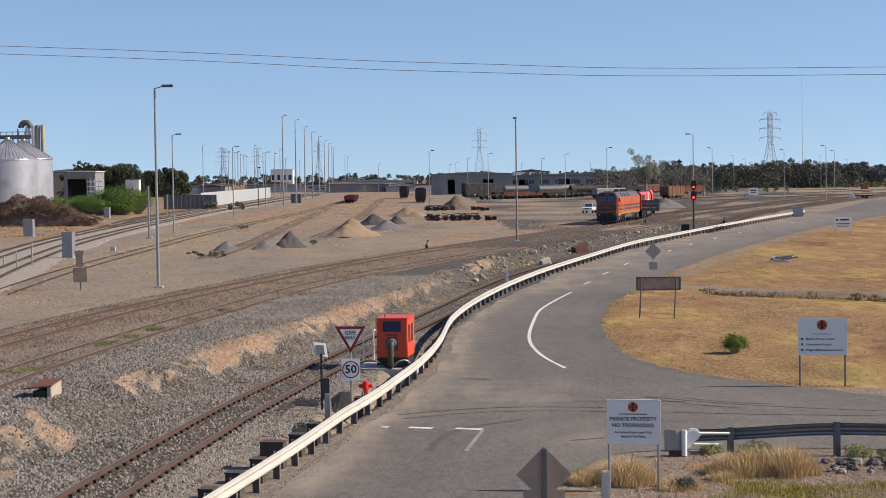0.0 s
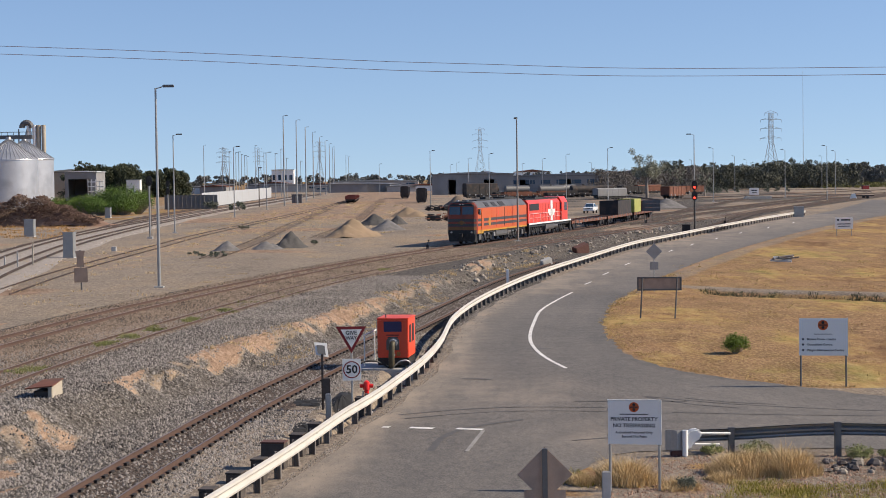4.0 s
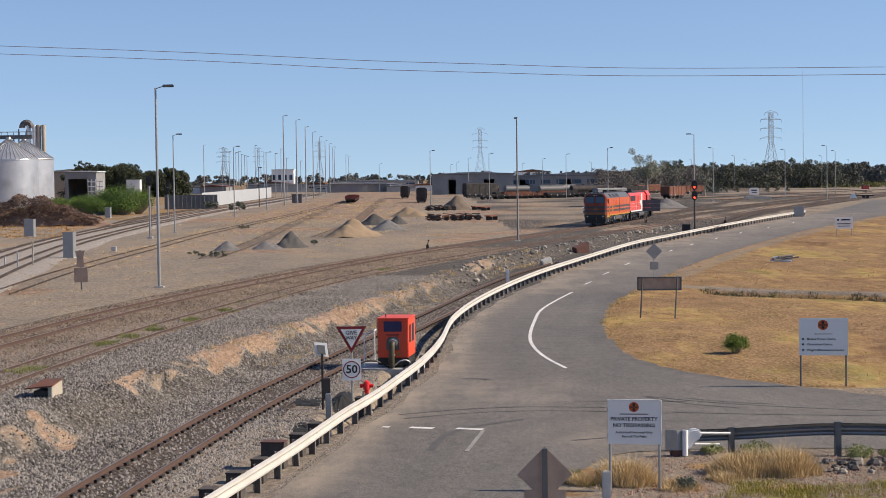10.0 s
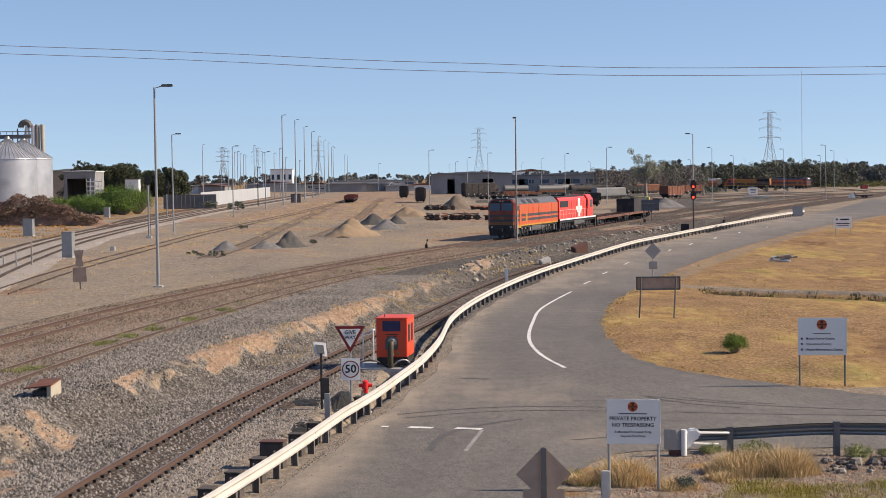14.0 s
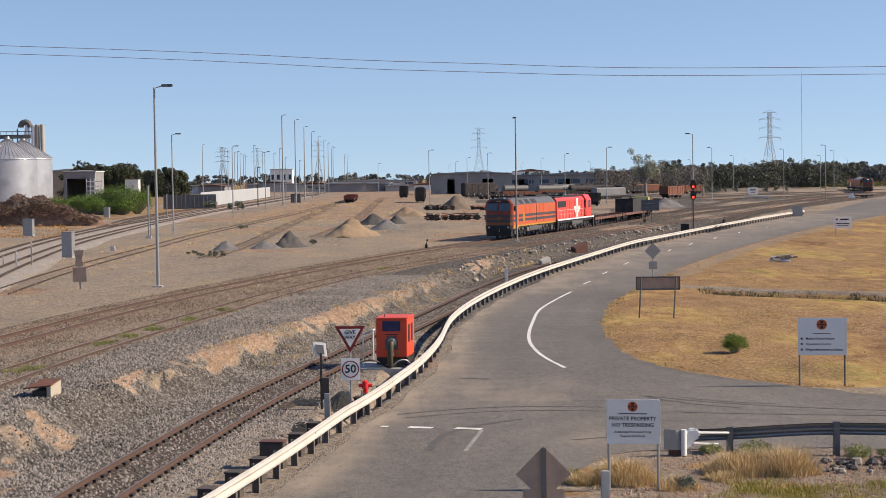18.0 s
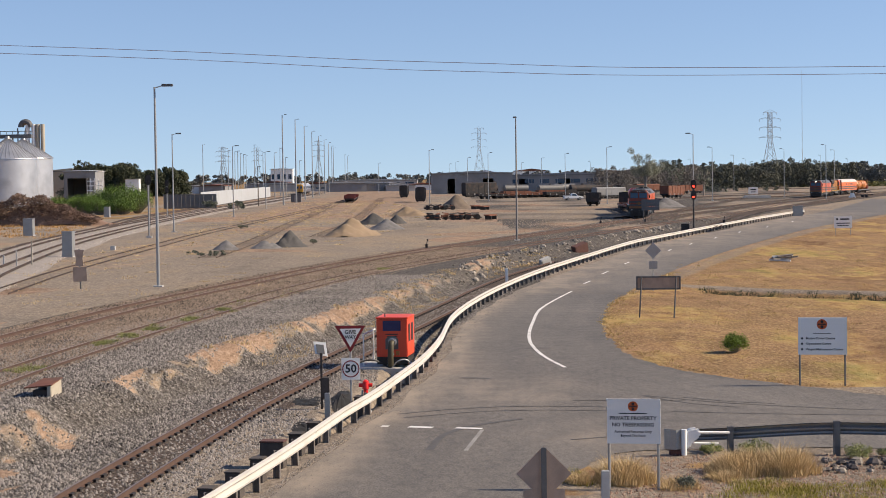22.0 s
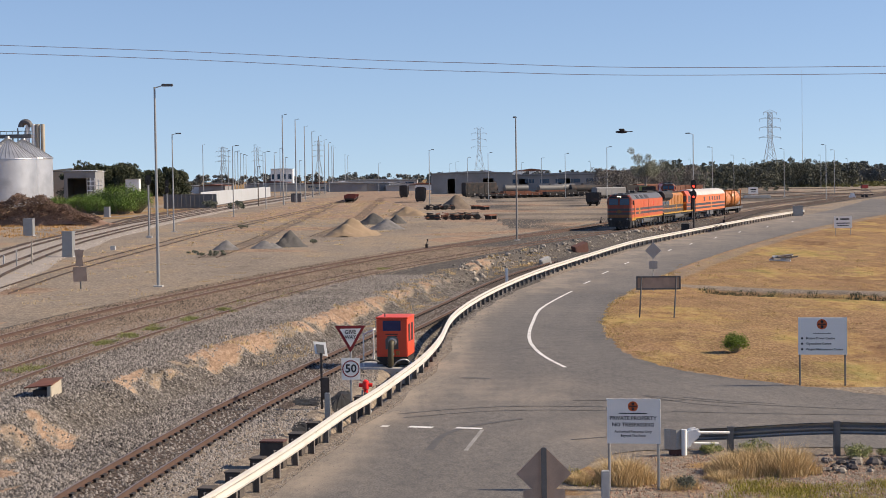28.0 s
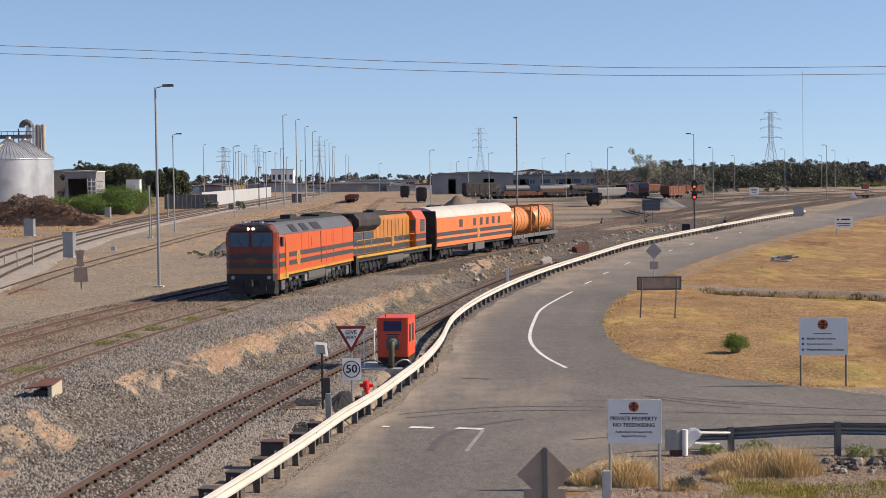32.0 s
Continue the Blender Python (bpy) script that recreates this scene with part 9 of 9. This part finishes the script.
SHUNTED = [(cowl_loco(False), 19.4), (hood_loco("red"), 20.2), (flat_wagon(""), 20.8), (flat_wagon("black"), 20.8), (flat_wagon("green"), 20.8)]
SHUNTED[0][0]["label"] = "orange and black full-width diesel locomotive, headlights unlit"
DEPARTING = [(cowl_loco(True), 19.0), (hood_loco("amber"), 20.4), (crew_van(), 24.0), (tank_wagon(), 18.6)]
DEPARTING[0][0]["label"] = "orange and black full-width diesel locomotive, headlights lit"
_unit = railcar()
COMMUTERS = [(_unit, 26.8), (copy_thing(_unit, pose(0, 0, 0)), 26.8)]
BIRD = build_bird()
UTE = build_ute()
ROLLING = parked_wagon("open_wagon", "dark open ballast wagon rolling up to the siding", 31.6, 371, -8, 9, 1.6, DARKWAGON)


def motions():
    half = [k * 0.25 for k in range(129)]
    key_train(SHUNTED, TRACK_MAIN, SHUNT, YARD + 0.18, -1, sorted(set(half + [12.1])))
    key_train(DEPARTING, TRACK_EXIT, DEPART, YARD + 0.12, -1, [0, 12.0, 12.1] + [12.25 + k * 0.25 for k in range(80)])
    lead, tail = COMMUTERS
    times = [0, 18.9, 19.0] + [19 + k * 0.1 for k in range(1, 31)] + [22.5, 23, 24, 32]
    walk(lead[0], [(t, on_track(TRACK_WEST, glide(COMMUTER, t) + 13.4, 9, YARD + 0.26, -1)) for t in times])
    walk(tail[0], [(t, on_track(TRACK_WEST, glide(COMMUTER, t) + 40.4, 9, YARD + 0.26, 1)) for t in times])
    walk(BIRD, [(0, pose(-34, 60, 9.6, 0, 8, 90)), (27.87, pose(-34, 60, 9.6, 0, 8, 90)), (28.0, pose(6.1, 60, 9.0, 0, 8, 90)), (28.13, pose(46, 60, 9.6, 0, 8, 90)), (32, pose(46, 60, 9.6, 0, 8, 90))])
    walk(UTE, UTE_ROWS)
    walk(ROLLING, [(t, pose(x, y, YARD, 0, 0, rz)) for t, x, y, rz in ((0, 44.5, 492, -20), (6.5, 44.5, 492, -20), (8.5, 37.2, 425, -10), (10.4, 31.6, 371, -8), (32, 31.6, 371, -8))])


motions()
